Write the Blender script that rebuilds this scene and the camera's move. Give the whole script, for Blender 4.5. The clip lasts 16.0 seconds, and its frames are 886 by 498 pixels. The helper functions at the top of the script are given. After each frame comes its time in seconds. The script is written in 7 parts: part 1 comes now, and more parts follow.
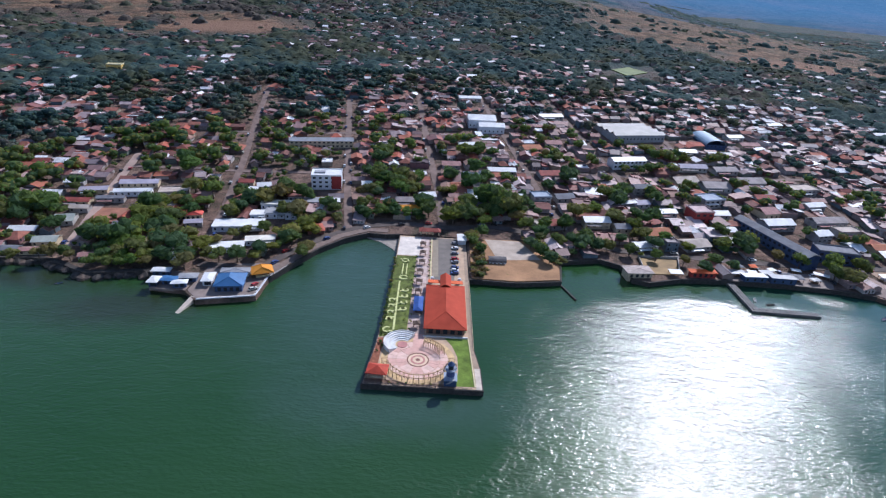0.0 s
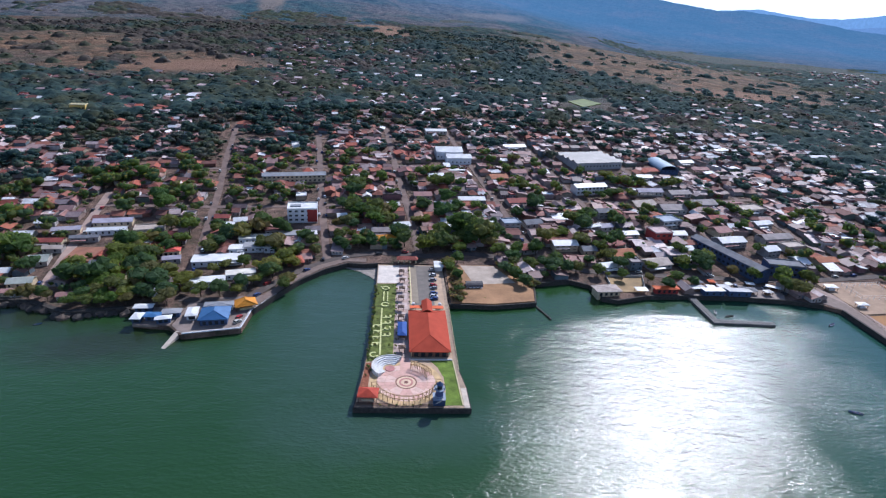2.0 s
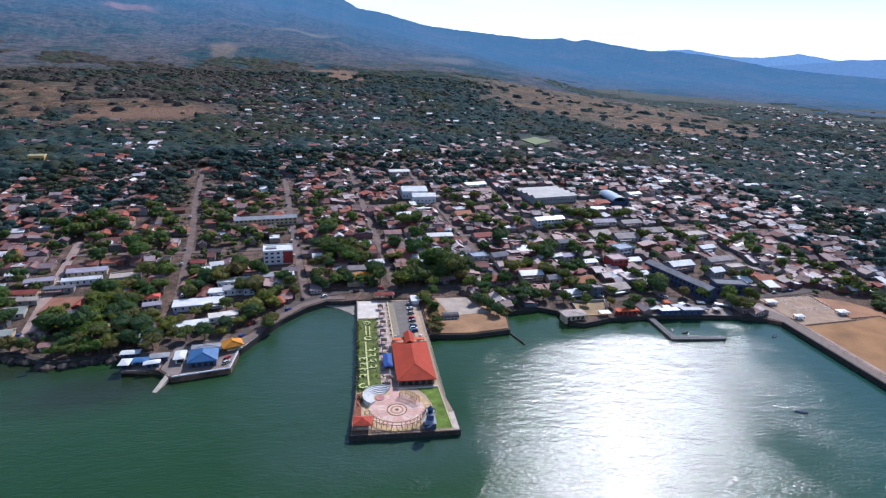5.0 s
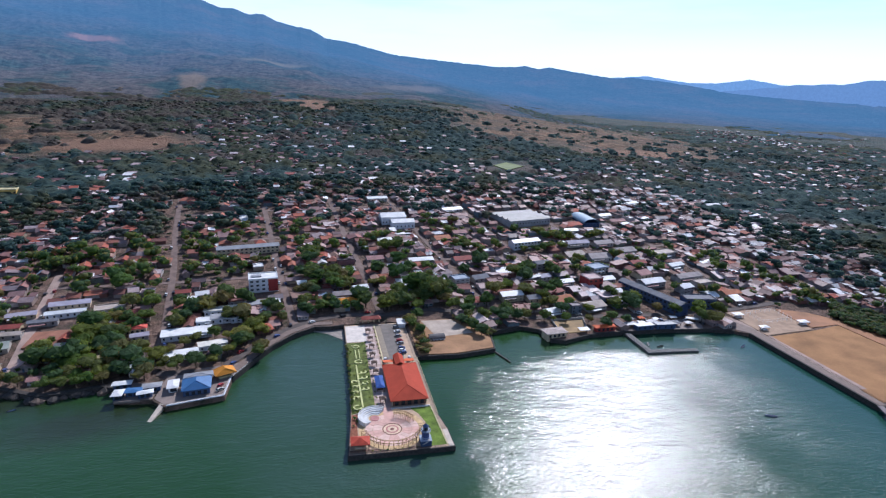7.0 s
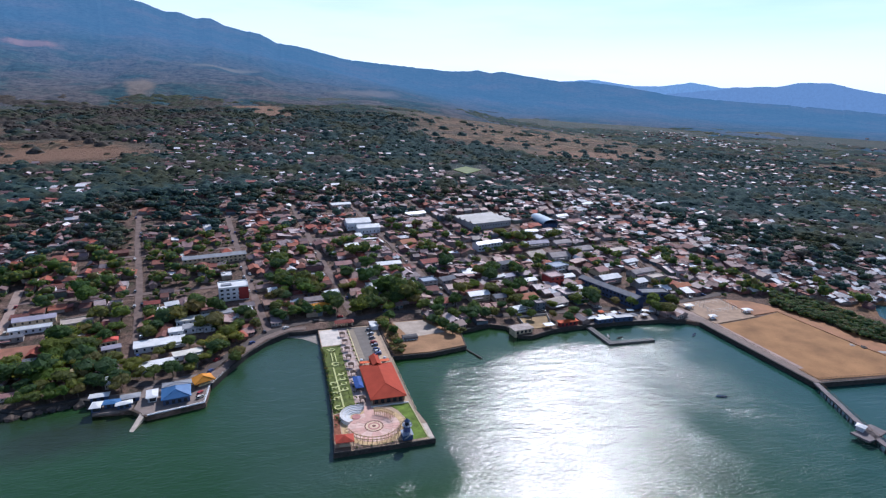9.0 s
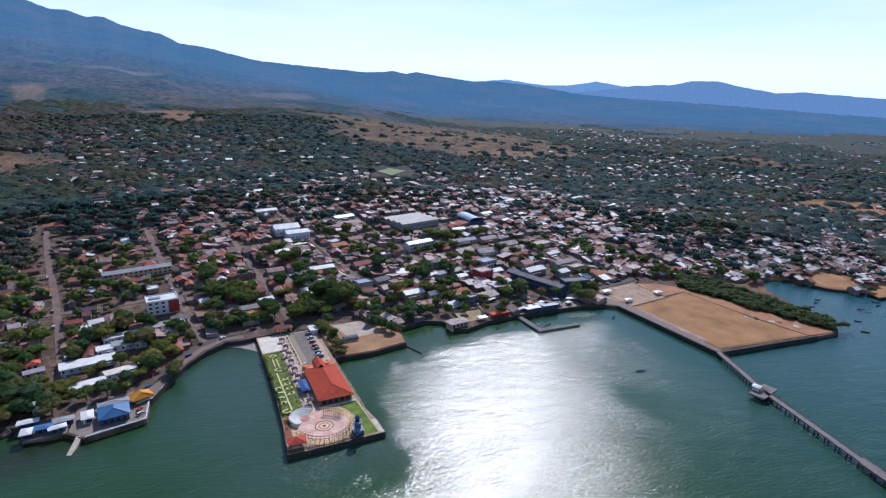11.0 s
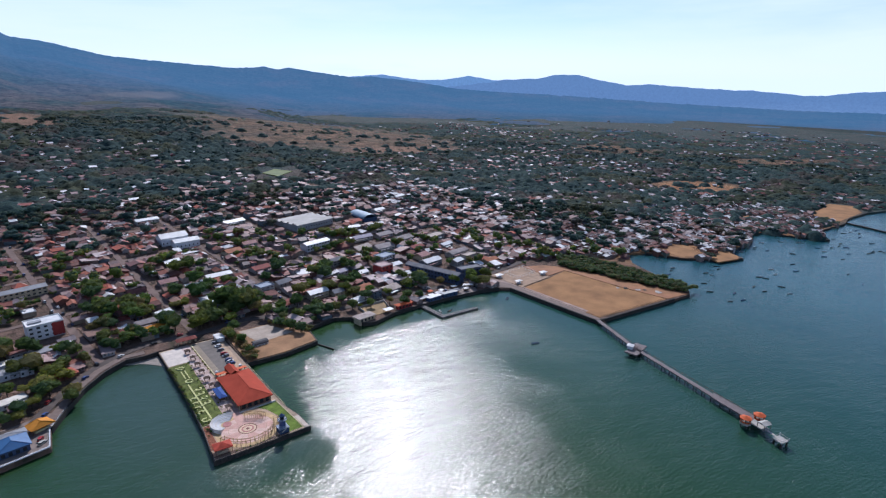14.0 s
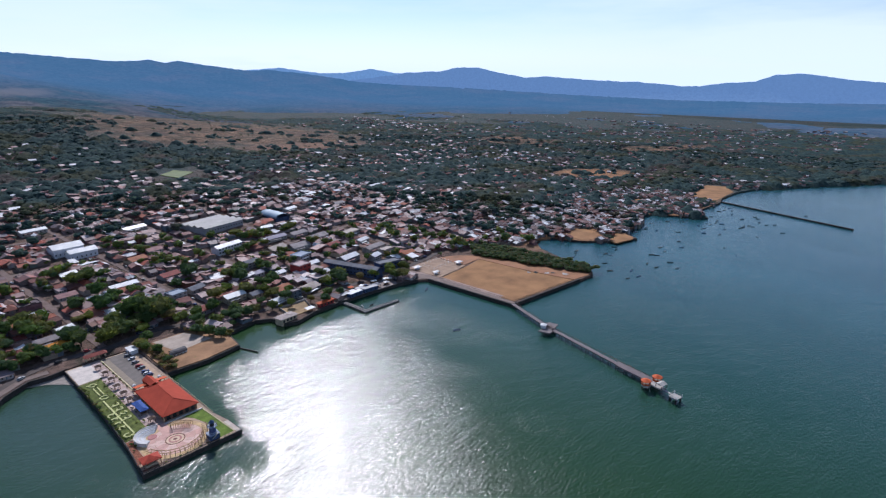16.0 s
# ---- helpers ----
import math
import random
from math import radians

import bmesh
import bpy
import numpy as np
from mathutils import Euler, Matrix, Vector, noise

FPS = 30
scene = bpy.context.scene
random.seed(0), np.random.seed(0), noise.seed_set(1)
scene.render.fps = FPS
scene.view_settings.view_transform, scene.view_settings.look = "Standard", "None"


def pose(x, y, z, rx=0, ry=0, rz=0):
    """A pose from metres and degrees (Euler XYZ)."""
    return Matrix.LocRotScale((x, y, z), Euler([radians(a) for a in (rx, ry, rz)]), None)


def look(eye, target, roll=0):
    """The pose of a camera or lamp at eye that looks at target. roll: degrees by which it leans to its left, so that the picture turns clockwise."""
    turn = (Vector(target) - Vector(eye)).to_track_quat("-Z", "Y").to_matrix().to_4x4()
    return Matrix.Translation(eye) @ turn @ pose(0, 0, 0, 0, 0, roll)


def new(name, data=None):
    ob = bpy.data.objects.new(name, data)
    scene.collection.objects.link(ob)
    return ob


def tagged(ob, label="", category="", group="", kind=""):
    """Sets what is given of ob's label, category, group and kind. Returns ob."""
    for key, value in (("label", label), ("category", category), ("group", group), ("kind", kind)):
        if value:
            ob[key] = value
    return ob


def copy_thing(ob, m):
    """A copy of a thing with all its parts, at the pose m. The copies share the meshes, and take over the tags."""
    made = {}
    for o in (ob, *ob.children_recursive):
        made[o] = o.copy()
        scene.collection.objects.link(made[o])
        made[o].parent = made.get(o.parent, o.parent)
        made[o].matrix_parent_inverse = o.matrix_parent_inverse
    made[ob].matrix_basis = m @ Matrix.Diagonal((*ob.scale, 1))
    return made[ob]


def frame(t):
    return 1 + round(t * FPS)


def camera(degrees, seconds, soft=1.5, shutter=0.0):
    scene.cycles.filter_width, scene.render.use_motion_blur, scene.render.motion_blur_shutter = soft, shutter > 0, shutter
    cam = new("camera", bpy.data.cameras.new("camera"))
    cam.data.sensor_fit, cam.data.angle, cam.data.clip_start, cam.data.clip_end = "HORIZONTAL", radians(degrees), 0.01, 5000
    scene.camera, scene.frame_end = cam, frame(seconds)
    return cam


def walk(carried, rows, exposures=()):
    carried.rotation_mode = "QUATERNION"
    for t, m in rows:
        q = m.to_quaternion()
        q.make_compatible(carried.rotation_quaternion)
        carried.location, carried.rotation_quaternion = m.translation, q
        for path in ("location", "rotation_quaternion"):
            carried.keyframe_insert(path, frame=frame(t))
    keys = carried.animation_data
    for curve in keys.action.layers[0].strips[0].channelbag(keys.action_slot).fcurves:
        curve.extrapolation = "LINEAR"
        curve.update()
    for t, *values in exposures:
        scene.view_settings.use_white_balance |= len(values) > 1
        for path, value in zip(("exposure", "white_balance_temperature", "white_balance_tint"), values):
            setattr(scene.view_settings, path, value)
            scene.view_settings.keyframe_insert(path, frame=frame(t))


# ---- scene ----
cam = camera(77.53, 16.0, soft=1.25)
# seconds, eye, yaw (left is plus), pitch (up is plus), lean to the left
PATH = [
    (0, 23.72, -160.08, 137.69, -1.382, -26.086, 3.830),
    (0.5, 21.79, -162.66, 138.32, -2.538, -25.179, 3.700),
    (1, 19.89, -165.49, 139.13, -3.531, -24.373, 3.639),
    (1.5, 17.60, -168.07, 139.52, -4.575, -23.490, 3.523),
    (2, 15.50, -170.93, 140.19, -5.308, -22.696, 3.388),
    (2.5, 13.36, -173.64, 140.94, -5.876, -22.024, 3.289),
    (3, 11.22, -176.35, 141.62, -6.409, -21.410, 3.149),
    (3.5, 9.22, -179.34, 142.54, -7.071, -20.795, 3.005),
    (4, 7.00, -181.82, 143.33, -7.943, -20.139, 2.851),
    (4.6, 4.33, -185.02, 144.32, -9.076, -19.276, 2.668),
    (5.25, 1.18, -188.32, 145.32, -10.540, -18.227, 2.473),
    (5.9, -2.15, -191.50, 146.21, -11.864, -17.237, 2.294),
    (6.5, -5.31, -194.37, 146.90, -12.620, -16.537, 2.157),
    (7, -7.90, -196.74, 147.46, -13.009, -15.952, 2.044),
    (7.5, -10.61, -199.13, 147.93, -13.326, -15.622, 1.960),
    (8, -13.38, -201.67, 148.83, -13.845, -15.636, 1.912),
    (8.5, -16.03, -203.93, 149.37, -14.970, -15.552, 1.778),
    (9, -18.60, -207.05, 150.40, -17.593, -15.443, 1.640),
    (9.5, -21.22, -210.43, 151.64, -21.670, -15.288, 1.353),
    (9.7, -22.57, -211.25, 152.11, -22.891, -15.260, 1.290),
    (10.3, -25.77, -213.64, 152.92, -25.189, -15.201, 1.105),
    (10.85, -29.30, -215.30, 153.30, -25.815, -15.235, 0.996),
    (11.4, -33.02, -216.87, 153.69, -26.253, -15.310, 0.899),
    (12, -36.85, -218.97, 154.53, -27.917, -15.393, 0.750),
    (12.5, -39.55, -221.44, 155.76, -29.931, -15.452, 0.533),
    (13, -42.78, -223.10, 156.54, -32.543, -15.505, 0.433),
    (13.5, -45.67, -224.69, 157.41, -35.364, -15.578, 0.278),
    (14, -48.73, -226.03, 158.39, -38.067, -15.685, 0.153),
    (14.5, -51.81, -227.07, 159.16, -40.711, -15.768, 0.038),
    (15, -54.57, -228.20, 160.19, -43.221, -15.894, -0.049),
    (15.5, -57.36, -229.35, 161.13, -44.532, -16.167, -0.218),
    (16, -59.83, -230.41, 161.88, -47.632, -16.414, -0.347),
]


def eye_pose(x, y, z, yaw, pitch, lean):
    return pose(x, y, z, 0, 0, yaw) @ pose(0, 0, 0, 90 + pitch) @ pose(0, 0, 0, 0, 0, lean)


walk(cam, [(t, eye_pose(*row)) for t, *row in PATH], [(0.0, 0.2, 5500, 17), (7.0, 0.1, 5550, 17), (12.0, -0.1, 5610, 17), (16.0, -0.2, 5690, 18)])

# ---- light ----
SUN_AZ, SUN_EL = 34.0, 41.0
world = bpy.data.worlds.new("world")
scene.world = world
world.use_nodes = True
wn, wl = world.node_tree.nodes, world.node_tree.links
wn.clear()
w_out = wn.new("ShaderNodeOutputWorld")
w_bg = wn.new("ShaderNodeBackground")
w_sky = wn.new("ShaderNodeTexSky")
w_sky.sky_type = "NISHITA"
w_sky.sun_disc = False
w_sky.sun_elevation = radians(SUN_EL)
w_sky.sun_rotation = radians(SUN_AZ)
w_sky.altitude = 100
w_sky.air_density, w_sky.dust_density, w_sky.ozone_density = 1.1, 0.15, 1.6
w_bg.inputs["Strength"].default_value = 0.115
# thin veil of cloud near the horizon
w_tc = wn.new("ShaderNodeTexCoord")
w_map = wn.new("ShaderNodeMapping")
w_map.inputs["Scale"].default_value = (1.0, 1.0, 7.0)
w_noise = wn.new("ShaderNodeTexNoise")
w_noise.inputs["Scale"].default_value = 2.2
w_noise.inputs["Detail"].default_value = 7
w_noise.inputs["Roughness"].default_value = 0.55
w_ramp = wn.new("ShaderNodeValToRGB")
w_ramp.color_ramp.elements[0].position = 0.3
w_ramp.color_ramp.elements[1].position = 0.58
w_mix = wn.new("ShaderNodeMix")
w_mix.data_type = "RGBA"
w_mix.inputs["B"].default_value = (8.5, 9.7, 10.7, 1)
w_scale = wn.new("ShaderNodeMath")
w_scale.operation = "MULTIPLY"
w_scale.inputs[1].default_value = 1.0
wl.new(w_tc.outputs["Generated"], w_map.inputs["Vector"])
wl.new(w_map.outputs["Vector"], w_noise.inputs["Vector"])
wl.new(w_noise.outputs["Fac"], w_ramp.inputs["Fac"])
wl.new(w_ramp.outputs["Color"], w_scale.inputs[0])
w_sep = wn.new("ShaderNodeSeparateXYZ")
w_low = wn.new("ShaderNodeMapRange")
w_low.inputs["From Min"].default_value, w_low.inputs["From Max"].default_value = 0.28, 0.03
w_low.inputs["To Min"].default_value, w_low.inputs["To Max"].default_value = 0.05, 1.0
w_fac = wn.new("ShaderNodeMath")
w_fac.operation = "MULTIPLY"
wl.new(w_tc.outputs["Generated"], w_sep.inputs["Vector"])
wl.new(w_sep.outputs["Z"], w_low.inputs["Value"])
w_veil = wn.new("ShaderNodeMapRange")
w_veil.inputs["From Min"].default_value, w_veil.inputs["From Max"].default_value = 0.125, 0.02
w_most = wn.new("ShaderNodeMath")
w_most.operation = "MAXIMUM"
wl.new(w_sep.outputs["Z"], w_veil.inputs["Value"])
wl.new(w_scale.outputs[0], w_most.inputs[0])
wl.new(w_veil.outputs["Result"], w_most.inputs[1])
wl.new(w_most.outputs[0], w_fac.inputs[0])
wl.new(w_low.outputs["Result"], w_fac.inputs[1])
wl.new(w_fac.outputs[0], w_mix.inputs["Factor"])
wl.new(w_sky.outputs["Color"], w_mix.inputs["A"])
wl.new(w_mix.outputs["Result"], w_bg.inputs["Color"])
wl.new(w_bg.outputs["Background"], w_out.inputs["Surface"])

sun_data = bpy.data.lights.new("sun", "SUN")
sun_data.energy = 5.0
sun_data.angle = radians(0.5)
sun_data.color = (1.0, 0.945, 0.85)
sun = new("sun", sun_data)
_a, _e = radians(SUN_AZ), radians(SUN_EL)
sun.matrix_world = look((0, 0, 500), (-math.sin(_a) * math.cos(_e) * 100, -math.cos(_a) * math.cos(_e) * 100, 500 - math.sin(_e) * 100))



# ---- materials ----
class Nodes:
    """A short way to write node materials."""

    def __init__(self, name):
        self.m = bpy.data.materials.new(name)
        self.m.use_nodes = True
        self.t = self.m.node_tree
        self.bsdf = self.t.nodes["Principled BSDF"]

    def n(self, kind, **kw):
        node = self.t.nodes.new("ShaderNode" + kind)
        for k, v in kw.items():
            node.inputs[k.replace("_", " ")].default_value = v
        return node

    def link(self, a, b):
        self.t.links.new(a, b)

    def pos(self, scale=1.0):
        g = self.t.nodes.new("ShaderNodeNewGeometry")
        m = self.n("Mapping")
        m.inputs["Scale"].default_value = (scale,) * 3 if not isinstance(scale, tuple) else scale
        self.link(g.outputs["Position"], m.inputs["Vector"])
        return m.outputs["Vector"]

    def noise(self, scale, detail=4, rough=0.55, vec=None):
        n = self.n("TexNoise", Scale=scale, Detail=detail, Roughness=rough)
        self.link(vec if vec is not None else self.pos(), n.inputs["Vector"])
        return n.outputs["Fac"]

    def ramp(self, fac, stops, mode="LINEAR"):
        r = self.n("ValToRGB")
        cr = r.color_ramp
        cr.interpolation = mode
        while len(cr.elements) < len(stops):
            cr.elements.new(0.5)
        for e, (p, c) in zip(cr.elements, stops):
            e.position = p
            e.color = (*c, 1) if isinstance(c, tuple) else (c, c, c, 1)
        self.link(fac, r.inputs["Fac"])
        return r.outputs["Color"]

    def mix(self, fac, a, b, how="MIX"):
        m = self.n("Mix")
        m.data_type, m.blend_type = "RGBA", how
        for sock, v in (("Factor", fac), ("A", a), ("B", b)):
            if isinstance(v, (int, float)):
                m.inputs[sock].default_value = v
            elif isinstance(v, tuple):
                m.inputs[sock].default_value = (*v, 1)
            else:
                self.link(v, m.inputs[sock])
        return m.outputs["Result"]

    def bump(self, height, strength, dist):
        b = self.n("Bump", Strength=strength, Distance=dist)
        self.link(height, b.inputs["Height"])
        self.link(b.outputs["Normal"], self.bsdf.inputs["Normal"])

    def done(self, color, rough=0.8, metal=0.0, spec=0.3):
        if isinstance(color, tuple):
            self.bsdf.inputs["Base Color"].default_value = (*color, 1)
        else:
            self.link(color, self.bsdf.inputs["Base Color"])
        if isinstance(rough, (int, float)):
            self.bsdf.inputs["Roughness"].default_value = rough
        else:
            self.link(rough, self.bsdf.inputs["Roughness"])
        self.bsdf.inputs["Metallic"].default_value = metal
        self.bsdf.inputs["Specular IOR Level"].default_value = spec
        return self.m


def surface(name, color, vary=0.25, scale=0.6, rough=0.8, metal=0.0, fine=6.0, spec=0.3, bump=0.0):
    """A plain surface with grain and stains at two scales."""
    k = Nodes(name)
    big = k.ramp(k.noise(scale, 5), [(0.3, 1 - vary), (0.7, 1 + vary * 0.35)])
    small = k.ramp(k.noise(fine, 3), [(0.3, 1 - vary * 0.5), (0.7, 1.0)])
    c = k.mix(1.0, k.mix(1.0, color, big, "MULTIPLY"), small, "MULTIPLY")
    if bump:
        k.bump(k.noise(fine, 4), bump, 0.05)
    return k.done(c, rough, metal, spec)


def palette(name, stops, source, vary=0.25, rough=0.7, scale=0.5, metal=0.0, ribs=0.0, spec=0.3):
    """Colours picked piece by piece, by object or by island, with stains on top."""
    k = Nodes(name)
    if source == "object":
        fac = k.n("ObjectInfo").outputs["Random"]
    else:
        fac = k.t.nodes.new("ShaderNodeNewGeometry").outputs["Random Per Island"]
    n = len(stops)
    c = k.ramp(fac, [(i / n, s) for i, s in enumerate(stops)], "CONSTANT")
    big = k.ramp(k.noise(scale, 6, 0.65), [(0.32, 1 - vary), (0.62, 1.0)])
    streak = k.ramp(k.noise(1.0, 4, 0.6, k.pos((1.6, 1.6, 0.3))), [(0.3, 1 - vary * 0.7), (0.65, 1.0)])
    c = k.mix(1.0, k.mix(1.0, c, big, "MULTIPLY"), streak, "MULTIPLY")
    return k.done(c, rough, metal, spec)


ZINC = [(0.8, 0.78, 0.76), (0.281, 0.207, 0.204), (0.27, 0.114, 0.096), (0.499, 0.378, 0.357), (0.187, 0.084, 0.074), (0.125, 0.088, 0.091), (0.312, 0.207, 0.191), (0.645, 0.51, 0.479), (0.239, 0.066, 0.057), (0.82, 0.8, 0.78), (0.312, 0.088, 0.065), (0.25, 0.15, 0.139), (0.437, 0.29, 0.261), (0.312, 0.158, 0.131), (0.208, 0.114, 0.104), (0.156, 0.088, 0.087), (0.374, 0.22, 0.191), (0.208, 0.167, 0.174)]
TILE = [(0.4, 0.1, 0.06), (0.26, 0.085, 0.06), (0.2, 0.08, 0.065), (0.38, 0.125, 0.075), (0.17, 0.07, 0.055), (0.3, 0.11, 0.075), (0.34, 0.2, 0.15)]
PAINT = [(0.372, 0.318, 0.298), (0.31, 0.246, 0.224), (0.279, 0.201, 0.17), (0.136, 0.167, 0.192), (0.198, 0.084, 0.064), (0.31, 0.246, 0.181), (0.223, 0.19, 0.187), (0.434, 0.385, 0.363), (0.161, 0.184, 0.15), (0.217, 0.112, 0.117), (0.26, 0.184, 0.17)]
GREEN = [(0.059, 0.112, 0.04), (0.118, 0.162, 0.046), (0.05, 0.095, 0.042), (0.165, 0.185, 0.049), (0.065, 0.114, 0.048), (0.177, 0.166, 0.055), (0.057, 0.105, 0.036), (0.177, 0.14, 0.062), (0.1, 0.162, 0.036), (0.052, 0.096, 0.046), (0.073, 0.121, 0.057)]
RUST = [(0.195, 0.098, 0.085), (0.244, 0.146, 0.122), (0.146, 0.085, 0.079), (0.342, 0.244, 0.22), (0.732, 0.708, 0.683), (0.66, 0.64, 0.63), (0.293, 0.134, 0.104), (0.22, 0.159, 0.146), (0.439, 0.366, 0.342), (0.45, 0.41, 0.4), (0.78, 0.78, 0.78), (0.183, 0.11, 0.104)]
rust_far = palette("rusted_roof_far", RUST, "island", 0.4, 0.8, 0.35, spec=0.1)
zinc = palette("zinc_roof", ZINC, "object", 0.35, 0.6, 0.35, 0.0, spec=0.2)
zinc_far = palette("zinc_roof_far", ZINC, "island", 0.35, 0.6, 0.35, spec=0.2)
tile = palette("clay_tile_roof", TILE, "object", 0.35, 0.85, 0.4)
tile_far = palette("clay_tile_roof_far", TILE, "island", 0.35, 0.85, 0.4)
paint = palette("wall_paint", PAINT, "object", 0.3, 0.85, 0.5)
paint_far = palette("wall_paint_far", PAINT, "island", 0.3, 0.85, 0.5)
glass_dark = surface("dark_window_glass", (0.03, 0.035, 0.04), 0.2, rough=0.15, spec=0.5)
door_wood = palette("door_wood", [(0.12, 0.07, 0.04), (0.2, 0.2, 0.2), (0.1, 0.14, 0.2), (0.3, 0.28, 0.25)], "object", 0.2)
bark = surface("bark", (0.12, 0.09, 0.065), 0.4, 1.5)
concrete = surface("concrete", (0.42, 0.39, 0.35), 0.3, 0.25)
concrete_pale = surface("pale_concrete", (0.62, 0.6, 0.56), 0.25, 0.3)
wall_stone = surface("dark_sea_wall_stone", (0.06, 0.052, 0.046), 0.5, 0.8, rough=0.9)
asphalt = surface("asphalt", (0.36, 0.26, 0.215), 0.3, 0.15, rough=0.9)
lawn_green = surface("lawn", (0.15, 0.22, 0.03), 0.5, 0.25, rough=0.95, fine=2.0)
red_roof = surface("red_metal_roof", (0.4, 0.065, 0.034), 0.2, 0.2, rough=0.8, spec=0.1)
sand = surface("bare_dirt", (0.34, 0.175, 0.072), 0.35, 0.06, rough=0.95, fine=1.2)
steel_white = surface("white_painted_steel", (0.72, 0.72, 0.7), 0.15)
dark_iron = surface("dark_iron", (0.035, 0.035, 0.04), 0.2, rough=0.5)


def leaf_material(name, source, greens=GREEN):
    k = Nodes(name)
    if source == "object":
        fac = k.n("ObjectInfo").outputs["Random"]
    else:
        fac = k.t.nodes.new("ShaderNodeNewGeometry").outputs["Random Per Island"]
    c = k.ramp(fac, [(i / len(greens), s) for i, s in enumerate(greens)], "LINEAR")
    v = k.ramp(k.noise(0.9, 5, 0.7), [(0.3, 0.6), (0.7, 1.5)])
    c = k.mix(1.0, c, v, "MULTIPLY")
    k.bump(k.noise(1.6, 6, 0.7), 0.9, 0.8)
    thin = k.n("BsdfTranslucent")
    k.link(k.mix(1.0, c, (1.65, 1.6, 0.75), "MULTIPLY"), thin.inputs["Color"])
    both = k.n("MixShader")
    both.inputs["Fac"].default_value = 0.52
    k.link(k.bsdf.outputs["BSDF"], both.inputs[1])
    k.link(thin.outputs["BSDF"], both.inputs[2])
    k.link(both.outputs["Shader"], k.t.nodes["Material Output"].inputs["Surface"])
    return k.done(c, 0.8, 0.0, 0.15)


leaf = leaf_material("foliage", "object")
leaf_olive = leaf_material("olive_foliage", "object", [(0.13, 0.15, 0.03), (0.17, 0.17, 0.04), (0.09, 0.15, 0.03), (0.2, 0.19, 0.055), (0.12, 0.17, 0.03), (0.16, 0.14, 0.05)])
leaf_far = leaf_material("foliage_far", "island")


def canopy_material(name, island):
    """Crowns of the far woods: dark green, olive in stretches, dry and leafless in places; bluish for distance haze."""
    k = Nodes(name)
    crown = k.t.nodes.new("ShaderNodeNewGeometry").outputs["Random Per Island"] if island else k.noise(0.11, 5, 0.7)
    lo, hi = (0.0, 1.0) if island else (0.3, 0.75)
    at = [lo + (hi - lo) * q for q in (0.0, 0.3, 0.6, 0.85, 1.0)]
    # blue in these greens is distance haze put into the leaf colour
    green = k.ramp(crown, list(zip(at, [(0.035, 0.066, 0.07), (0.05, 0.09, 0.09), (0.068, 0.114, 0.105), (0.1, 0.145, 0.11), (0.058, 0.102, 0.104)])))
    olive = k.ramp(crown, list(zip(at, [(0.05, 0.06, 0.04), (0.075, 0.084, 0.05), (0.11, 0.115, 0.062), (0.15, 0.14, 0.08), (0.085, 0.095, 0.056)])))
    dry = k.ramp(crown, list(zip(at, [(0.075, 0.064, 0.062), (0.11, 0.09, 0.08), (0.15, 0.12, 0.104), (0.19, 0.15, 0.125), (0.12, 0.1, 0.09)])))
    # the western hillside is drier
    sep = k.n("SeparateXYZ")
    k.link(k.pos(), sep.inputs["Vector"])
    west = k.n("MapRange")
    west.inputs["From Min"].default_value, west.inputs["From Max"].default_value = 150, -350
    west.inputs["To Max"].default_value = 0.12
    k.link(sep.outputs["X"], west.inputs["Value"])
    high = k.n("MapRange")
    high.inputs["From Min"].default_value, high.inputs["From Max"].default_value = 480, 760
    k.link(sep.outputs["Y"], high.inputs["Value"])
    drier = k.n("Math")
    drier.operation = "MULTIPLY"
    k.link(west.outputs["Result"], drier.inputs[0])
    k.link(high.outputs["Result"], drier.inputs[1])

    def dryness(fac):
        m = k.n("Math")
        k.link(fac, m.inputs[0])
        k.link(drier.outputs[0], m.inputs[1])
        return m.outputs[0]

    c = k.mix(k.ramp(dryness(k.noise(0.011, 5, 0.6)), [(0.5, 0.0), (0.6, 0.8)]), green, olive)
    c = k.mix(k.ramp(dryness(k.noise(0.009, 6, 0.66, k.pos((1.0, 1.0, 0.0)))), [(0.55, 0.0), (0.64, 0.9)]), c, dry)
    c = k.mix(1.0, c, k.ramp(k.noise(0.4, 4, 0.7), [(0.3, 0.6), (0.7, 1.3)]), "MULTIPLY")
    k.bump(k.noise(0.5, 5, 0.7), 0.8, 1.4)
    thin = k.n("BsdfTranslucent")
    k.link(k.mix(1.0, c, (1.35, 1.4, 1.0), "MULTIPLY"), thin.inputs["Color"])
    both = k.n("MixShader")
    both.inputs["Fac"].default_value = 0.45
    k.link(k.bsdf.outputs["BSDF"], both.inputs[1])
    k.link(thin.outputs["BSDF"], both.inputs[2])
    k.link(both.outputs["Shader"], k.t.nodes["Material Output"].inputs["Surface"])
    return k.done(c, 0.9, 0.0, 0.1)


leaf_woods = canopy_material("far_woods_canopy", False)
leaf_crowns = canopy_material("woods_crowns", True)


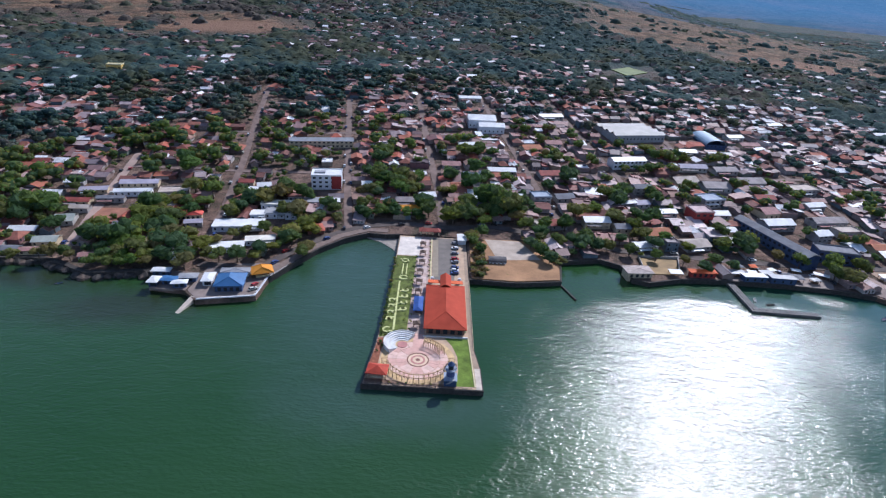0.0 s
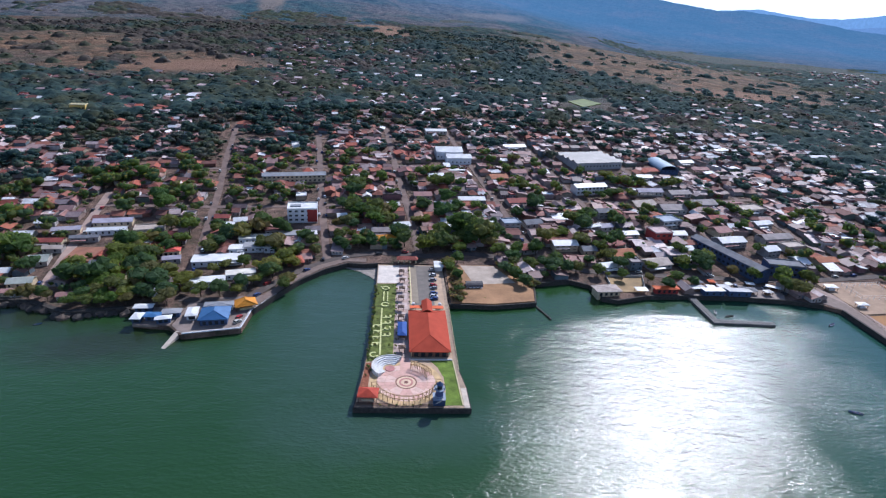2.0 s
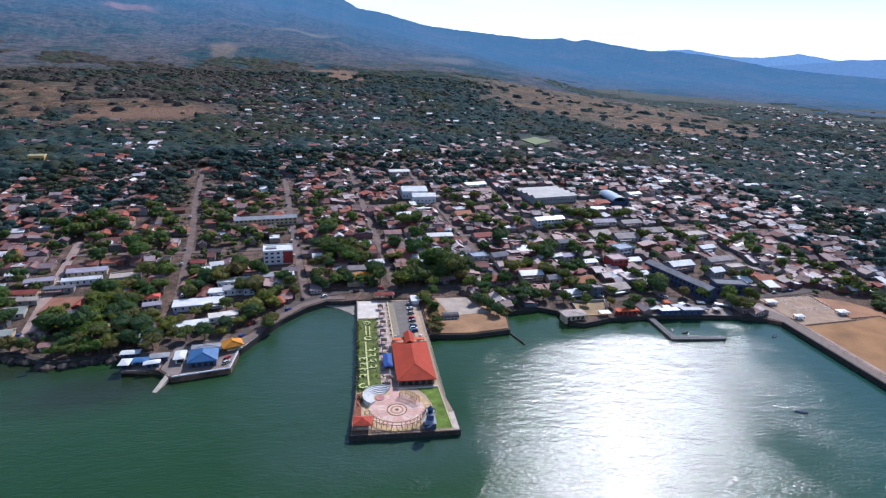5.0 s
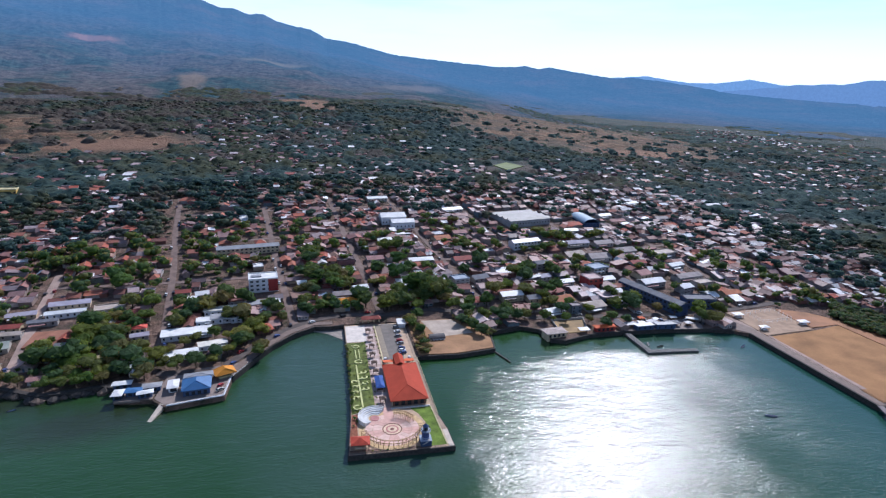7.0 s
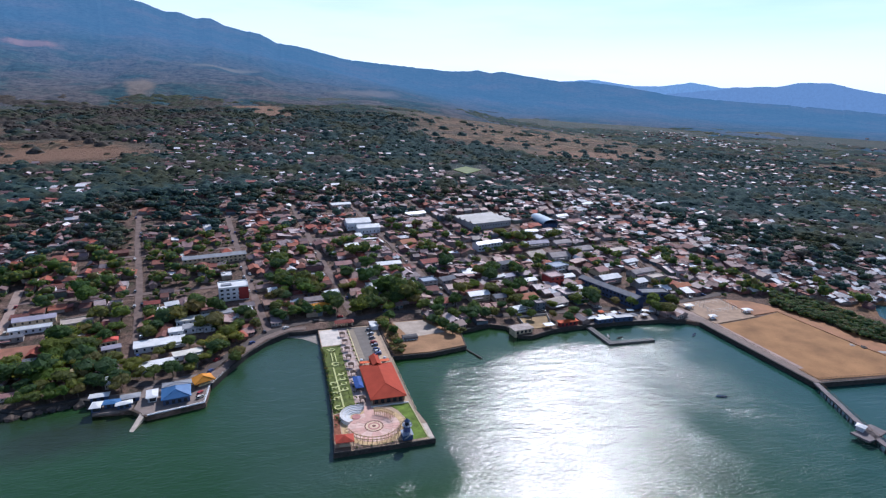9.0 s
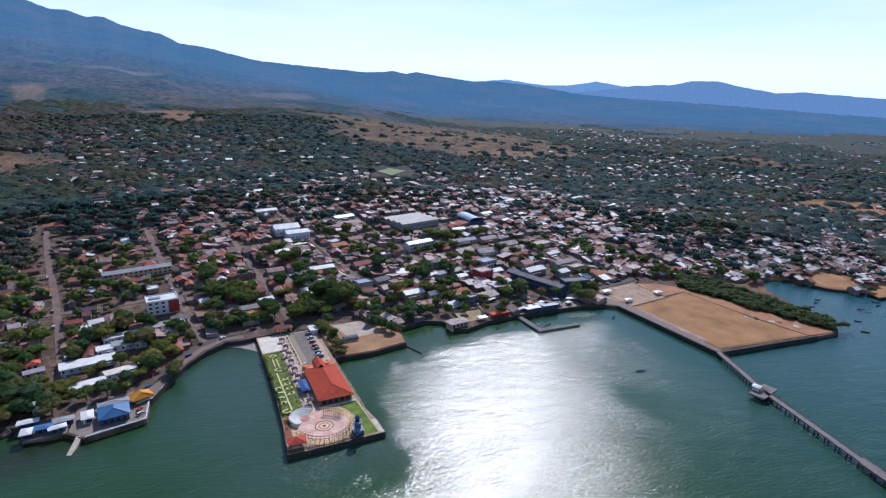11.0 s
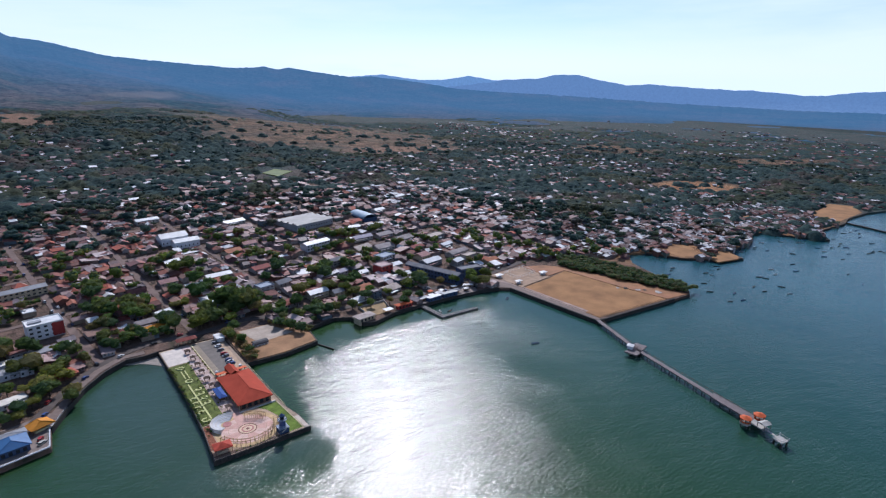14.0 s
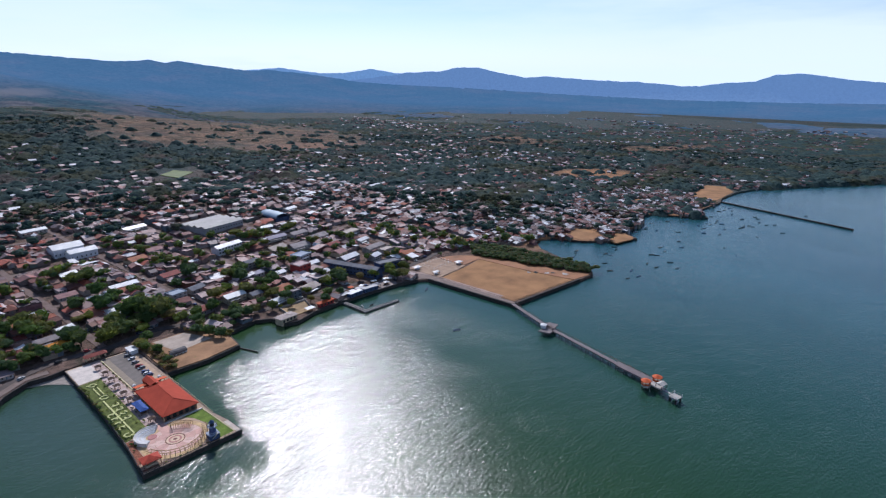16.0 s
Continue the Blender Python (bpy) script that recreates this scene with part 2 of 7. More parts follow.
def patch(k, p, cx, cy, rx, ry, turn, soft=0.35, wob=0.5):
    """A mask, 1 inside a ragged ellipse on the ground."""
    m = k.n("Mapping")
    m.vector_type = "TEXTURE"
    m.inputs["Location"].default_value = (cx, cy, 0)
    m.inputs["Rotation"].default_value = (0, 0, radians(turn))
    m.inputs["Scale"].default_value = (rx, ry, 1e6)
    k.link(p, m.inputs["Vector"])
    ln = k.n("VectorMath")
    ln.operation = "LENGTH"
    k.link(m.outputs["Vector"], ln.inputs[0])
    ad = k.n("Math")
    ad.operation = "MULTIPLY_ADD"
    ad.inputs[1].default_value = wob * 2
    k.link(k.noise(4.0 / max(rx, ry), 6, 0.65), ad.inputs[0])
    k.link(ln.outputs["Value"], ad.inputs[2])
    return _below(k, ad.outputs[0], 1 + wob, soft)


def _below(k, value, edge, soft):
    r = k.n("MapRange")
    r.inputs["From Min"].default_value = edge + soft / 2
    r.inputs["From Max"].default_value = edge - soft / 2
    k.link(value, r.inputs["Value"])
    return r.outputs["Result"]


def water_material():
    k = Nodes("green_bay_water")
    p = k.pos()
    silt = k.ramp(k.noise(0.008, 3, 0.5, p), [(0.35, (0.012, 0.044, 0.011)), (0.7, (0.019, 0.053, 0.017))])
    deep = k.ramp(k.noise(0.006, 3, 0.5, p), [(0.35, (0.01, 0.06, 0.075)), (0.7, (0.018, 0.08, 0.094))])
    sep = k.n("SeparateXYZ")
    k.link(p, sep.inputs["Vector"])
    out = k.n("MapRange")
    out.inputs["From Min"].default_value, out.inputs["From Max"].default_value = 130, 470
    k.link(sep.outputs["X"], out.inputs["Value"])
    murk = k.mix(out.outputs["Result"], silt, deep)
    for shoal in ((-112, 46, 34, 15, 8), (-6, 119, 14, 9, 30), (-160, 66, 30, 10, 0)):
        murk = k.mix(patch(k, p, *shoal, 1.1, 0.4), murk, (0.017, 0.028, 0.01))
    # paler by the pier: silt, plus sky reflection put into the colour
    for pale in ((-14, 75, 30, 75, 0, 1.2, 0.4), (20, -8, 40, 14, 0, 1.2, 0.5)):
        murk = k.mix(patch(k, p, *pale), murk, (0.03, 0.062, 0.04))
    # wind lanes, cat's paws and sheltered slicks
    lanes = k.ramp(k.noise(0.013, 7, 0.62, k.pos((1.0, 0.55, 1.0))), [(0.32, 0.5), (0.52, 1.0)])
    paws = k.ramp(k.noise(0.06, 5, 0.65, k.pos((0.7, 1.0, 1.0))), [(0.3, 0.6), (0.6, 1.0)])
    open_bay = k.n("MapRange")
    open_bay.inputs["From Min"].default_value, open_bay.inputs["From Max"].default_value = 10, 125
    open_bay.inputs["To Min"].default_value, open_bay.inputs["To Max"].default_value = 0.72, 0.92
    k.link(sep.outputs["X"], open_bay.inputs["Value"])
    calm = k.mix(1.0, k.mix(1.0, lanes, paws, "MULTIPLY"), open_bay.outputs["Result"], "MULTIPLY")
    for left, slick in ((0.2, (48, 45, 7, 66, -4, 1.0, 0.25)), (0.1, (34, -20, 18, 15, 20, 0.6, 0.5)), (0.3, (84, 74, 46, 16, 24, 1.5, 0.9)), (0.0, (175, 96, 125, 21, -4, 0.9, 0.6)), (0.1, (262, 30, 20, 80, 0, 1.2, 0.4))):
        calm = k.mix(patch(k, p, *slick), calm, (left, left, left))
    for breeze in ((25, -27, 6, 4, 30, 1.2, 1.1), (75, 60, 10, 4, 60, 0.9, 0.6), (230, 84, 12, 5, -20, 0.8, 0.6)):
        calm = k.mix(patch(k, p, *breeze), calm, (0.72, 0.72, 0.72))
    rough = k.n("MapRange")
    rough.inputs["To Min"].default_value, rough.inputs["To Max"].default_value = 0.12, 0.185
    k.link(calm, rough.inputs["Value"])
    turned = k.n("Mapping")
    turned.inputs["Rotation"].default_value = (0, 0, radians(20))
    turned.inputs["Scale"].default_value = (0.5, 1.0, 1.0)
    k.link(p, turned.inputs["Vector"])
    wave = k.noise(0.85, 4, 0.56, turned.outputs["Vector"])
    swell = k.noise(0.17, 3, 0.5, turned.outputs["Vector"])
    s = k.n("Math")
    s.operation = "MULTIPLY_ADD"
    s.inputs[1].default_value = 1.3
    k.link(swell, s.inputs[0])
    k.link(wave, s.inputs[2])
    amp = k.n("MapRange")
    amp.inputs["To Min"].default_value, amp.inputs["To Max"].default_value = 0.1, 0.69
    k.link(calm, amp.inputs["Value"])
    b = k.n("Bump", Distance=0.62)
    k.link(amp.outputs["Result"], b.inputs["Strength"])
    k.link(s.outputs[0], b.inputs["Height"])
    k.link(b.outputs["Normal"], k.bsdf.inputs["Normal"])
    k.bsdf.inputs["IOR"].default_value = 1.33
    return k.done(murk, rough.outputs["Result"], 0.0, 0.6)


water_mat = water_material()


# ---- the lie of the land ----
def smooth(a, b, v):
    k = np.clip((v - a) / (b - a), 0.0, 1.0)
    return k * k * (3 - 2 * k)


def land_z(x, y):
    """Height of the ground: level by the shore, rising inland, steeper on the volcano's side."""
    x, y = np.asarray(x, float), np.asarray(y, float)
    rise = 0.098 - 0.053 * smooth(200, 900, x) - 0.012 * smooth(900, 2500, x)
    d = np.maximum(y - (105 - 45 * smooth(250, 700, x)), 0)
    d = np.sqrt(d * d + 1600) - 40
    return 2.2 + rise * d * (1 - 0.25 * smooth(600, 2500, d))


def lz(x, y):
    return float(land_z(x, y))


WEST_SHORE = [(-2600, -700), (-900, 20), (-330, 84), (-230, 86), (-188, 80), (-172, 82), (-159, 79), (-140, 70), (-128, 72), (-114, 75),
              (-106, 72), (-105, 60), (-88, 58), (-80, 50), (-55, 56), (-54, 73), (-45, 92), (-37, 107), (-25, 122), (-13, 131),
              (-3, 130)]
TOWN_SHORE = [(5, 131.5), (44, 131.5), (44, 83), (68, 82), (91, 86), (95, 109), (118, 114), (128, 108), (130, 93), (138, 90),
              (157, 96), (182, 97), (212, 96), (240, 93), (257, 88), (264, 82)]
BAY_SHORE = [(264.5, -6), (349, -15.8), (370, -17.5), (381, -10), (388, 13), (408, 61), (433, 84), (452, 76), (462, 43), (486, 16),
             (511, 4)]
FAR_SHORE = [(520, 22), (548, 26), (586, 28), (622, 44), (640, 40), (650, 6), (662, -22), (700, 2), (770, -4), (808, 4),
             (870, 1), (920, -13), (1012, -81), (1123, -162), (1500, -420), (2600, -900)]
COAST = WEST_SHORE + TOWN_SHORE + BAY_SHORE + FAR_SHORE


def inside(poly, x, y):
    hit = False
    j = len(poly) - 1
    for i in range(len(poly)):
        xi, yi = poly[i]
        xj, yj = poly[j]
        if (yi > y) != (yj > y) and x < (xj - xi) * (y - yi) / (yj - yi) + xi:
            hit = not hit
        j = i
    return hit


def edge_distance(poly, x, y, closed=False):
    best = 1e9
    n = len(poly)
    for i in range(n if closed else n - 1):
        ax, ay = poly[i]
        bx, by = poly[(i + 1) % n]
        dx, dy = bx - ax, by - ay
        s = max(0.0, min(1.0, ((x - ax) * dx + (y - ay) * dy) / (dx * dx + dy * dy + 1e-9)))
        best = min(best, math.hypot(x - ax - s * dx, y - ay - s * dy))
    return best


LAND = COAST + [(2600, 1200), (2100, 1900), (1100, 2250), (300, 2150), (0, 2000), (-900, 1850), (-1800, 1500), (-2600, 900)]


def on_land(x, y, margin=0.0):
    return inside(LAND, x, y) and (margin <= 0 or edge_distance(COAST, x, y) > margin)


# ---- mesh helpers ----
class Shape:
    """Collects boxes, prisms and sheets into one mesh."""

    def __init__(self):
        self.v, self.f = [], []

    def add(self, verts, faces):
        o = len(self.v)
        self.v += [tuple(p) for p in verts]
        self.f += [tuple(o + i for i in f) for f in faces]
        return self

    def box(self, x0, y0, z0, x1, y1, z1):
        v = [(x, y, z) for z in (z0, z1) for y in (y0, y1) for x in (x0, x1)]
        return self.add(v, [(0, 2, 3, 1), (4, 5, 7, 6), (0, 1, 5, 4), (1, 3, 7, 5), (3, 2, 6, 7), (2, 0, 4, 6)])

    def bar(self, a, b, w, h=None):
        """A square bar from a to b."""
        a, b = Vector(a), Vector(b)
        d = (b - a).normalized()
        side = d.cross(Vector((0, 0, 1)))
        side = side.normalized() if side.length > 1e-3 else Vector((1, 0, 0))
        up = side.cross(d)
        h = w if h is None else h
        v = [p + side * sx * w / 2 + up * sz * h / 2 for p in (a, b) for sz in (-1, 1) for sx in (-1, 1)]
        return self.add(v, [(0, 2, 3, 1), (4, 5, 7, 6), (0, 1, 5, 4), (1, 3, 7, 5), (3, 2, 6, 7), (2, 0, 4, 6)])

    def prism(self, poly, z0, z1):
        n = len(poly)
        v = [(x, y, z0) for x, y in poly] + [(x, y, z1) for x, y in poly]
        return self.add(v, [tuple(range(n - 1, -1, -1)), tuple(range(n, 2 * n))] + [(i, (i + 1) % n, n + (i + 1) % n, n + i) for i in range(n)])

    def lathe(self, profile, sides=12, centre=(0, 0)):
        v, f = [], []
        for r, z in profile:
            for i in range(sides):
                a = 2 * math.pi * i / sides
                v.append((centre[0] + r * math.cos(a), centre[1] + r * math.sin(a), z))
        for k in range(len(profile) - 1):
            for i in range(sides):
                j = (i + 1) % sides
                f.append((k * sides + i, k * sides + j, (k + 1) * sides + j, (k + 1) * sides + i))
        f.append(tuple(range(sides - 1, -1, -1)))
        f.append(tuple((len(profile) - 1) * sides + i for i in range(sides)))
        return self.add(v, f)

    def ring(self, r0, r1, z0, z1, a0=0.0, a1=360.0, steps=48, centre=(0, 0)):
        """A curved wall or kerb between two radii."""
        v, f = [], []
        full = abs(a1 - a0) >= 360
        n = steps if full else steps + 1
        for i in range(n):
            a = radians(a0 + (a1 - a0) * i / steps)
            c, s = math.cos(a), math.sin(a)
            for r, z in ((r0, z0), (r1, z0), (r1, z1), (r0, z1)):
                v.append((centre[0] + r * c, centre[1] + r * s, z))
        for i in range(steps):
            o, p = 4 * i, 4 * ((i + 1) % n)
            for k in range(4):
                f.append((o + k, p + k, p + (k + 1) % 4, o + (k + 1) % 4))
        if not full:
            f += [(0, 3, 2, 1), (4 * steps, 4 * steps + 1, 4 * steps + 2, 4 * steps + 3)]
        return self.add(v, f)

    def ribbon(self, line, width, lift=0.25, thick=0.4):
        """A road along a line, laid on the ground."""
        pts = []
        for (ax, ay), (bx, by) in zip(line, line[1:]):
            n = max(1, int(math.hypot(bx - ax, by - ay) / 10))
            pts += [(ax + (bx - ax) * i / n, ay + (by - ay) * i / n) for i in range(n)]
        pts.append(line[-1])
        v, f = [], []
        for i, (x, y) in enumerate(pts):
            x0, y0 = pts[max(i - 1, 0)]
            x1, y1 = pts[min(i + 1, len(pts) - 1)]
            d = math.hypot(x1 - x0, y1 - y0)
            nx, ny = -(y1 - y0) / d * width / 2, (x1 - x0) / d * width / 2
            for s in (1, -1):
                px, py = x + s * nx, y + s * ny
                z = lz(px, py) + lift
                v += [(px, py, z), (px, py, z - thick)]
        for i in range(len(pts) - 1):
            o, p = 4 * i, 4 * i + 4
            f += [(o, o + 2, p + 2, p), (o, p, p + 1, o + 1), (o + 2, o + 3, p + 3, p + 2)]
        return self.add(v, f)

    def mesh(self, name, mat=None, smooth_faces=False):
        m = bpy.data.meshes.new(name)
        m.from_pydata(self.v, [], self.f)
        if mat:
            m.materials.append(mat)
        if smooth_faces:
            m.polygons.foreach_set("use_smooth", [True] * len(m.polygons))
        m.update()
        return m


def part(name, shape, material, parent=None, label=""):
    ob = new(name, shape.mesh(name, material) if isinstance(shape, Shape) else shape)
    if parent is not None:
        ob.parent = parent
    if label:
        ob["label"] = label
    return ob


def thing(name, label, category, group="", at=(0, 0, 0), turn=0.0):
    ob = new(name)
    ob.matrix_basis = pose(*at, 0, 0, turn)
    return tagged(ob, label, category, group)


def fixed(name, shape, material, label, category):
    """A piece of the setting."""
    return tagged(part(name, shape, material), label, category, "", "structure")


rng = random.Random(7)


# ---- ground, water and mountains ----
def build_ground():
    from mathutils.geometry import delaunay_2d_cdt

    pts = [Vector(p) for p in LAND]
    n = len(pts)
    edges = [(i, (i + 1) % n) for i in range(n)]
    jit = random.Random(3)
    for x0, x1, y0, y1, step in ((-420, 900, -20, 520, 14), (-1000, 1500, -160, 1200, 45), (-2600, 2600, -500, 2800, 110)):
        y = y0
        while y < y1:
            x = x0
            while x < x1:
                keep = True
                if step > 20 and -420 < x < 900 and -20 < y < 520:
                    keep = False
                if step > 60 and -1000 < x < 1500 and -160 < y < 1200:
                    keep = False
                px, py = x + jit.uniform(-0.3, 0.3) * step, y + jit.uniform(-0.3, 0.3) * step
                if keep and inside(LAND, px, py) and edge_distance(LAND, px, py, True) > step * 0.3:
                    pts.append(Vector((px, py)))
                x += step
            y += step
    v, _, faces, _, _, _ = delaunay_2d_cdt(pts, edges, [list(range(n))], 1, 1e-4)
    z = land_z([p.x for p in v], [p.y for p in v])
    s = Shape()
    s.v = [(p.x, p.y, float(h)) for p, h in zip(v, z)]
    s.f = [tuple(f) for f in faces]
    # the bank below the water
    count = {}
    for f in s.f:
        for a, b in zip(f, f[1:] + f[:1]):
            count[(a, b)] = 1
    for a, b in list(count):
        if (b, a) not in count:
            o = len(s.v)
            s.v += [(s.v[a][0], s.v[a][1], -3.0), (s.v[b][0], s.v[b][1], -3.0)]
            s.f.append((b, a, o, o + 1))
    return s


# bare fields: centre, radii, turn
BARE = [(590, 1070, 330, 400, -8), (-350, 715, 185, 100, 8), (-560, 840, 150, 130, 30), (-40, 1300, 60, 185, 23), (-490, 1340, 90, 40, 0),
        (862, 238, 84, 58, -30), (1165, 610, 120, 110, -30), (-820, 1150, 160, 110, 40), (1350, 300, 200, 60, -20)]


def ground_material():
    k = Nodes("ground_of_dirt_scrub_and_leaf_litter")
    p = k.pos()
    # scrub colour leans grey-blue to stand in for haze over far ground
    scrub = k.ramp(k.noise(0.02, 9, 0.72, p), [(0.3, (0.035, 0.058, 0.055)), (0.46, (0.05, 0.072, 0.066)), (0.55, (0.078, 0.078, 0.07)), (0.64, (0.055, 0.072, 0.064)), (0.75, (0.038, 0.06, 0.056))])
    dry = k.ramp(k.noise(0.007, 5, 0.6, p), [(0.25, (0.06, 0.072, 0.055)), (0.36, (0.21, 0.13, 0.086)), (0.44, (0.16, 0.122, 0.076)), (0.5, (0.28, 0.165, 0.1)), (0.56, (0.15, 0.112, 0.072)), (0.64, (0.23, 0.138, 0.096)), (0.74, (0.065, 0.072, 0.058))])
    dry = k.mix(1.0, dry, k.ramp(k.noise(0.05, 6, 0.7, p), [(0.38, 0.4), (0.6, 1.1)]), "MULTIPLY")
    dry = k.mix(1.0, dry, k.ramp(k.noise(0.25, 5, 0.7, p), [(0.4, 0.45), (0.58, 1.1)]), "MULTIPLY")
    town = k.ramp(k.noise(0.12, 6, 0.7, p), [(0.3, (0.05, 0.06, 0.035)), (0.45, (0.12, 0.085, 0.066)), (0.58, (0.2, 0.13, 0.1)), (0.72, (0.29, 0.195, 0.15))])
    c = scrub
    for b in BARE:
        c = k.mix(patch(k, p, *b, 0.7, 0.75), c, dry)
    for rust in ((-30, 1270, 55, 150, 23), (-300, 700, 110, 40, 8), (620, 760, 150, 40, 10)):
        c = k.mix(patch(k, p, *rust, 0.8, 0.8), c, (0.22, 0.13, 0.085))
    c = k.mix(patch(k, p, 180, 230, 620, 330, 3, 0.3, 0.35), c, town)
    earth = k.ramp(k.noise(0.05, 6, 0.7, p), [(0.3, (0.16, 0.09, 0.06)), (0.5, (0.32, 0.17, 0.085)), (0.7, (0.4, 0.22, 0.11))])
    for spot in ((862, 238, 74, 48, -30), (640, 60, 230, 60, -4), (1060, 455, 70, 40, 0)):
        c = k.mix(patch(k, p, *spot, 0.4, 0.4), c, earth)
    c = k.mix(1.0, c, k.ramp(k.noise(1.1, 4), [(0.3, 0.7), (0.7, 1.1)]), "MULTIPLY")
    k.bump(k.noise(0.12, 7, 0.7, p), 1.0, 4.0)
    return k.done(c, 0.95, 0.0, 0.1)


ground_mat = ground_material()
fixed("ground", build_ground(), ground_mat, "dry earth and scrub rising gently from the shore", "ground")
sea = Shape().add([(-4800, -4800, 0), (4800, -4800, 0), (4800, 4800, 0), (-4800, 4800, 0)], [(0, 1, 2, 3)])
fixed("water", sea, water_mat, "green bay water with small waves", "water")

# skyline: bearing from the bay (degrees to the right of inland), height over the eye in degrees
SKYLINE = [(-60, 7.0), (-40, 8.4), (-30, 8.4), (-24, 8.0), (-10, 7.1), (-8.1, 6.47), (-7, 6.5), (-5.7, 6.06), (-4.5, 6.22), (-3.2, 5.63), (-1.7, 5.34), (-0.2, 5.12), (1, 4.47), (3.8, 4.08), (6.4, 3.5),
           (7.5, 3.23), (12.4, 2.82), (18, 2.42), (20.5, 2.57), (21.9, 2.36), (23, 2.52), (24.7, 2.25), (29.1, 1.66), (30.7, 1.78), (33.3, 1.52), (35.4, 1.26), (37.5, 0.92), (39.5, 0.6), (44, 0.3),
           (48.6, 0.08), (54, -0.28), (60, -0.68), (70, -1.2), (80, -1.4), (130, -1.4)]
# the paler range behind it
RANGE = [(36.5, 0.0), (38.5, 0.82), (42.7, 1.25), (44, 1.5), (47.5, 1.62), (48.8, 1.92), (51, 1.97), (52.3, 1.65), (54.3, 1.22), (55.9, 0.93), (58, 1.07), (59.7, 0.86), (65, 0.49), (66.5, 0.48), (70, 0.08),
         (71.8, 0.03), (74.5, 0.35), (76.3, 0.38), (77.9, 0.96), (79.9, 1.02), (81.6, 0.77), (83.1, 0.48), (86, 0.2), (95, 0.5), (112, 0.3), (130, 0.2)]
EYE = (-20.0, -205.0, 150.0)


def slope_z(table, crest, start, a, r, seed, amp):
    """Height of the far slopes at a bearing and a distance from the bay."""
    e = float(np.interp(a, [p for p, _ in table], [q for _, q in table]))
    ca, sa = math.cos(radians(a)), math.sin(radians(a))
    top = EYE[2] + crest * math.tan(radians(e)) + 5 * noise.noise(Vector((a * 0.9, seed, 0))) + 5 * noise.noise(Vector((a * 4.1, seed, 2)))
    k = (r - start) / (crest - start)
    if k > 1:
        return top - 90
    near = r if r < start else start + 700 * (1 - math.exp(-(r - start) / 700))
    base = lz(EYE[0] + near * sa, max(EYE[1] + near * ca, -300))
    left = 1 - float(smooth(-2, 26, a))
    climb = left * (0.3 * k + 0.7 * k**1.7) + (1 - left) * k**3.2
    x, y = EYE[0] + r * sa, EYE[1] + r * ca
    rough = noise.fractal(Vector((x * 0.0024, y * 0.0024, seed)), 0.85, 2.1, 6)
    return max(3.0, base - 4 * (1 - min(1, k * 8)) + (top - base) * climb + amp * rough * min(1, k * 4) * (1 - k) * (0.35 + 0.65 * left))


def far_z(x, y):
    """Ground or far slope, whichever is higher."""
    r = math.hypot(x - EYE[0], y - EYE[1])
    if r < 1500:
        return lz(x, y)
    z = slope_z(SKYLINE, 4150, 1500, math.degrees(math.atan2(x - EYE[0], y - EYE[1])), r, 1.0, 42)
    return max(z, lz(x, y)) if r < 1900 else z


def mountain_mesh(table, crest, start, a0, a1, amp, seed, rows=36):
    s = Shape()
    steps = [i / (rows - 1) for i in range(rows)] + [1.06]
    az = np.arange(a0, a1 + 0.01, 0.3)
    for a in az:
        for k in steps:
            r = start + (crest - start) * k
            s.v.append((EYE[0] + r * math.sin(radians(a)), EYE[1] + r * math.cos(radians(a)), slope_z(table, crest, start, float(a), r, seed, amp)))
    m = len(steps)
    for i in range(len(az) - 1):
        for j in range(m - 1):
            s.f.append((i * m + j, (i + 1) * m + j, (i + 1) * m + j + 1, i * m + j + 1))
    return s


def mountain_material(name, low, high, haze_glow, r0, r1, start=0.1, clearings=()):
    """Scrub below, forest far up; blue distance haze is put into colour and emission."""
    k = Nodes(name)
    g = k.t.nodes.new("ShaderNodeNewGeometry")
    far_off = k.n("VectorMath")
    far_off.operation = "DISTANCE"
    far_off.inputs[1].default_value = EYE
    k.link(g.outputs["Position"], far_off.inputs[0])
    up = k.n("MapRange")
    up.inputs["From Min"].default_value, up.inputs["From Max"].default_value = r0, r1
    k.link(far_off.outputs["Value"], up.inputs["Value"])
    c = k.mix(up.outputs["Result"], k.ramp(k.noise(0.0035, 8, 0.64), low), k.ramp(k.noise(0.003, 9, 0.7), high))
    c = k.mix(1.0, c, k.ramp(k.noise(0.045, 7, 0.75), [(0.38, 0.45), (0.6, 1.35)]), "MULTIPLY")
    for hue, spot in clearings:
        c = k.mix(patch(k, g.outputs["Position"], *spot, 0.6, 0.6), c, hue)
    # emission grows with distance in place of haze in the air
    k.link(k.mix(up.outputs["Result"], tuple(v * start for v in haze_glow), haze_glow), k.bsdf.inputs["Emission Color"])
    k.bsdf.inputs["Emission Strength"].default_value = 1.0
    k.bump(k.noise(0.03, 8, 0.7), 0.7, 12.0)
    return k.done(c, 0.95, 0.0, 0.0)


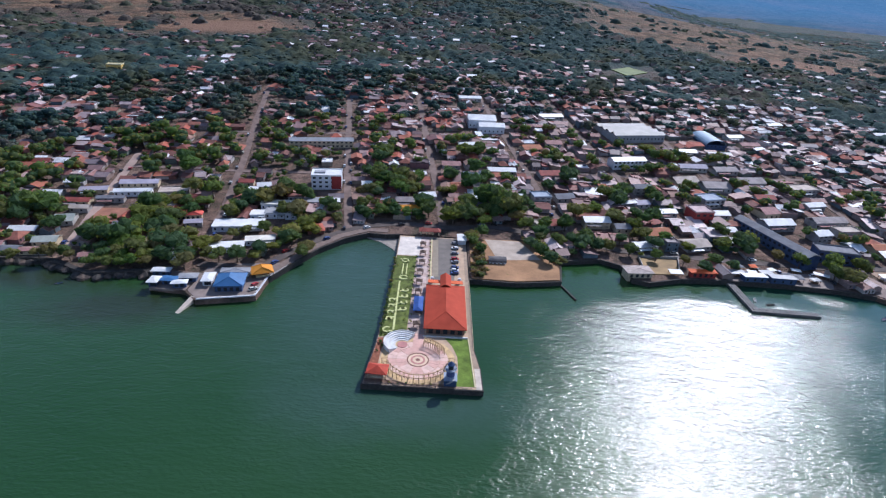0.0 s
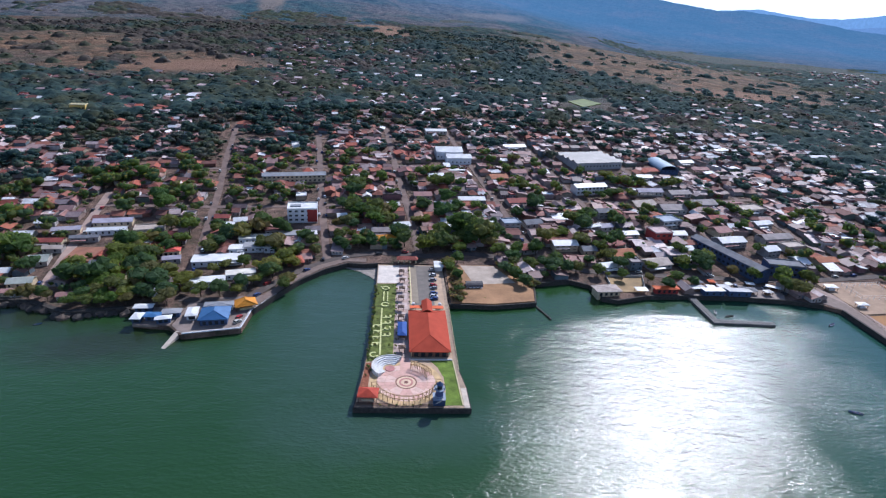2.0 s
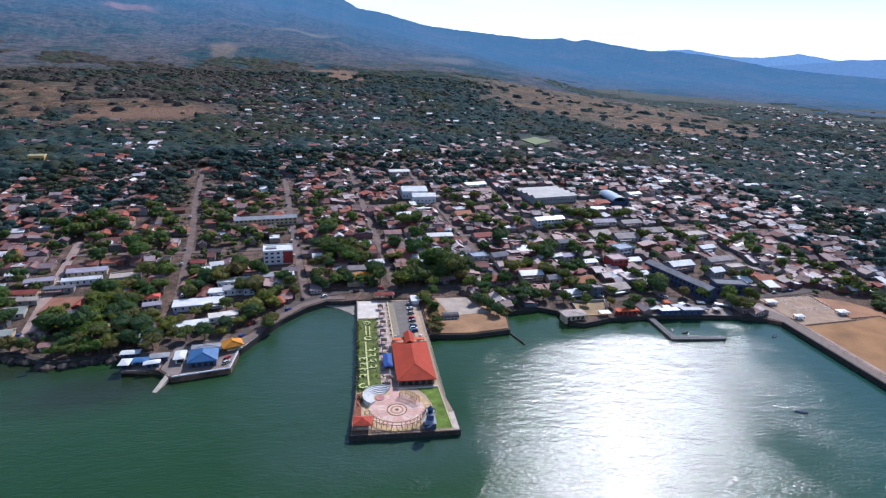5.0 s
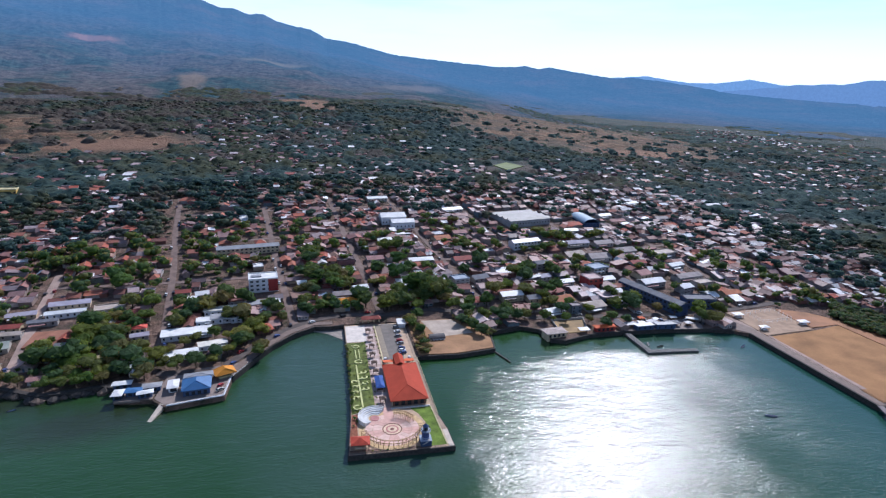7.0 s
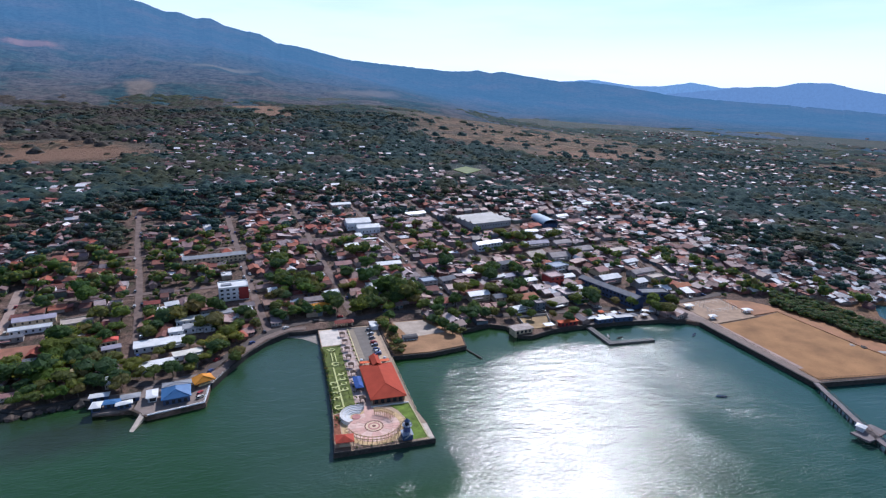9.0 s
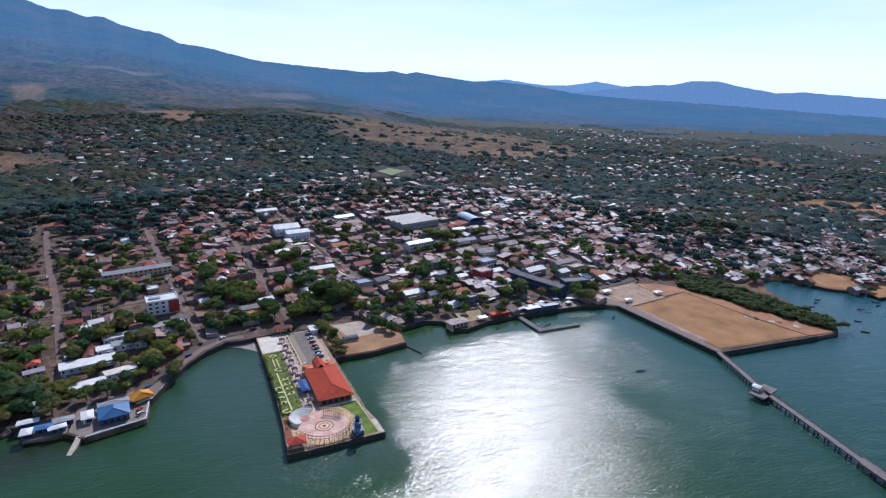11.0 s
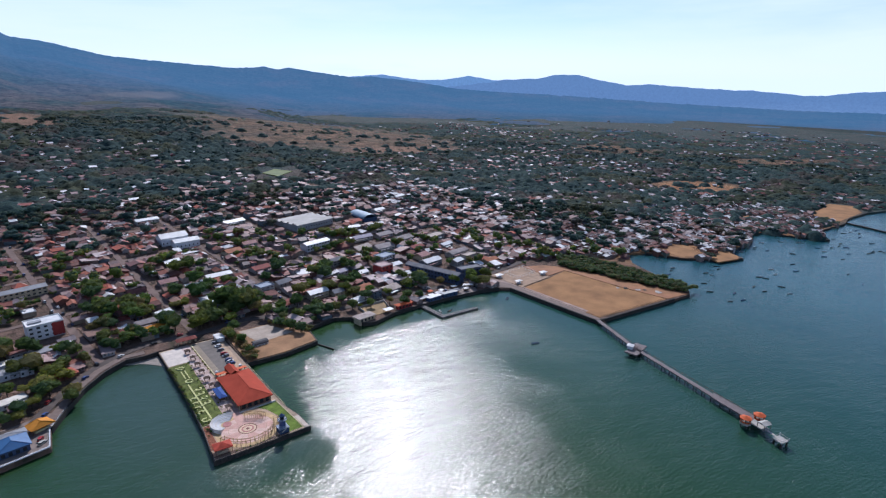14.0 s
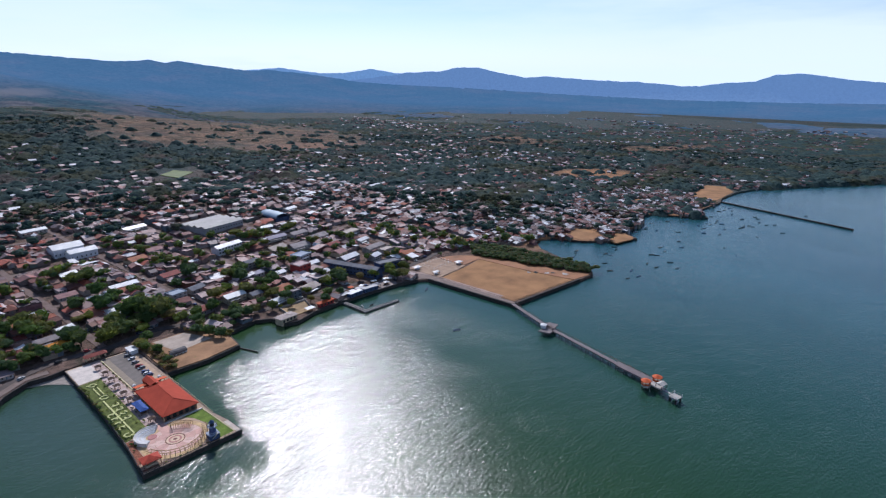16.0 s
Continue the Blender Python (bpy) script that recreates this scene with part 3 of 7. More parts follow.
slope_mat = mountain_material("far_hazed_slope", [(0.3, (0.03, 0.05, 0.046)), (0.42, (0.042, 0.066, 0.056)), (0.47, (0.08, 0.078, 0.062)), (0.53, (0.12, 0.093, 0.078)), (0.6, (0.09, 0.08, 0.068)), (0.66, (0.04, 0.062, 0.054)), (0.78, (0.03, 0.05, 0.046))],
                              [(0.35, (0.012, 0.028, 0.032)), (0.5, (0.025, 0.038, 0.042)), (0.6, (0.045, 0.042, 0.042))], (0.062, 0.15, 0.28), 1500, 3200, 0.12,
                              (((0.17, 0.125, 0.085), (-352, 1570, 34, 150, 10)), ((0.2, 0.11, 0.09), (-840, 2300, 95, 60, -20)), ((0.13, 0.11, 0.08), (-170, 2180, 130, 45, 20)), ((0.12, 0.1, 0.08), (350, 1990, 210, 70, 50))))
# hills get their hazy pale blue from base colour and an even emission
hill_mat = mountain_material("farthest_hazed_hills", [(0.3, (0.05, 0.08, 0.12)), (0.7, (0.08, 0.1, 0.12))], [(0.3, (0.05, 0.08, 0.12)), (0.7, (0.08, 0.1, 0.12))], (0.16, 0.3, 0.52), 0, 10, 1.0)
fixed("mountain_backdrop", mountain_mesh(SKYLINE, 4150, 1500, -62, 128, 42, 1.0, 44), slope_mat, "long forested volcano slope and low hills, blue from painted haze", "mountain")
HILLS = [(20, 0.0), (26, 1.2), (28, 1.72), (30.5, 1.86), (31.8, 1.97), (33, 1.8), (35.5, 1.45), (38, 1.5), (40.5, 1.84), (42, 1.6), (44, 1.35), (47, 1.0), (52, 0.4)]
# range haze is painted too: bluish base plus pale blue emission
range_mat = mountain_material("far_hazed_range", [(0.3, (0.03, 0.05, 0.07)), (0.7, (0.05, 0.06, 0.07))], [(0.3, (0.03, 0.05, 0.07)), (0.7, (0.05, 0.06, 0.07))], (0.14, 0.255, 0.46), 0, 10, 1.0)
fixed("range_backdrop", mountain_mesh(RANGE, 4500, 4180, 36.5, 128, 0, 3.0, 10), range_mat, "mountain range beyond the plain, pale blue from painted haze", "mountain")
fixed("hill_backdrop", mountain_mesh(HILLS, 4680, 4520, 20, 52, 0, 5.0, 6), hill_mat, "hills at the horizon, pale blue from painted haze", "mountain")


# ---- shore works ----
def seawall(line, name, top=2.5, thick=0.9, material=None, label="dark stone sea wall along the shore"):
    s = Shape()
    for (ax, ay), (bx, by) in zip(line, line[1:]):
        s.bar((ax, ay, (top - 2.0) / 2), (bx, by, (top - 2.0) / 2), thick, top + 2.0)
    return fixed(name, s, material or wall_stone, label, "sea wall")


seawall(COAST[4:11], "sea_wall_rocks", 2.6, 2.4)
seawall(COAST[15:22], "sea_wall_promenade", 3.0, 0.8)
seawall([COAST[23], COAST[24], COAST[25], COAST[26]], "sea_wall_field", 2.5, 0.9)
seawall(COAST[26:36], "sea_wall_town", 2.6, 0.8)
seawall(COAST[36:39], "sea_wall_landfill", 2.8, 1.2)
seawall(COAST[44:58], "sea_wall_far_town", 1.5, 0.8)

# ---- streets ----
STREETS = {
    "road_west": [(-163, 92), (-172, 130), (-181, 173), (-191, 228)],
    "road_chapel": [(-97, 100), (-100, 132), (-116, 230), (-133, 316), (-150, 420)],
    "road_white_house": [(-25, 133), (-37, 205), (-51, 300), (-64, 390)],
    "road_park": [(30, 145), (26, 195), (17, 270), (6, 380), (2, 420)],
    "road_shore": [(-92, 84), (-62, 82), (-52, 100), (-42, 116), (-28, 130), (-13, 140), (5, 145), (35, 142), (60, 147), (104, 137), (132, 126), (190, 121), (262, 118), (330, 128)],
    "road_landfill": [(262, 118), (272, 95), (272, 10)],
}


def grid_line(u, v0, v1):
    """A street of the town grid, running inland."""
    pts = []
    v = v0
    while v <= v1:
        pts.append((u - 0.147 * (v - 138) * (1 - 0.5 * float(smooth(100, 300, u))), v))
        v += 40
    return pts


for i, u in enumerate((106, 172, 240, 308, 376)):
    STREETS[f"road_inland_{i + 1}"] = grid_line(u, 135 + 12 * (i % 2), 460 - 15 * i)
for i, v in enumerate((222, 300, 378, 455)):
    STREETS[f"road_cross_{i + 1}"] = [(x, v + 0.1 * x + 4 * math.sin(x * 0.02 + i)) for x in range(-190 + 30 * i, 420, 40)]
ROAD_WIDE = {"road_shore": 5.2, "road_landfill": 6.0, "road_west": 5.4, "road_chapel": 4.6, "road_white_house": 4.8, "road_park": 4.8}
for name in STREETS:
    if "inland" in name or "cross" in name:
        ROAD_WIDE[name] = 4.2
# shore road in a darker tone that includes the shade lying on it
shore_tar = surface("worn_shaded_tar", (0.105, 0.082, 0.072), 0.35, 0.2, rough=0.9)
lane_dirt = surface("worn_lane_surface", (0.2, 0.14, 0.118), 0.35, 0.2, rough=0.95)
for name, line in STREETS.items():
    fixed(name, Shape().ribbon(line, ROAD_WIDE.get(name, 6.5)), asphalt if name in ("road_west", "road_landfill") else shore_tar if name == "road_shore" else lane_dirt, "worn grey-brown street through the town", "road")

promenade_paving = surface("promenade_paving", (0.19, 0.135, 0.11), 0.3, 0.4)
fixed("promenade_walk", Shape().ribbon([(-57, 75), (-48, 94), (-40, 109.5), (-28, 125), (-14, 134.5), (-2, 134.5)], 4.6, 0.3), promenade_paving, "grey-brown paved walk along the sea wall", "pavement")

# places that houses and trees keep clear of
CLEAR_WEST = [
    [(-176, 128), (-144, 134), (-138, 186), (-164, 186), (-176, 168)],
    [(-190, 76), (-108, 70), (-108, 92), (-146, 94), (-190, 98)],
    [(-100, 94), (-80, 92), (-58, 108), (-52, 140), (-80, 144), (-100, 126)],
    [(-80, 148), (-56, 148), (-56, 164), (-80, 164)],
    [(-90, 45), (-50, 50), (-45, 88), (-92, 84)],
    [(-112, 55), (-84, 55), (-84, 78), (-112, 80)],
    [(-68, 178), (-33, 178), (-33, 216), (-68, 216)],
    [(-96, 248), (-36, 256), (-36, 282), (-96, 272)],
]
CLEAR_TOWN = [
    [(183, 98), (246, 95), (250, 116), (186, 117)],
    [(40, 80), (92, 80), (96, 110), (78, 136), (40, 140)],
    [(-2, 128), (48, 128), (48, 140), (-2, 144)],
    [(163, 300), (228, 300), (228, 370), (163, 370)],
    [(188, 164), (206, 164), (206, 184), (188, 184)],
    [(120, 88), (180, 88), (180, 118), (120, 118)],
    [(48, 315), (80, 315), (80, 360), (48, 360)],
    [(153, 248), (192, 248), (192, 274), (153, 274)],
]
CLEAR_EAST = [
    [(258, 90), (258, -10), (350, -25), (345, 60), (362, 105), (330, 122), (268, 118)],
    [(250, 300), (280, 300), (280, 350), (250, 350)],
    [(232, 540), (305, 540), (310, 620), (240, 620)],
    [(330, 110), (370, 122), (420, 70), (385, -22), (345, -22)],
    [(478, 8), (514, 8), (519, 34), (490, 32)],
    [(462, 40), (486, 28), (516, 55), (508, 80), (466, 72)],
    [(690, 80), (720, 80), (720, 100), (690, 100)],
    [(774, -2), (770, 36), (800, 46), (906, 62), (920, 30), (868, -2)],
    [(213, 105), (280, 118), (272, 184), (222, 184), (214, 150)],
]
CLEAR = CLEAR_WEST + CLEAR_TOWN + CLEAR_EAST
# single houses that stand out: place, width, depth, height, roof colour
PARK_HOUSES = [(54, 407, 22, 9, 4.5, "white"), (47, 277, 13, 10, 4, "white"), (72, 230, 20, 9, 4, "white"), (55, 183, 12, 8, 3.6, "white"), (19, 182, 10, 9, 3.6, "white"), (7, 173, 15, 9, 3.6, "grey"),
               (107, 230, 15, 11, 3.4, "red"), (100, 280, 15, 12, 3.6, "orange"), (120, 293, 13, 10, 4, "pink"), (100, 153, 10, 11, 3.6, "red"), (90, 150, 8, 10, 3.6, "tan"), (125, 157, 16, 10, 5.5, "white")]
MARKET_HOUSES = [(95, 188, 12, 10, 5.5, "blue"), (111, 191, 13, 10, 4, "dark"), (0, 208, 9, 9, 3.2, "orange"), (-22, 193, 6, 9, 4, "white"), (129, 365, 23, 10, 4, "white"), (35, 237, 13, 10, 3.4, "pink"),
                 (170, 211, 13, 9, 6, "dark"), (207, 230, 19, 14, 4.5, "tan"), (228, 224, 20, 14, 4.5, "grey"), (259, 236, 21, 13, 4.5, "grey"), (213, 197, 16, 12, 7, "blue"), (196, 184, 11, 8, 5, "pink")]
CHURCH_HOUSES = [(175, 177, 15, 8, 4, "white"), (162, 188, 12, 8, 4, "lilac"), (212, 179, 12, 9, 4, "white"), (203, 155, 19, 8, 4, "white"), (148, 131, 14, 8, 3.6, "white"), (207, 142, 11, 8, 4, "white"),
                 (245, 168, 20, 11, 5.5, "white"), (247, 185, 12, 12, 5, "pink"), (256, 207, 14, 9, 5, "red"), (283, 176, 24, 10, 5, "grey"), (266, 155, 11, 9, 6, "white"), (297, 143, 15, 9, 4.5, "orange")]
EAST_HOUSES = [(288, 163, 16, 9, 5, "tan"), (287, 199, 15, 8, 5, "white"), (355, 326, 15, 9, 4, "grey"), (298, 319, 18, 9, 4, "pink"), (293, 338, 16, 9, 4, "white"), (233, 292, 14, 9, 4, "white"),
               (458, 377, 21, 8, 4, "white"), (353, 383, 17, 7, 4, "white"), (224, 259, 23, 10, 4, "lilac"), (249, 257, 19, 11, 4, "grey"), (293, 225, 23, 12, 6, "tan"), (140, 152, 9, 9, 4, "dark"), (160, 148, 16, 12, 3.6, "orange"), (179, 136, 16, 12, 3.4, "tan")]
WEST_HOUSES = [(-193.6, 108, 13, 7, 3.6, "white"), (-174.8, 97, 11, 8, 3.6, "sage"), (-181, 123.5, 9, 11, 3.6, "sage"), (-181.5, 138, 10, 6, 3.6, "tan"), (-171, 152, 15, 5, 4, "dark"), (-187, 163, 15, 7, 3.6, "lilac"), (-207, 155, 10, 8, 3.6, "white"),
               (-204, 172, 11, 6, 3.6, "white"), (-139.5, 167, 17, 10, 3.6, "tan"), (-189, 147, 16, 7, 3.4, "red"), (-124, 102.5, 11, 6, 3.4, "straw"), (-112, 128, 9, 6, 3.6, "lilac"), (-147, 119, 9, 8, 4, "dark"), (-176.5, 85.5, 7, 5, 3.2, "pink"), (-170, 86, 6, 5, 3, "grey"),
               (-186, 85.5, 9, 6, 3.2, "dark"), (-197, 90, 9, 6, 3.2, "pink"), (-208, 91, 8, 6, 3.2, "grey"), (-220, 94, 10, 7, 3.2, "red"), (-146, 84, 8, 5, 2.8, "pink"), (-87.5, 182, 8, 8, 4, "white"), (-100, 186, 9, 7, 4, "red")]
LANDMARKS = WEST_HOUSES + PARK_HOUSES + MARKET_HOUSES + CHURCH_HOUSES + EAST_HOUSES
ROAD_LINES = [(line, ROAD_WIDE.get(n, 6.5) / 2) for n, line in STREETS.items()]
ROAD_BOX = [(min(p[0] for p in l) - 15, min(p[1] for p in l) - 15, max(p[0] for p in l) + 15, max(p[1] for p in l) + 15) for l, _ in ROAD_LINES]


def road_gap(x, y):
    best = 99.0
    for (line, half), (x0, y0, x1, y1) in zip(ROAD_LINES, ROAD_BOX):
        if x0 < x < x1 and y0 < y < y1:
            best = min(best, edge_distance(line, x, y) - half)
    return best


def is_clear(x, y):
    return not any(inside(c, x, y) for c in CLEAR) and not any(abs(x - q[0]) < q[2] / 2 + 3.5 and abs(y - q[1]) < q[3] / 2 + 3.5 for q in LANDMARKS)


def bare(x, y):
    for cx, cy, rx, ry, turn in BARE:
        a = radians(turn)
        dx, dy = x - cx, y - cy
        u, v = (dx * math.cos(a) + dy * math.sin(a)) / rx, (-dx * math.sin(a) + dy * math.cos(a)) / ry
        if u * u + v * v < 0.95 + 0.5 * noise.noise(Vector((x * 0.02, y * 0.02, 0))):
            return True
    return False


def in_view(x, y):
    """The part of the land that the flight looks over."""
    dx, dy = x + 10, y + 230
    a = math.degrees(math.atan2(dx, dy))
    return -43 < a < 92


# ---- houses ----
# kinds of small house: width along the street, depth, wall height, roof form
KINDS = [(9, 12, 2.7, "gable_x", zinc), (8, 11, 2.6, "gable_x", tile), (10, 14, 2.8, "shed", zinc), (10, 11, 2.7, "hip", tile), (9, 12, 5.6, "flat", zinc),
         (10, 19, 2.9, "gable_y", zinc), (13, 13, 2.8, "double", zinc), (9, 15, 2.8, "gable_x", zinc), (11, 16, 3.2, "gable_y", tile), (7, 8, 2.4, "shed", zinc), (10, 12, 3.2, "flat_low", zinc)]


def roof_shape(w, d, h, form):
    s = Shape()
    e, t = 0.8, 0.14
    W, D = w / 2 + e, d / 2 + e

    def slab(quad):
        low = [(x, y, z - t) for x, y, z in quad]
        n = len(quad)
        s.add(list(quad) + low, [tuple(range(n)), tuple(range(2 * n - 1, n - 1, -1))] + [(i, n + i, n + (i + 1) % n, (i + 1) % n) for i in range(n)])

    if form == "gable_x":
        r = h + w * 0.2
        slab([(-W, -D, h), (0, -D, r), (0, D, r), (-W, D, h)])
        slab([(0, -D, r), (W, -D, h), (W, D, h), (0, D, r)])
        s.bar((0, -D, r + 0.04), (0, D, r + 0.04), 0.4, 0.12)
    elif form == "gable_y":
        r = h + d * 0.11
        slab([(-W, -D, h), (W, -D, h), (W, 0, r), (-W, 0, r)])
        slab([(-W, 0, r), (W, 0, r), (W, D, h), (-W, D, h)])
        s.bar((-W, 0, r + 0.04), (W, 0, r + 0.04), 0.4, 0.12)
    elif form == "double":
        for c in (-w / 4, w / 4):
            r = h + w * 0.1
            slab([(c - w / 4 - e, -D, h), (c, -D, r), (c, D, r), (c - w / 4 - e, D, h)])
            slab([(c, -D, r), (c + w / 4 + e / 3, -D, h), (c + w / 4 + e / 3, D, h), (c, D, r)])
    elif form == "shed":
        slab([(-W, -D, h), (W, -D, h), (W, D, h + d * 0.12), (-W, D, h + d * 0.12)])
    elif form == "hip":
        r, k = h + w * 0.24, d / 2 - w / 2 * 0.8
        k = max(k, 0.4)
        slab([(-W, -D, h), (0, -k, r), (0, k, r), (-W, D, h)])
        slab([(W, D, h), (0, k, r), (0, -k, r), (W, -D, h)])
        slab([(-W, -D, h), (W, -D, h), (0, -k, r)])
        slab([(W, D, h), (-W, D, h), (0, k, r)])
    else:
        s.box(-w / 2, -d / 2, h - 0.2, w / 2, d / 2, h)
        for x0, y0, x1, y1 in ((-w / 2, -d / 2, w / 2, -d / 2 + 0.2), (-w / 2, d / 2 - 0.2, w / 2, d / 2), (-w / 2, -d / 2 + 0.2, -w / 2 + 0.2, d / 2 - 0.2), (w / 2 - 0.2, -d / 2 + 0.2, w / 2, d / 2 - 0.2)):
            s.box(x0, y0, h, x1, y1, h + 0.6)
        s.box(w * 0.1, d * 0.1, h, w * 0.35, d * 0.3, h + 0.9)
    return s


def wall_shape(w, d, h, form):
    s = Shape().box(-w / 2, -d / 2, -2.5, w / 2, d / 2, h - 0.16)
    if form == "gable_x":
        r = h + w * 0.2 - 0.3
        for y in (-d / 2, d / 2 - 0.2):
            s.add([(-w / 2, y, h - 0.2), (w / 2, y, h - 0.2), (0, y, r), (-w / 2, y + 0.2, h - 0.2), (w / 2, y + 0.2, h - 0.2), (0, y + 0.2, r)],
                  [(0, 1, 2), (5, 4, 3), (0, 3, 4, 1), (1, 4, 5, 2), (2, 5, 3, 0)])
    elif form == "gable_y":
        r = h + d * 0.11 - 0.3
        for x in (-w / 2, w / 2 - 0.2):
            s.add([(x, -d / 2, h - 0.2), (x, d / 2, h - 0.2), (x, 0, r), (x + 0.2, -d / 2, h - 0.2), (x + 0.2, d / 2, h - 0.2), (x + 0.2, 0, r)],
                  [(2, 1, 0), (3, 4, 5), (1, 4, 3, 0), (2, 5, 4, 1), (0, 3, 5, 2)])
    elif form == "shed":
        s.add([(-w / 2, d / 2 - 0.2, h - 0.2), (w / 2, d / 2 - 0.2, h - 0.2), (w / 2, d / 2, h - 0.2), (-w / 2, d / 2, h - 0.2)] +
              [(x, y, h + d * 0.11 - 0.1) for x, y in ((-w / 2, d / 2 - 0.2), (w / 2, d / 2 - 0.2), (w / 2, d / 2), (-w / 2, d / 2))],
              [(0, 1, 5, 4), (1, 2, 6, 5), (2, 3, 7, 6), (3, 0, 4, 7), (4, 5, 6, 7)])
    return s


def house_parts(w, d, h, form):
    """Openings of a house: a door and windows set in its street wall and side."""
    door = Shape().box(-0.5, -d / 2 - 0.06, 0, 0.5, -d / 2 + 0.02, 2.1)
    wins = []
    for x in (-w * 0.3, w * 0.3):
        for z in ([0.9] if h < 5 else [1.0, 3.7]):
            wins.append(Shape().box(x - 0.6, -d / 2 - 0.05, z, x + 0.6, -d / 2 + 0.02, z + 1.2))
    return door, wins


HOUSE_MODELS = []
LABELS = {"gable_x": "small house with a gabled {} roof among its neighbours", "gable_y": "long low house under a wide gabled {} roof", "shed": "plain house with one sloping {} roof",
          "hip": "house with a hipped {} roof", "flat_low": "low house with a flat parapet roof", "flat": "two-storey house with a flat parapet roof", "double": "broad house under two side-by-side {} gables"}
for w, d, h, form, cover in KINDS:
    root = thing("house", LABELS[form].format("clay tile" if cover is tile else "sheet metal"), "house", "houses of the town", (0, 0, -500))
    part("wall", wall_shape(w, d, h, form), paint, root)
    part("roof", roof_shape(w, d, h, form), cover, root, "clay tile roof" if cover is tile else "weathered sheet metal roof")
    dr, ws = house_parts(w, d, h, form)
    part("door", dr, door_wood, root)
    for wsh in ws:
        part("window", wsh, glass_dark, root)
    HOUSE_MODELS.append(root)

hr = random.Random(11)
houses = []  # x, y, turn, kind, sx, sy, sz


def house_room(x, y, r):
    return on_land(x, y, r * 0.6 + 1 if r > 4 else 0.5) and is_clear(x, y) and road_gap(x, y) > r * 0.55


# loose settlements in the woods: centre, radii, how tightly built
HAMLETS = [(-60, 770, 210, 270, 0.55), (120, 560, 180, 90, 0.38), (480, 470, 240, 190, 0.36), (700, 380, 280, 190, 0.4), (1190, 1150, 110, 280, 0.3), (1050, 700, 150, 120, 0.26), (-290, 450, 110, 70, 0.45)]


def density(x, y):
    """How tightly built the town is."""
    d = 0.95 * (1 - float(smooth(380, 520, y))) * (1 - float(smooth(400, 520, x)))
    d *= 0.56 + 0.41 * float(smooth(-90, 20, x))
    d *= 1 - 0.55 * float(smooth(270, 400, y)) * float(smooth(-10, -120, x))
    shore = 0.95 * (1 - float(smooth(110, 230, y))) * float(smooth(380, 430, x)) * (1 - float(smooth(700, 880, x)))
    out = (0.22 + 0.1 * float(smooth(600, 900, x))) * (1 - float(smooth(550, 1000 + 500 * float(smooth(500, 900, x)), y))) * (1 - 0.6 * float(smooth(900, 1500, x)))
    out *= 0.6 + 0.8 * noise.noise(Vector((x * 0.006, y * 0.006, 3)))
    for cx, cy, rx, ry, much in HAMLETS:
        if (x - cx) ** 2 / rx**2 + (y - cy) ** 2 / ry**2 < 1 + 0.6 * noise.noise(Vector((x * 0.01, y * 0.01, 6))):
            out = max(out, much * (0.75 + 0.7 * noise.noise(Vector((x * 0.015, y * 0.015, 8)))))
    return max(d, shore, out)


# lots in rows across the land, a little skewed like the streets
y = -60.0
while y < 1560:
    row_h = (9.8 if y < 520 else 14.0)
    x = -700.0 if y > 300 else -260.0
    while x < 2200:
        far_out = x > 560 or y > 520
        w = hr.uniform(5.6, 11.0) if not far_out else hr.uniform(8, 14)
        if 400 < x < 820 and y < 220:
            w = hr.uniform(4.8, 8.0)
        cx, cy = x + w / 2 - 0.147 * (y - 138) * (1 - 0.5 * float(smooth(100, 300, x))), y + 0.1 * x * float(smooth(400, 200, abs(x))) + hr.uniform(-2.5, 2.5)
        x += w
        if not in_view(cx, cy) or hr.random() > density(cx, cy) or (bare(cx, cy) and hr.random() > 0.06):
            continue
        if not house_room(cx, cy, 7.0 if cx < 400 or cy > 200 else 3.0):
            continue
        left = cx < 60 and cy < 480
        r = hr.random()
        if left:
            kind = hr.choice([1, 3, 8, 1, 8, 2, 5, 7, 3, 1, 10, 8, 0, 10])
        elif cy > 480 or cx > 860:
            kind = hr.choice([0, 2, 5, 9, 2, 10, 9, 0, 7])
        elif 400 < cx:
            kind = hr.choice([0, 7, 2, 9, 1, 9, 0, 2, 8])
        else:
            kind = hr.choice([0, 2, 5, 6, 7, 0, 2, 5, 10, 1, 8, 7, 3, 10, 4, 2])
        if left and kind == 4:
            kind = 0
        kw, kd = KINDS[kind][0], KINDS[kind][1]
        side = hr.random() < 0.4
        room_w, room_d = (row_h, w) if side else (w, row_h)
        sx = min(1.2, (room_w - 0.3) / kw) * hr.uniform(0.8, 1.05)
        sy = min(1.2, room_d / kd) * hr.uniform(0.75, 1.05)
        if 400 < cx < 850 and cy < 220:
            sy *= 0.75
        if far_out:
            sx, sy = sx * 0.75, sy * 0.7
        elif hr.random() < 0.13:
            sx, sy = sx * 1.4, sy * 1.3
        turn = math.degrees(math.atan2(0.1, 1)) * (1 if cx < 400 else -1) + hr.choice([0, 0, 0, 180]) + (90 if side else 0) + hr.gauss(0, 5) + (hr.uniform(-15, 15) if far_out else 0)
        houses.append((cx, cy, turn, kind, sx, sy, hr.uniform(0.8, 1.05)))
    y += row_h

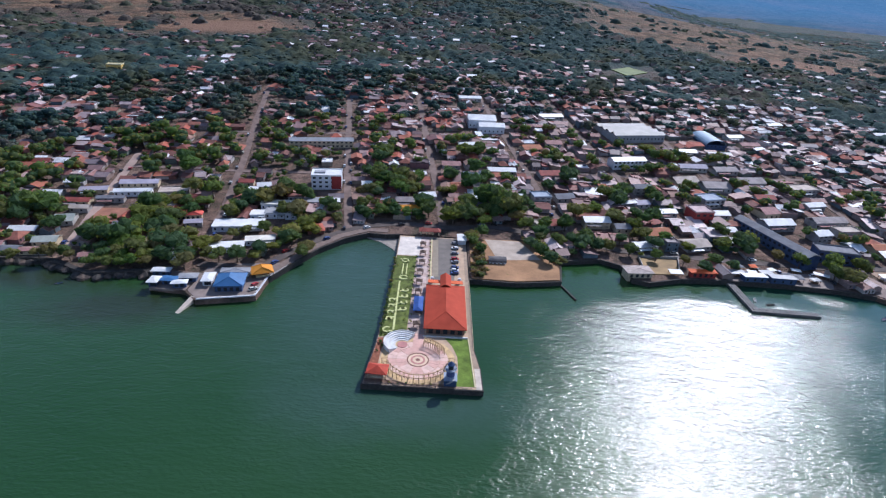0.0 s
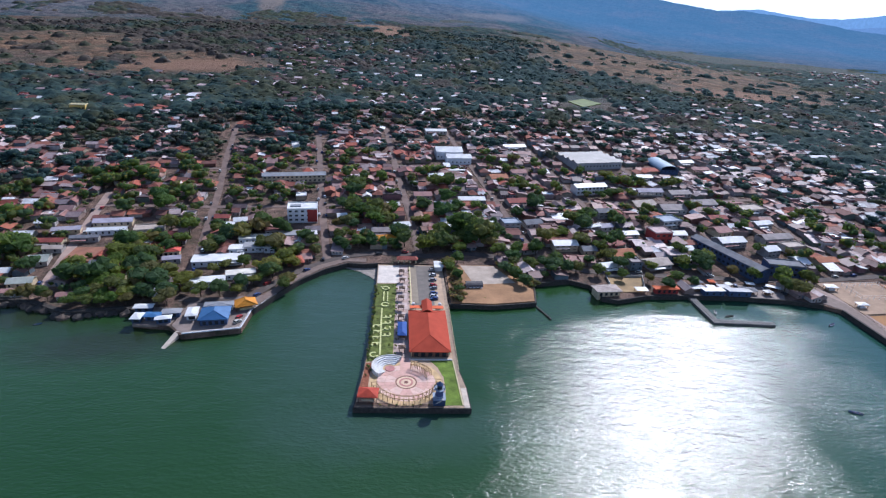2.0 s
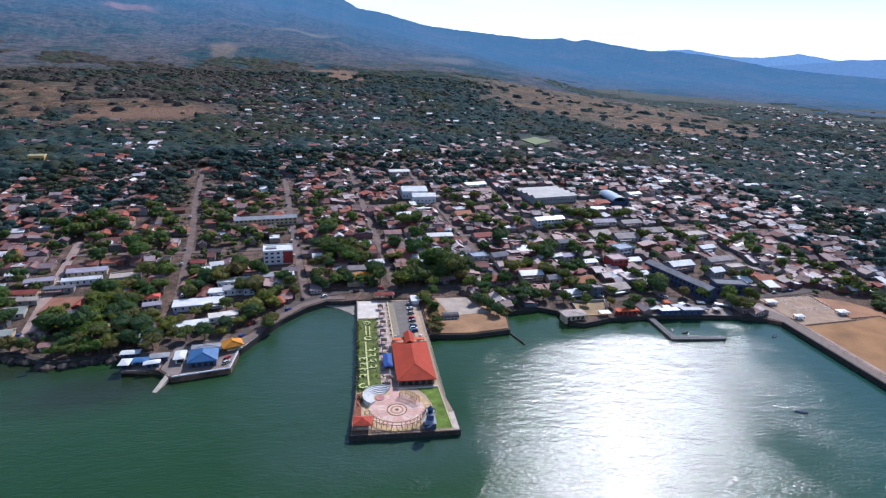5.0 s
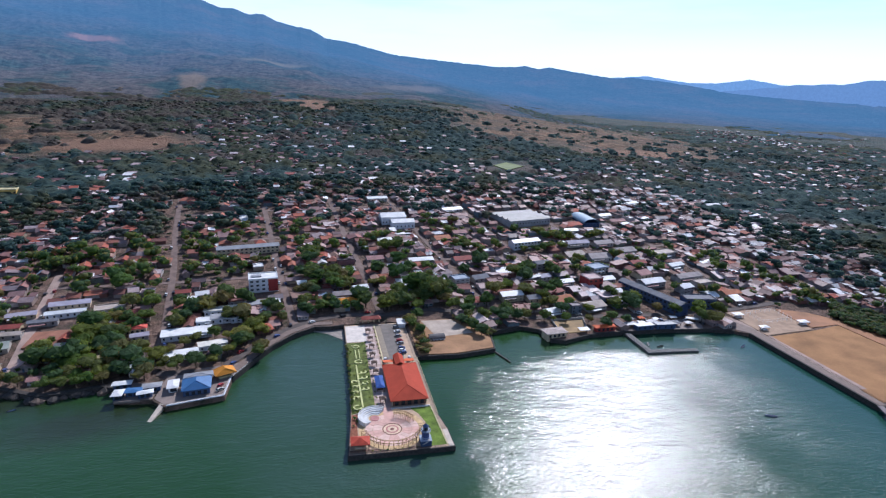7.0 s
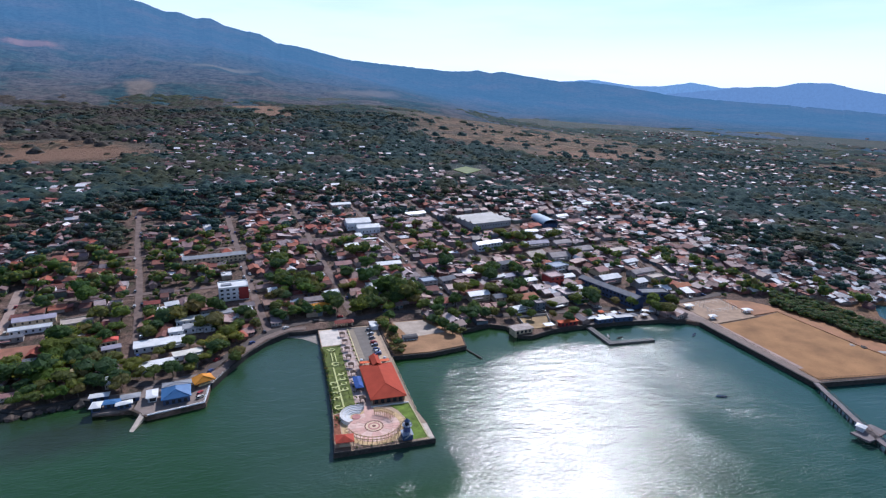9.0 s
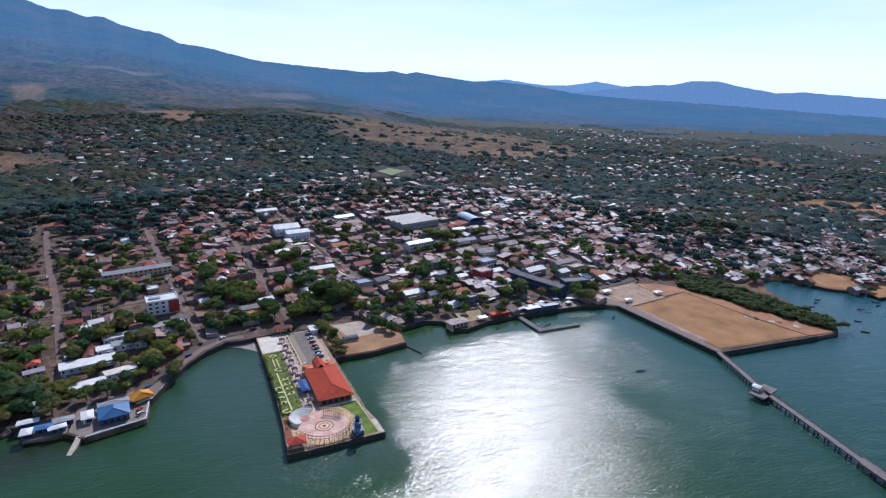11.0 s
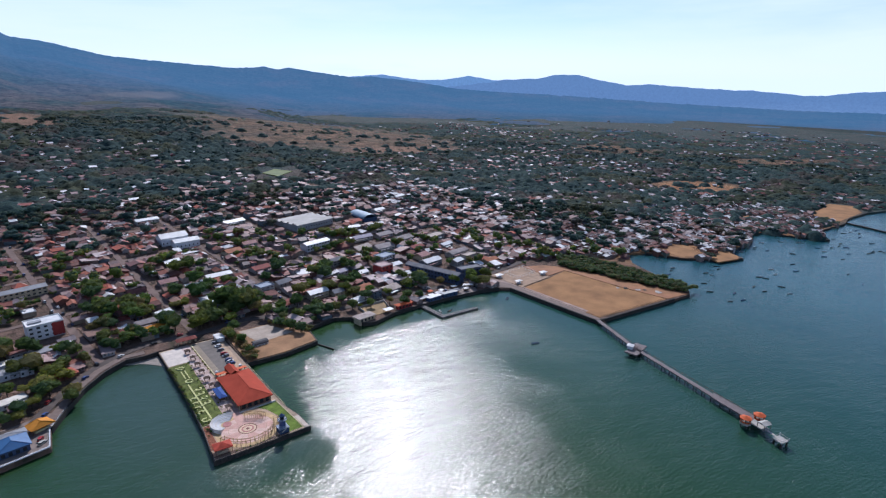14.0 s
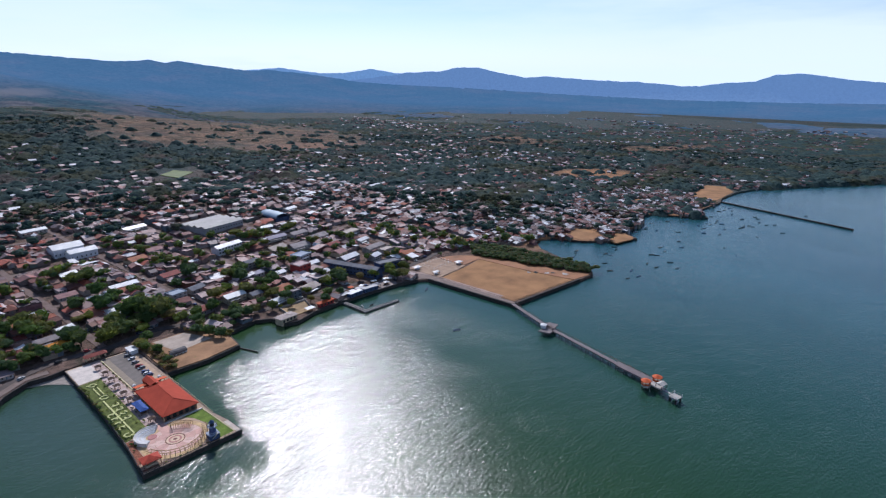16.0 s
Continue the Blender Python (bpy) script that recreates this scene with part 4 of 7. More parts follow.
extra = []
for cx, cy, turn, kind, sx, sy, sz in houses:
    if hr.random() < 0.55 and cy < 520:
        a = hr.uniform(0, 6.283)
        x, y = cx + 6.5 * math.cos(a), cy + 6.5 * math.sin(a)
        if house_room(x, y, 5.0):
            extra.append((x, y, turn + hr.choice([0, 90, 180, 270]), hr.choice([9, 9, 2, 0]), hr.uniform(0.5, 0.9), hr.uniform(0.5, 0.9), hr.uniform(0.85, 1.2)))
houses += extra
houses.sort(key=lambda q: math.hypot(q[0] - 60, (q[1] + 60)))
NEAR_HOUSES = 300
for cx, cy, turn, kind, sx, sy, sz in houses[:NEAR_HOUSES]:
    copy_thing(HOUSE_MODELS[kind], pose(cx, cy, lz(cx, cy), 0, 0, turn) @ Matrix.Diagonal((sx, sy, sz, 1)))
for root in HOUSE_MODELS:
    for o in (*root.children_recursive, root):
        bpy.data.objects.remove(o)


def far_houses(rows):
    """The rest of the town, joined: walls and roofs of each house are loose pieces."""
    walls, tin, clay, rust = Shape(), Shape(), Shape(), Shape()
    made = {}
    for cx, cy, turn, kind, sx, sy, sz in rows:
        w, d, h, form, cover = KINDS[kind]
        if kind not in made:
            made[kind] = (wall_shape(w, d, h, form), roof_shape(w, d, h, form))
        a = radians(turn)
        ca, sa, z0 = math.cos(a), math.sin(a), far_z(cx, cy)
        for src, dst in ((made[kind][0], walls), (made[kind][1], rust if cx > 390 and cy < 260 or cx > 300 and cy > 330 and (cx * 7 + cy * 3) % 1 < 0.7 else clay if cover is tile else tin)):
            dst.add([(cx + ca * x * sx - sa * y * sy, cy + sa * x * sx + ca * y * sy, z0 + z * sz) for x, y, z in src.v], src.f)
    root = tagged(new("far_houses"), "hundreds of small houses with metal and tile roofs", "houses", "", "stuff")
    part("wall", walls, paint_far, root)
    part("metal_roof", tin, zinc_far, root)
    part("tile_roof", clay, tile_far, root)
    part("rusted_roof", rust, rust_far, root)


far_houses(houses[NEAR_HOUSES:])


# ---- trees ----
def blob(seed, stretch=0.8, rough=0.35, level=1):
    bm = bmesh.new()
    bmesh.ops.create_icosphere(bm, subdivisions=max(level, 1), radius=1.0)
    if level == 0:
        bm.free()
        bm = bmesh.new()
        top = [bm.verts.new(c) for c in ((0, 0, 1), (0, 0, -1), (1, 0, 0.1), (-0.5, 0.87, -0.1), (-0.5, -0.87, 0.1))]
        for a in range(3):
            b = (a + 1) % 3
            bm.faces.new((top[0], top[2 + a], top[2 + b]))
            bm.faces.new((top[1], top[2 + b], top[2 + a]))
        bm.verts.index_update()
    for v in bm.verts:
        k = 1 + rough * noise.noise(v.co * 1.7 + Vector((seed * 7.3, 0, 0))) + rough * 0.6 * noise.noise(v.co * 4 + Vector((0, seed * 3.1, 0)))
        v.co *= k
        v.co.z *= stretch
    verts = np.array([v.co[:] for v in bm.verts])
    faces = [[v.index for v in f.verts] for f in bm.faces]
    bm.free()
    return verts, faces


def leafy(seed, lobes, cards, size):
    """A crown of uneven lobes with small leaf sprays standing out of them; radius about 1, centre at the origin."""
    r = random.Random(seed)
    V, F = [], []

    def put(verts, faces):
        o = len(V)
        V.extend(tuple(v) for v in verts)
        F.extend(tuple(o + i for i in f) for f in faces)

    centres = []
    for i in range(lobes):
        a = 2 * math.pi * (i + r.random() * 0.7) / lobes
        d = r.uniform(0.25, 0.6) if i else 0.0
        c = Vector((d * math.cos(a), d * math.sin(a), r.uniform(-0.15, 0.35)))
        s = r.uniform(0.32, 0.52)
        v, f = blob(seed * 13 + i, 0.75, 0.5, 1)
        put(v * s + np.array(c), f)
        centres.append((c, s))
    for _ in range(cards):
        c, s = r.choice(centres)
        n = Vector((r.gauss(0, 1), r.gauss(0, 1), r.gauss(0.25, 0.8))).normalized()
        p = c + Vector((n.x, n.y, n.z * 0.75)) * s * r.uniform(0.9, 1.25)
        t1 = n.cross(Vector((r.gauss(0, 1), r.gauss(0, 1), r.gauss(0, 1)))).normalized()
        t2 = (n.cross(t1) + n * r.uniform(-0.7, 0.7)).normalized()
        k = size * r.uniform(0.6, 1.3)
        put([p - t1 * k, p + t2 * k * 0.7, p + t1 * k, p - t2 * k * 0.7 + n * k * 0.3], [(0, 1, 2), (0, 2, 3)])
    return np.array(V), F


def trunk_shape(h, r):
    s = Shape().lathe([(r * 1.3, -0.6), (r, 0.4), (r * 0.7, h * 0.7), (r * 0.4, h)], 7)
    for a in (0.4, 2.4, 4.3):
        s.bar((0, 0, h * 0.6), (math.cos(a) * h * 0.32, math.sin(a) * h * 0.32, h * 1.0), r * 0.5)
    return s


TREE_MODELS = []
for i in range(6):
    root = thing("tree", ["broad dark green tree between the houses", "leafy tree with an uneven dark crown", "spreading tree with olive green leaves", "tall full-crowned green tree",
                          "round shade tree with a thick crown", "loose-crowned tree with gaps in its leaves"][i], "tree", "trees of the town", (0, 0, -500))
    part("trunk", trunk_shape(0.55, 0.05), bark, root)
    V, F = leafy(20 + i, 7 + i % 3, 330, 0.085)
    cs = Shape()
    cs.v, cs.f = [(x, y, z * 0.85 + 0.85) for x, y, z in V], F
    part("crown", cs, leaf, root)
    TREE_MODELS.append(root)
OLIVE_MODELS = []
for i in range(3):
    root = thing("tree", "wide yellow-green tree in full sun near the western shore", "tree", "trees of the town", (0, 0, -500))
    part("trunk", trunk_shape(0.55, 0.05), bark, root)
    V, F = leafy(230 + i, 9, 380, 0.08)
    cs = Shape()
    cs.v, cs.f = [(x, y, z * 0.75 + 0.8) for x, y, z in V], F
    part("crown", cs, leaf_olive, root)
    OLIVE_MODELS.append(root)

tr = random.Random(5)
trees = []  # x, y, radius
# big trees that stand out
WEST_TREES = [(-147, 204, 9), (-197, 131, 10), (-205, 126, 8), (-184, 110, 5), (-183, 96, 4), (-160, 96, 2.5), (-196, 97, 5), (-206, 100, 7), (-219, 106, 7), (-202, 116, 7), (-214, 118, 9), (-226, 110, 8),
              (-96, 77, 6), (-107, 94, 8), (-99, 84, 6), (-106, 106, 7), (-117, 110, 6), (-116, 96, 7), (-110, 84, 6), (-124, 148, 6), (-114, 149, 6), (-127, 169, 8), (-98, 166, 5), (-95, 139, 6), (-92, 147, 5.5), (-90, 157, 5)]
OLIVE_TREES = [(33, 149, 5.5), (45, 157, 7), (55, 148, 6), (29, 188, 5), (46.5, 129, 4.5), (81, 124, 5), (196, 283, 8), (207, 272, 8), (221, 269, 7), (206, 253, 5), (173, 129, 4.5), (128, 174, 6), (-62, 120, 4.5), (-55, 118, 6.5), (-60, 101, 5),
               (-137, 126, 9), (-138, 142, 8), (-129, 132, 7), (-127, 120, 7), (-135, 104, 8), (-135, 93, 7), (-144, 101, 4), (-128, 95, 6), (-127, 111, 6), (-143, 132, 6), (-131, 150, 6), (-96, 98, 7), (-92, 104, 5), (-66, 91, 4), (-48, 131, 7), (-44, 124, 5.5), (-42, 102, 5.5)]
BRUSH_TREES = [(-204, 83, 4.2), (-198, 81, 3.8), (-191, 80, 4.0), (-183, 79, 3.8), (-179, 78, 3.8), (-168, 80, 4.2), (-163, 82, 4.5), (-158, 83, 4.2), (-153, 80, 3.8), (-140, 75, 4.0), (-137, 81, 5.0), (-133, 76, 4.2), (-128, 81, 5.0), (-126, 75, 3.8), (-121, 77, 4.2), (-117, 82, 5.0),
               (-115, 77, 3.8), (-132, 85, 5.0), (-123, 87, 6.2), (-150, 89, 3), (-142, 89, 5.0), (-213, 87, 5.0)]
QUAY_TREES = [(-85, 114, 4), (-80, 119, 4.5), (-70, 122, 5), (-66, 97, 5.5), (-74, 88, 5.5), (-83, 87, 5.5), (-52, 110, 6), (-43, 97, 4.5), (-83, 166, 5), (-57, 154, 5), (-39.5, 155, 6), (-44, 137, 5), (-36, 150, 6),
              (-33, 139, 4.5), (-20, 150, 5), (-16, 147, 4.5), (-8, 152, 6), (-4, 160, 5), (-90, 90, 4), (-78, 96, 3.5)]
PARK_TREES = [(47, 126, 4.5), (53, 134, 5), (0, 152, 5), (8, 152, 4.5), (14, 153, 4.5), (36, 148, 7), (40, 160, 6), (44, 152, 7), (47, 122, 4), (50, 96, 3.5), (50, 152, 6), (51, 112, 4), (59, 169, 11), (62, 156, 7),
              (70, 160, 10), (74, 152, 6), (79, 142, 6), (80, 122, 5), (84, 113, 5), (88, 104, 5), (88, 136, 6), (92, 147, 6), (96, 128, 5)]
LANDING_TREES = [(104, 128, 6), (104, 146, 6), (110, 122, 7), (112, 130, 5), (124, 124, 5), (136, 120, 5), (150, 116, 4.5), (152, 128, 6), (164, 112, 4), (172, 104, 5), (182, 114, 5), (190, 108, 4),
                 (196, 134, 6), (198, 273, 8), (206, 128, 6), (207, 266, 9), (214, 140, 6), (222, 124, 5), (218, 270, 8), (232, 117, 6), (244, 104, 6), (247, 112, 7), (250, 100, 7), (264, 113, 6),
                 (268, 122, 5)]
CENTRE_TREES = [(67, 163, 11), (65, 178, 8), (-16, 242, 9), (11, 237, 5), (-19, 204, 6), (12, 205, 7), (53, 225, 8), (138, 191, 8), (112, 129, 7), (-13, 178, 6), (-3, 161, 5), (134, 133, 5), (163, 138, 5), (200, 149, 6), (274, 234, 6), (233, 184, 5), (313, 250, 6), (259, 158, 6),
                (332, 218, 9), (321, 184, 9), (331, 243, 7), (359, 342, 7), (240, 397, 8), (179, 247, 6), (146, 186, 6)]
for x, y, r in CENTRE_TREES + WEST_TREES + BRUSH_TREES + QUAY_TREES + PARK_TREES + LANDING_TREES:
    trees.append((x, y, r))
cell = {}
for q in houses:
    cell.setdefault((int(q[0] // 20), int(q[1] // 20)), []).append(q)


def near_house(x, y, gap):
    for i in (-1, 0, 1):
        for j in (-1, 0, 1):
            for q in cell.get((int(x // 20) + i, int(y // 20) + j), ()):
                if abs(q[0] - x) < gap and abs(q[1] - y) < gap:
                    return True
    return False


y = -420.0
while y < 2500:
    step = 6.3 if y < 480 else (8.2 if y < 800 else 10.5 if y < 1500 else 14.0)
    x = -1300.0 - max(0, y - 1000) * 0.6 if y > 84 else 450.0
    while x < 2500:
        px, py = x + tr.uniform(-0.5, 0.5) * step, y + tr.uniform(-0.5, 0.5) * step
        x += step * (1.0 if px < 700 else 1.15 if px < 1200 else 1.3)
        if not in_view(px, py) or math.hypot(px + 20, py + 205) > (1900 if px < 650 else 2500) or noise.noise(Vector((px * 0.008, py * 0.008, 14))) < -0.8 + 1.5 * float(smooth(1250 if px < 650 else 1500, 1950 if px < 650 else 2700, math.hypot(px + 20, py + 205))):
            continue
        wild = float(smooth(330, 560, py)) if px < 420 else 0.8
        clump = noise.noise(Vector((px * 0.012, py * 0.012, 9)))
        p = 0.66 + 0.16 * float(smooth(10, -80, px)) + 0.5 * wild + 1.1 * (clump if px > 420 or py > 480 else noise.noise(Vector((px * 0.024, py * 0.024, 9))))
        if py > 850 or px > 1100:
            p = 0.9 + 0.8 * clump
        if bare(px, py):
            p = 0.75 if noise.noise(Vector((px * 0.014, py * 0.014, 4))) > (0.42 if px > 100 else 0.32) else 0.05
        if tr.random() > p:
            continue
        town = py < 500 and px < 850
        size = (2.4 + 6.4 * tr.random() ** 1.5 if px < 70 else 2.2 + 6.0 * tr.random() ** 1.8) if town else (2.2 + 5.2 * tr.random() ** 1.6) * (1.0 if py < 800 and px < 1000 else 1.2)
        if near_house(px, py, 3.1 if px < -60 else 3.2 if px < 70 else 5.6 if not town else 2.9) or (math.hypot(px, py) < 1700 and not on_land(px, py, 4)) or not is_clear(px, py) or road_gap(px, py) < 0.3 + 0.7 * size:
            continue
        trees.append((px, py, size))
    y += step

NEAR_TREES = 260
trees.sort(key=lambda q: math.hypot(q[0] - 40, q[1] + 60) - q[2] * 12)
for i, (x, y, r) in enumerate(trees[:NEAR_TREES]):
    m = pose(x, y, lz(x, y), 0, 0, tr.uniform(0, 360)) @ Matrix.Diagonal((r, r * tr.uniform(0.85, 1.1), r * tr.uniform(0.95, 1.25), 1))
    copy_thing(TREE_MODELS[i % len(TREE_MODELS)], m)
for i, (x, y, r) in enumerate(OLIVE_TREES):
    copy_thing(OLIVE_MODELS[i % 3], pose(x, y, lz(x, y), 0, 0, 77 * i) @ Matrix.Diagonal((r, r, r, 1)))
for root in TREE_MODELS + OLIVE_MODELS:
    for o in (*root.children_recursive, root):
        bpy.data.objects.remove(o)


def forest(name, rows, models, label, material=None, tall=1.0):
    """Many crowns in one mesh."""
    V, F, o = [], [], 0
    r = random.Random(17)
    for x, y, rad in rows:
        v, f = r.choice(models)
        a = r.uniform(0, 6.283)
        c, s = math.cos(a) * rad, math.sin(a) * rad
        h = rad * r.uniform(0.85, 1.2) * tall
        w = np.empty_like(v)
        w[:, 0] = x + c * v[:, 0] - s * v[:, 1]
        w[:, 1] = y + s * v[:, 0] + c * v[:, 1]
        w[:, 2] = far_z(x, y) + h * (v[:, 2] * 0.9 + 0.72)
        V.append(w)
        F.append(np.array([t for t in f]) + o)
        o += len(v)
    m = bpy.data.meshes.new(name)
    allv, allf = np.concatenate(V), np.concatenate(F)
    m.vertices.add(len(allv))
    m.vertices.foreach_set("co", allv.astype(np.float32).ravel())
    m.loops.add(allf.size)
    m.loops.foreach_set("vertex_index", allf.astype(np.int32).ravel())
    m.polygons.add(len(allf))
    m.polygons.foreach_set("loop_start", np.arange(0, allf.size, 3, dtype=np.int32))
    m.update(calc_edges=True)
    m.validate()
    m.materials.append(material or leaf_far)
    return tagged(new(name, m), label, "trees", "", "stuff")


rest = trees[NEAR_TREES:]
mid = [q for q in rest if math.hypot(q[0] - 40, q[1] + 100) < 600]
far = [q for q in rest if math.hypot(q[0] - 40, q[1] + 100) >= 600]
TOWN_CROWNS = [leafy(60 + i, 4, 40, 0.14) for i in range(6)]
forest("town_trees", [q for q in mid if math.hypot(q[0] - 40, q[1] + 100) < 440], TOWN_CROWNS, "green trees in the yards between the houses")
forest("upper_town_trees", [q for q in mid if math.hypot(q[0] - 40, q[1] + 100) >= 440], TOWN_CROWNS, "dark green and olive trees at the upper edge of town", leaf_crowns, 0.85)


def clumpy(seed):
    """A far crown: a handful of small uneven lumps, wider than high."""
    r = random.Random(seed)
    V, F, o = [], [], 0
    for i in range(6):
        a = 2 * math.pi * (i + r.random()) / 6
        d = r.uniform(0.25, 0.72) if i else 0.1
        k = r.uniform(0.3, 0.56)
        v, f = blob(seed * 11 + i, 0.8, 0.55, 1 if i < 2 else 0)
        V.append(v * k + np.array((d * math.cos(a), d * math.sin(a), r.uniform(-0.25, 0.3) - 0.25 * d)))
        F += [[o + q for q in t] for t in f]
        o += len(v)
    return np.concatenate(V), F


def woods_mesh(rows, step=4.0):
    """A closed canopy: every crown is a low dome over the ground, and the sheet dips under the earth in the clearings."""
    x0, y0 = -1500.0, -500.0
    nx, ny = int(3900 / step), int(3100 / step)
    top = np.zeros((ny, nx))
    r = random.Random(17)
    k = 4
    for x, y, rad in rows:
        rad = max(rad, 2.8) * 1.35
        h = rad * r.uniform(0.35, 0.7) * (1 - 0.55 * float(smooth(1100, 1800, math.hypot(x + 20, y + 205))))
        i, j = int((x - x0) / step), int((y - y0) / step)
        if not (k < i < nx - k - 1 and k < j < ny - k - 1):
            continue
        gx = x0 + step * np.arange(i - k, i + k + 1) - x
        gy = y0 + step * np.arange(j - k, j + k + 1) - y
        d2 = (gx[None, :] ** 2 + gy[:, None] ** 2) / rad**2
        dome = h * (1.25 - d2)
        cut = top[j - k:j + k + 1, i - k:i + k + 1]
        np.maximum(cut, dome, out=cut)
    used = np.argwhere(top > 0.3)
    keep = np.zeros_like(top, bool)
    for dj in (-1, 0, 1):
        for di in (-1, 0, 1):
            keep[used[:, 0] + dj, used[:, 1] + di] = True
    index = -np.ones(top.shape, int)
    cells = np.argwhere(keep)
    index[keep] = np.arange(len(cells))
    jit = np.random.default_rng(4).uniform(-0.35, 0.35, (len(cells), 3)) * step
    xs, ys = x0 + cells[:, 1] * step + jit[:, 0], y0 + cells[:, 0] * step + jit[:, 1]
    zs = land_z(xs, ys)
    out = np.hypot(xs - EYE[0], ys - EYE[1]) > 1480
    zs[out] = [far_z(a, b) for a, b in zip(xs[out], ys[out])]
    h = top[keep]
    zs = zs + np.where(h > 0.3, h + jit[:, 2] * 0.35, -2.0)
    a, b, c, d = index[:-1, :-1], index[:-1, 1:], index[1:, 1:], index[1:, :-1]
    ok = (a >= 0) & (b >= 0) & (c >= 0) & (d >= 0)
    quads = np.stack([a[ok], b[ok], c[ok], d[ok]], 1)
    tris = np.concatenate([quads[:, [0, 1, 2]], quads[:, [0, 2, 3]]])
    m = bpy.data.meshes.new("woods")
    m.vertices.add(len(xs))
    m.vertices.foreach_set("co", np.stack([xs, ys, zs], 1).astype(np.float32).ravel())
    m.loops.add(tris.size)
    m.loops.foreach_set("vertex_index", tris.astype(np.int32).ravel())
    m.polygons.add(len(tris))
    m.polygons.foreach_set("loop_start", np.arange(0, tris.size, 3, dtype=np.int32))
    m.update(calc_edges=True)
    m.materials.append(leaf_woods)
    return tagged(new("woods", m), "dense dark green woods behind the town", "trees", "", "stuff")


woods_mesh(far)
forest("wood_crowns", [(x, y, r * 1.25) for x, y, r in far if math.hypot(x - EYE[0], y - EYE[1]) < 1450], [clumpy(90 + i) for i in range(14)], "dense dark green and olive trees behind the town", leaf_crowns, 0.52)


# ---- the park pier ----
pink = surface("pink_paving", (0.6, 0.36, 0.29), 0.2, 0.4)
cream = surface("cream_paving", (0.66, 0.48, 0.33), 0.2, 0.4)
tan_paving = surface("tan_paving", (0.46, 0.32, 0.21), 0.25, 0.4)
dark_paving = surface("dark_red_paving", (0.2, 0.09, 0.07), 0.2, 0.4)
step_white = surface("pale_grey_steps", (0.6, 0.6, 0.6), 0.15, 0.5)
garden_green = surface("garden_lawn", (0.14, 0.17, 0.035), 0.65, 0.35, rough=0.95, fine=2.0)
hedge_mat = surface("pale_yellow_green_hedge", (0.6, 0.6, 0.26), 0.35, 0.8, rough=0.95, fine=3)
blue_cloth = surface("blue_canvas", (0.035, 0.09, 0.3), 0.2, 0.5)
straw = surface("pale_canopy_roof", (0.42, 0.34, 0.3), 0.3, 0.5)
pergola_wood = surface("sun_bleached_timber", (0.48, 0.32, 0.17), 0.3, 0.7)
timber = surface("brown_timber", (0.16, 0.09, 0.05), 0.3, 0.7)
cream_wall = surface("cream_wall", (0.5, 0.4, 0.27), 0.25, 0.4)
yellow_kerb = surface("pale_yellow_kerb", (0.6, 0.52, 0.3), 0.25, 0.5)
orange_roof = surface("orange_roof", (0.62, 0.24, 0.02), 0.2, 0.3)
blue_roof = surface("blue_metal_roof", (0.05, 0.14, 0.3), 0.2, 0.3, rough=0.5)
white_roof = surface("white_metal_roof", (0.68, 0.67, 0.65), 0.2, 0.2, rough=0.5)
grey_roof = surface("grey_metal_roof", (0.3, 0.3, 0.31), 0.25, 0.2, rough=0.5)
navy_wall = surface("navy_blue_wall", (0.05, 0.08, 0.16), 0.25, 0.3)
red_wall = surface("dark_red_wall", (0.3, 0.04, 0.035), 0.2, 0.4)
white_wall = surface("white_wall", (0.62, 0.62, 0.64), 0.15, 0.4)
brick_floor = surface("brown_plaza_paving", (0.23, 0.18, 0.155), 0.25, 0.3)
dry_grass = surface("dry_yellow_grass", (0.31, 0.2, 0.085), 0.35, 0.15)
kiosk_red = surface("orange_red_roof", (0.58, 0.11, 0.03), 0.2, 0.4)
cream_path = surface("cream_path", (0.55, 0.46, 0.37), 0.3, 0.4)
PIER = [(0.6, -0.2), (46, -0.8), (45.6, 12), (43.7, 24), (43.8, 81), (43.8, 131.3), (5, 131.3), (4.8, 67), (3.1, 26)]
fixed("pier_deck", Shape().prism(PIER, -2.5, 2.3), wall_stone, "stone-walled pier carrying a small park", "pier")
TOP = 2.3


def sheet(name, poly, material, label, category, z=TOP, thick=0.06, parent=None):
    s = Shape().prism(poly, z - 0.4, z + thick)
    if parent is not None:
        return part(name, s, material, parent)
    return fixed(name, s, material, label, category)


sheet("pier_paving", [(1.2, 0.4), (45.4, -0.2), (45.2, 12), (43.3, 24), (43.4, 131), (5.4, 131), (5.3, 67), (3.6, 26)], tan_paving, "tan paving over the pier", "paving")
sheet("garden_lawn", [(4.0, 30), (15.3, 34), (16.2, 105.5), (5.6, 105.5), (5.3, 67)], garden_green, "green lawn with curling hedges", "lawn", thick=0.12)
sheet("side_lawn", [(31.5, 31.2), (41.2, 31.2), (42.6, 1.2), (35.6, 1.2), (36.8, 10), (36.6, 19), (34.6, 26)], lawn_green, "bright green lawn beside the plaza", "lawn", thick=0.12)
sheet("front_verge", [(1.5, 0.8), (35, 0.4), (35, 1.6), (1.6, 3.4)], surface("flower_bed", (0.2, 0.12, 0.08), 0.5, 0.6), "planted bed along the pier front", "bed", thick=0.1)
sheet("middle_path", [(15.6, 33.5), (22.8, 33.5), (23.2, 131), (16.6, 131)], surface("pinkish_walk", (0.44, 0.32, 0.27), 0.3, 0.4), "pinkish concrete walk through the park", "path", thick=0.1)
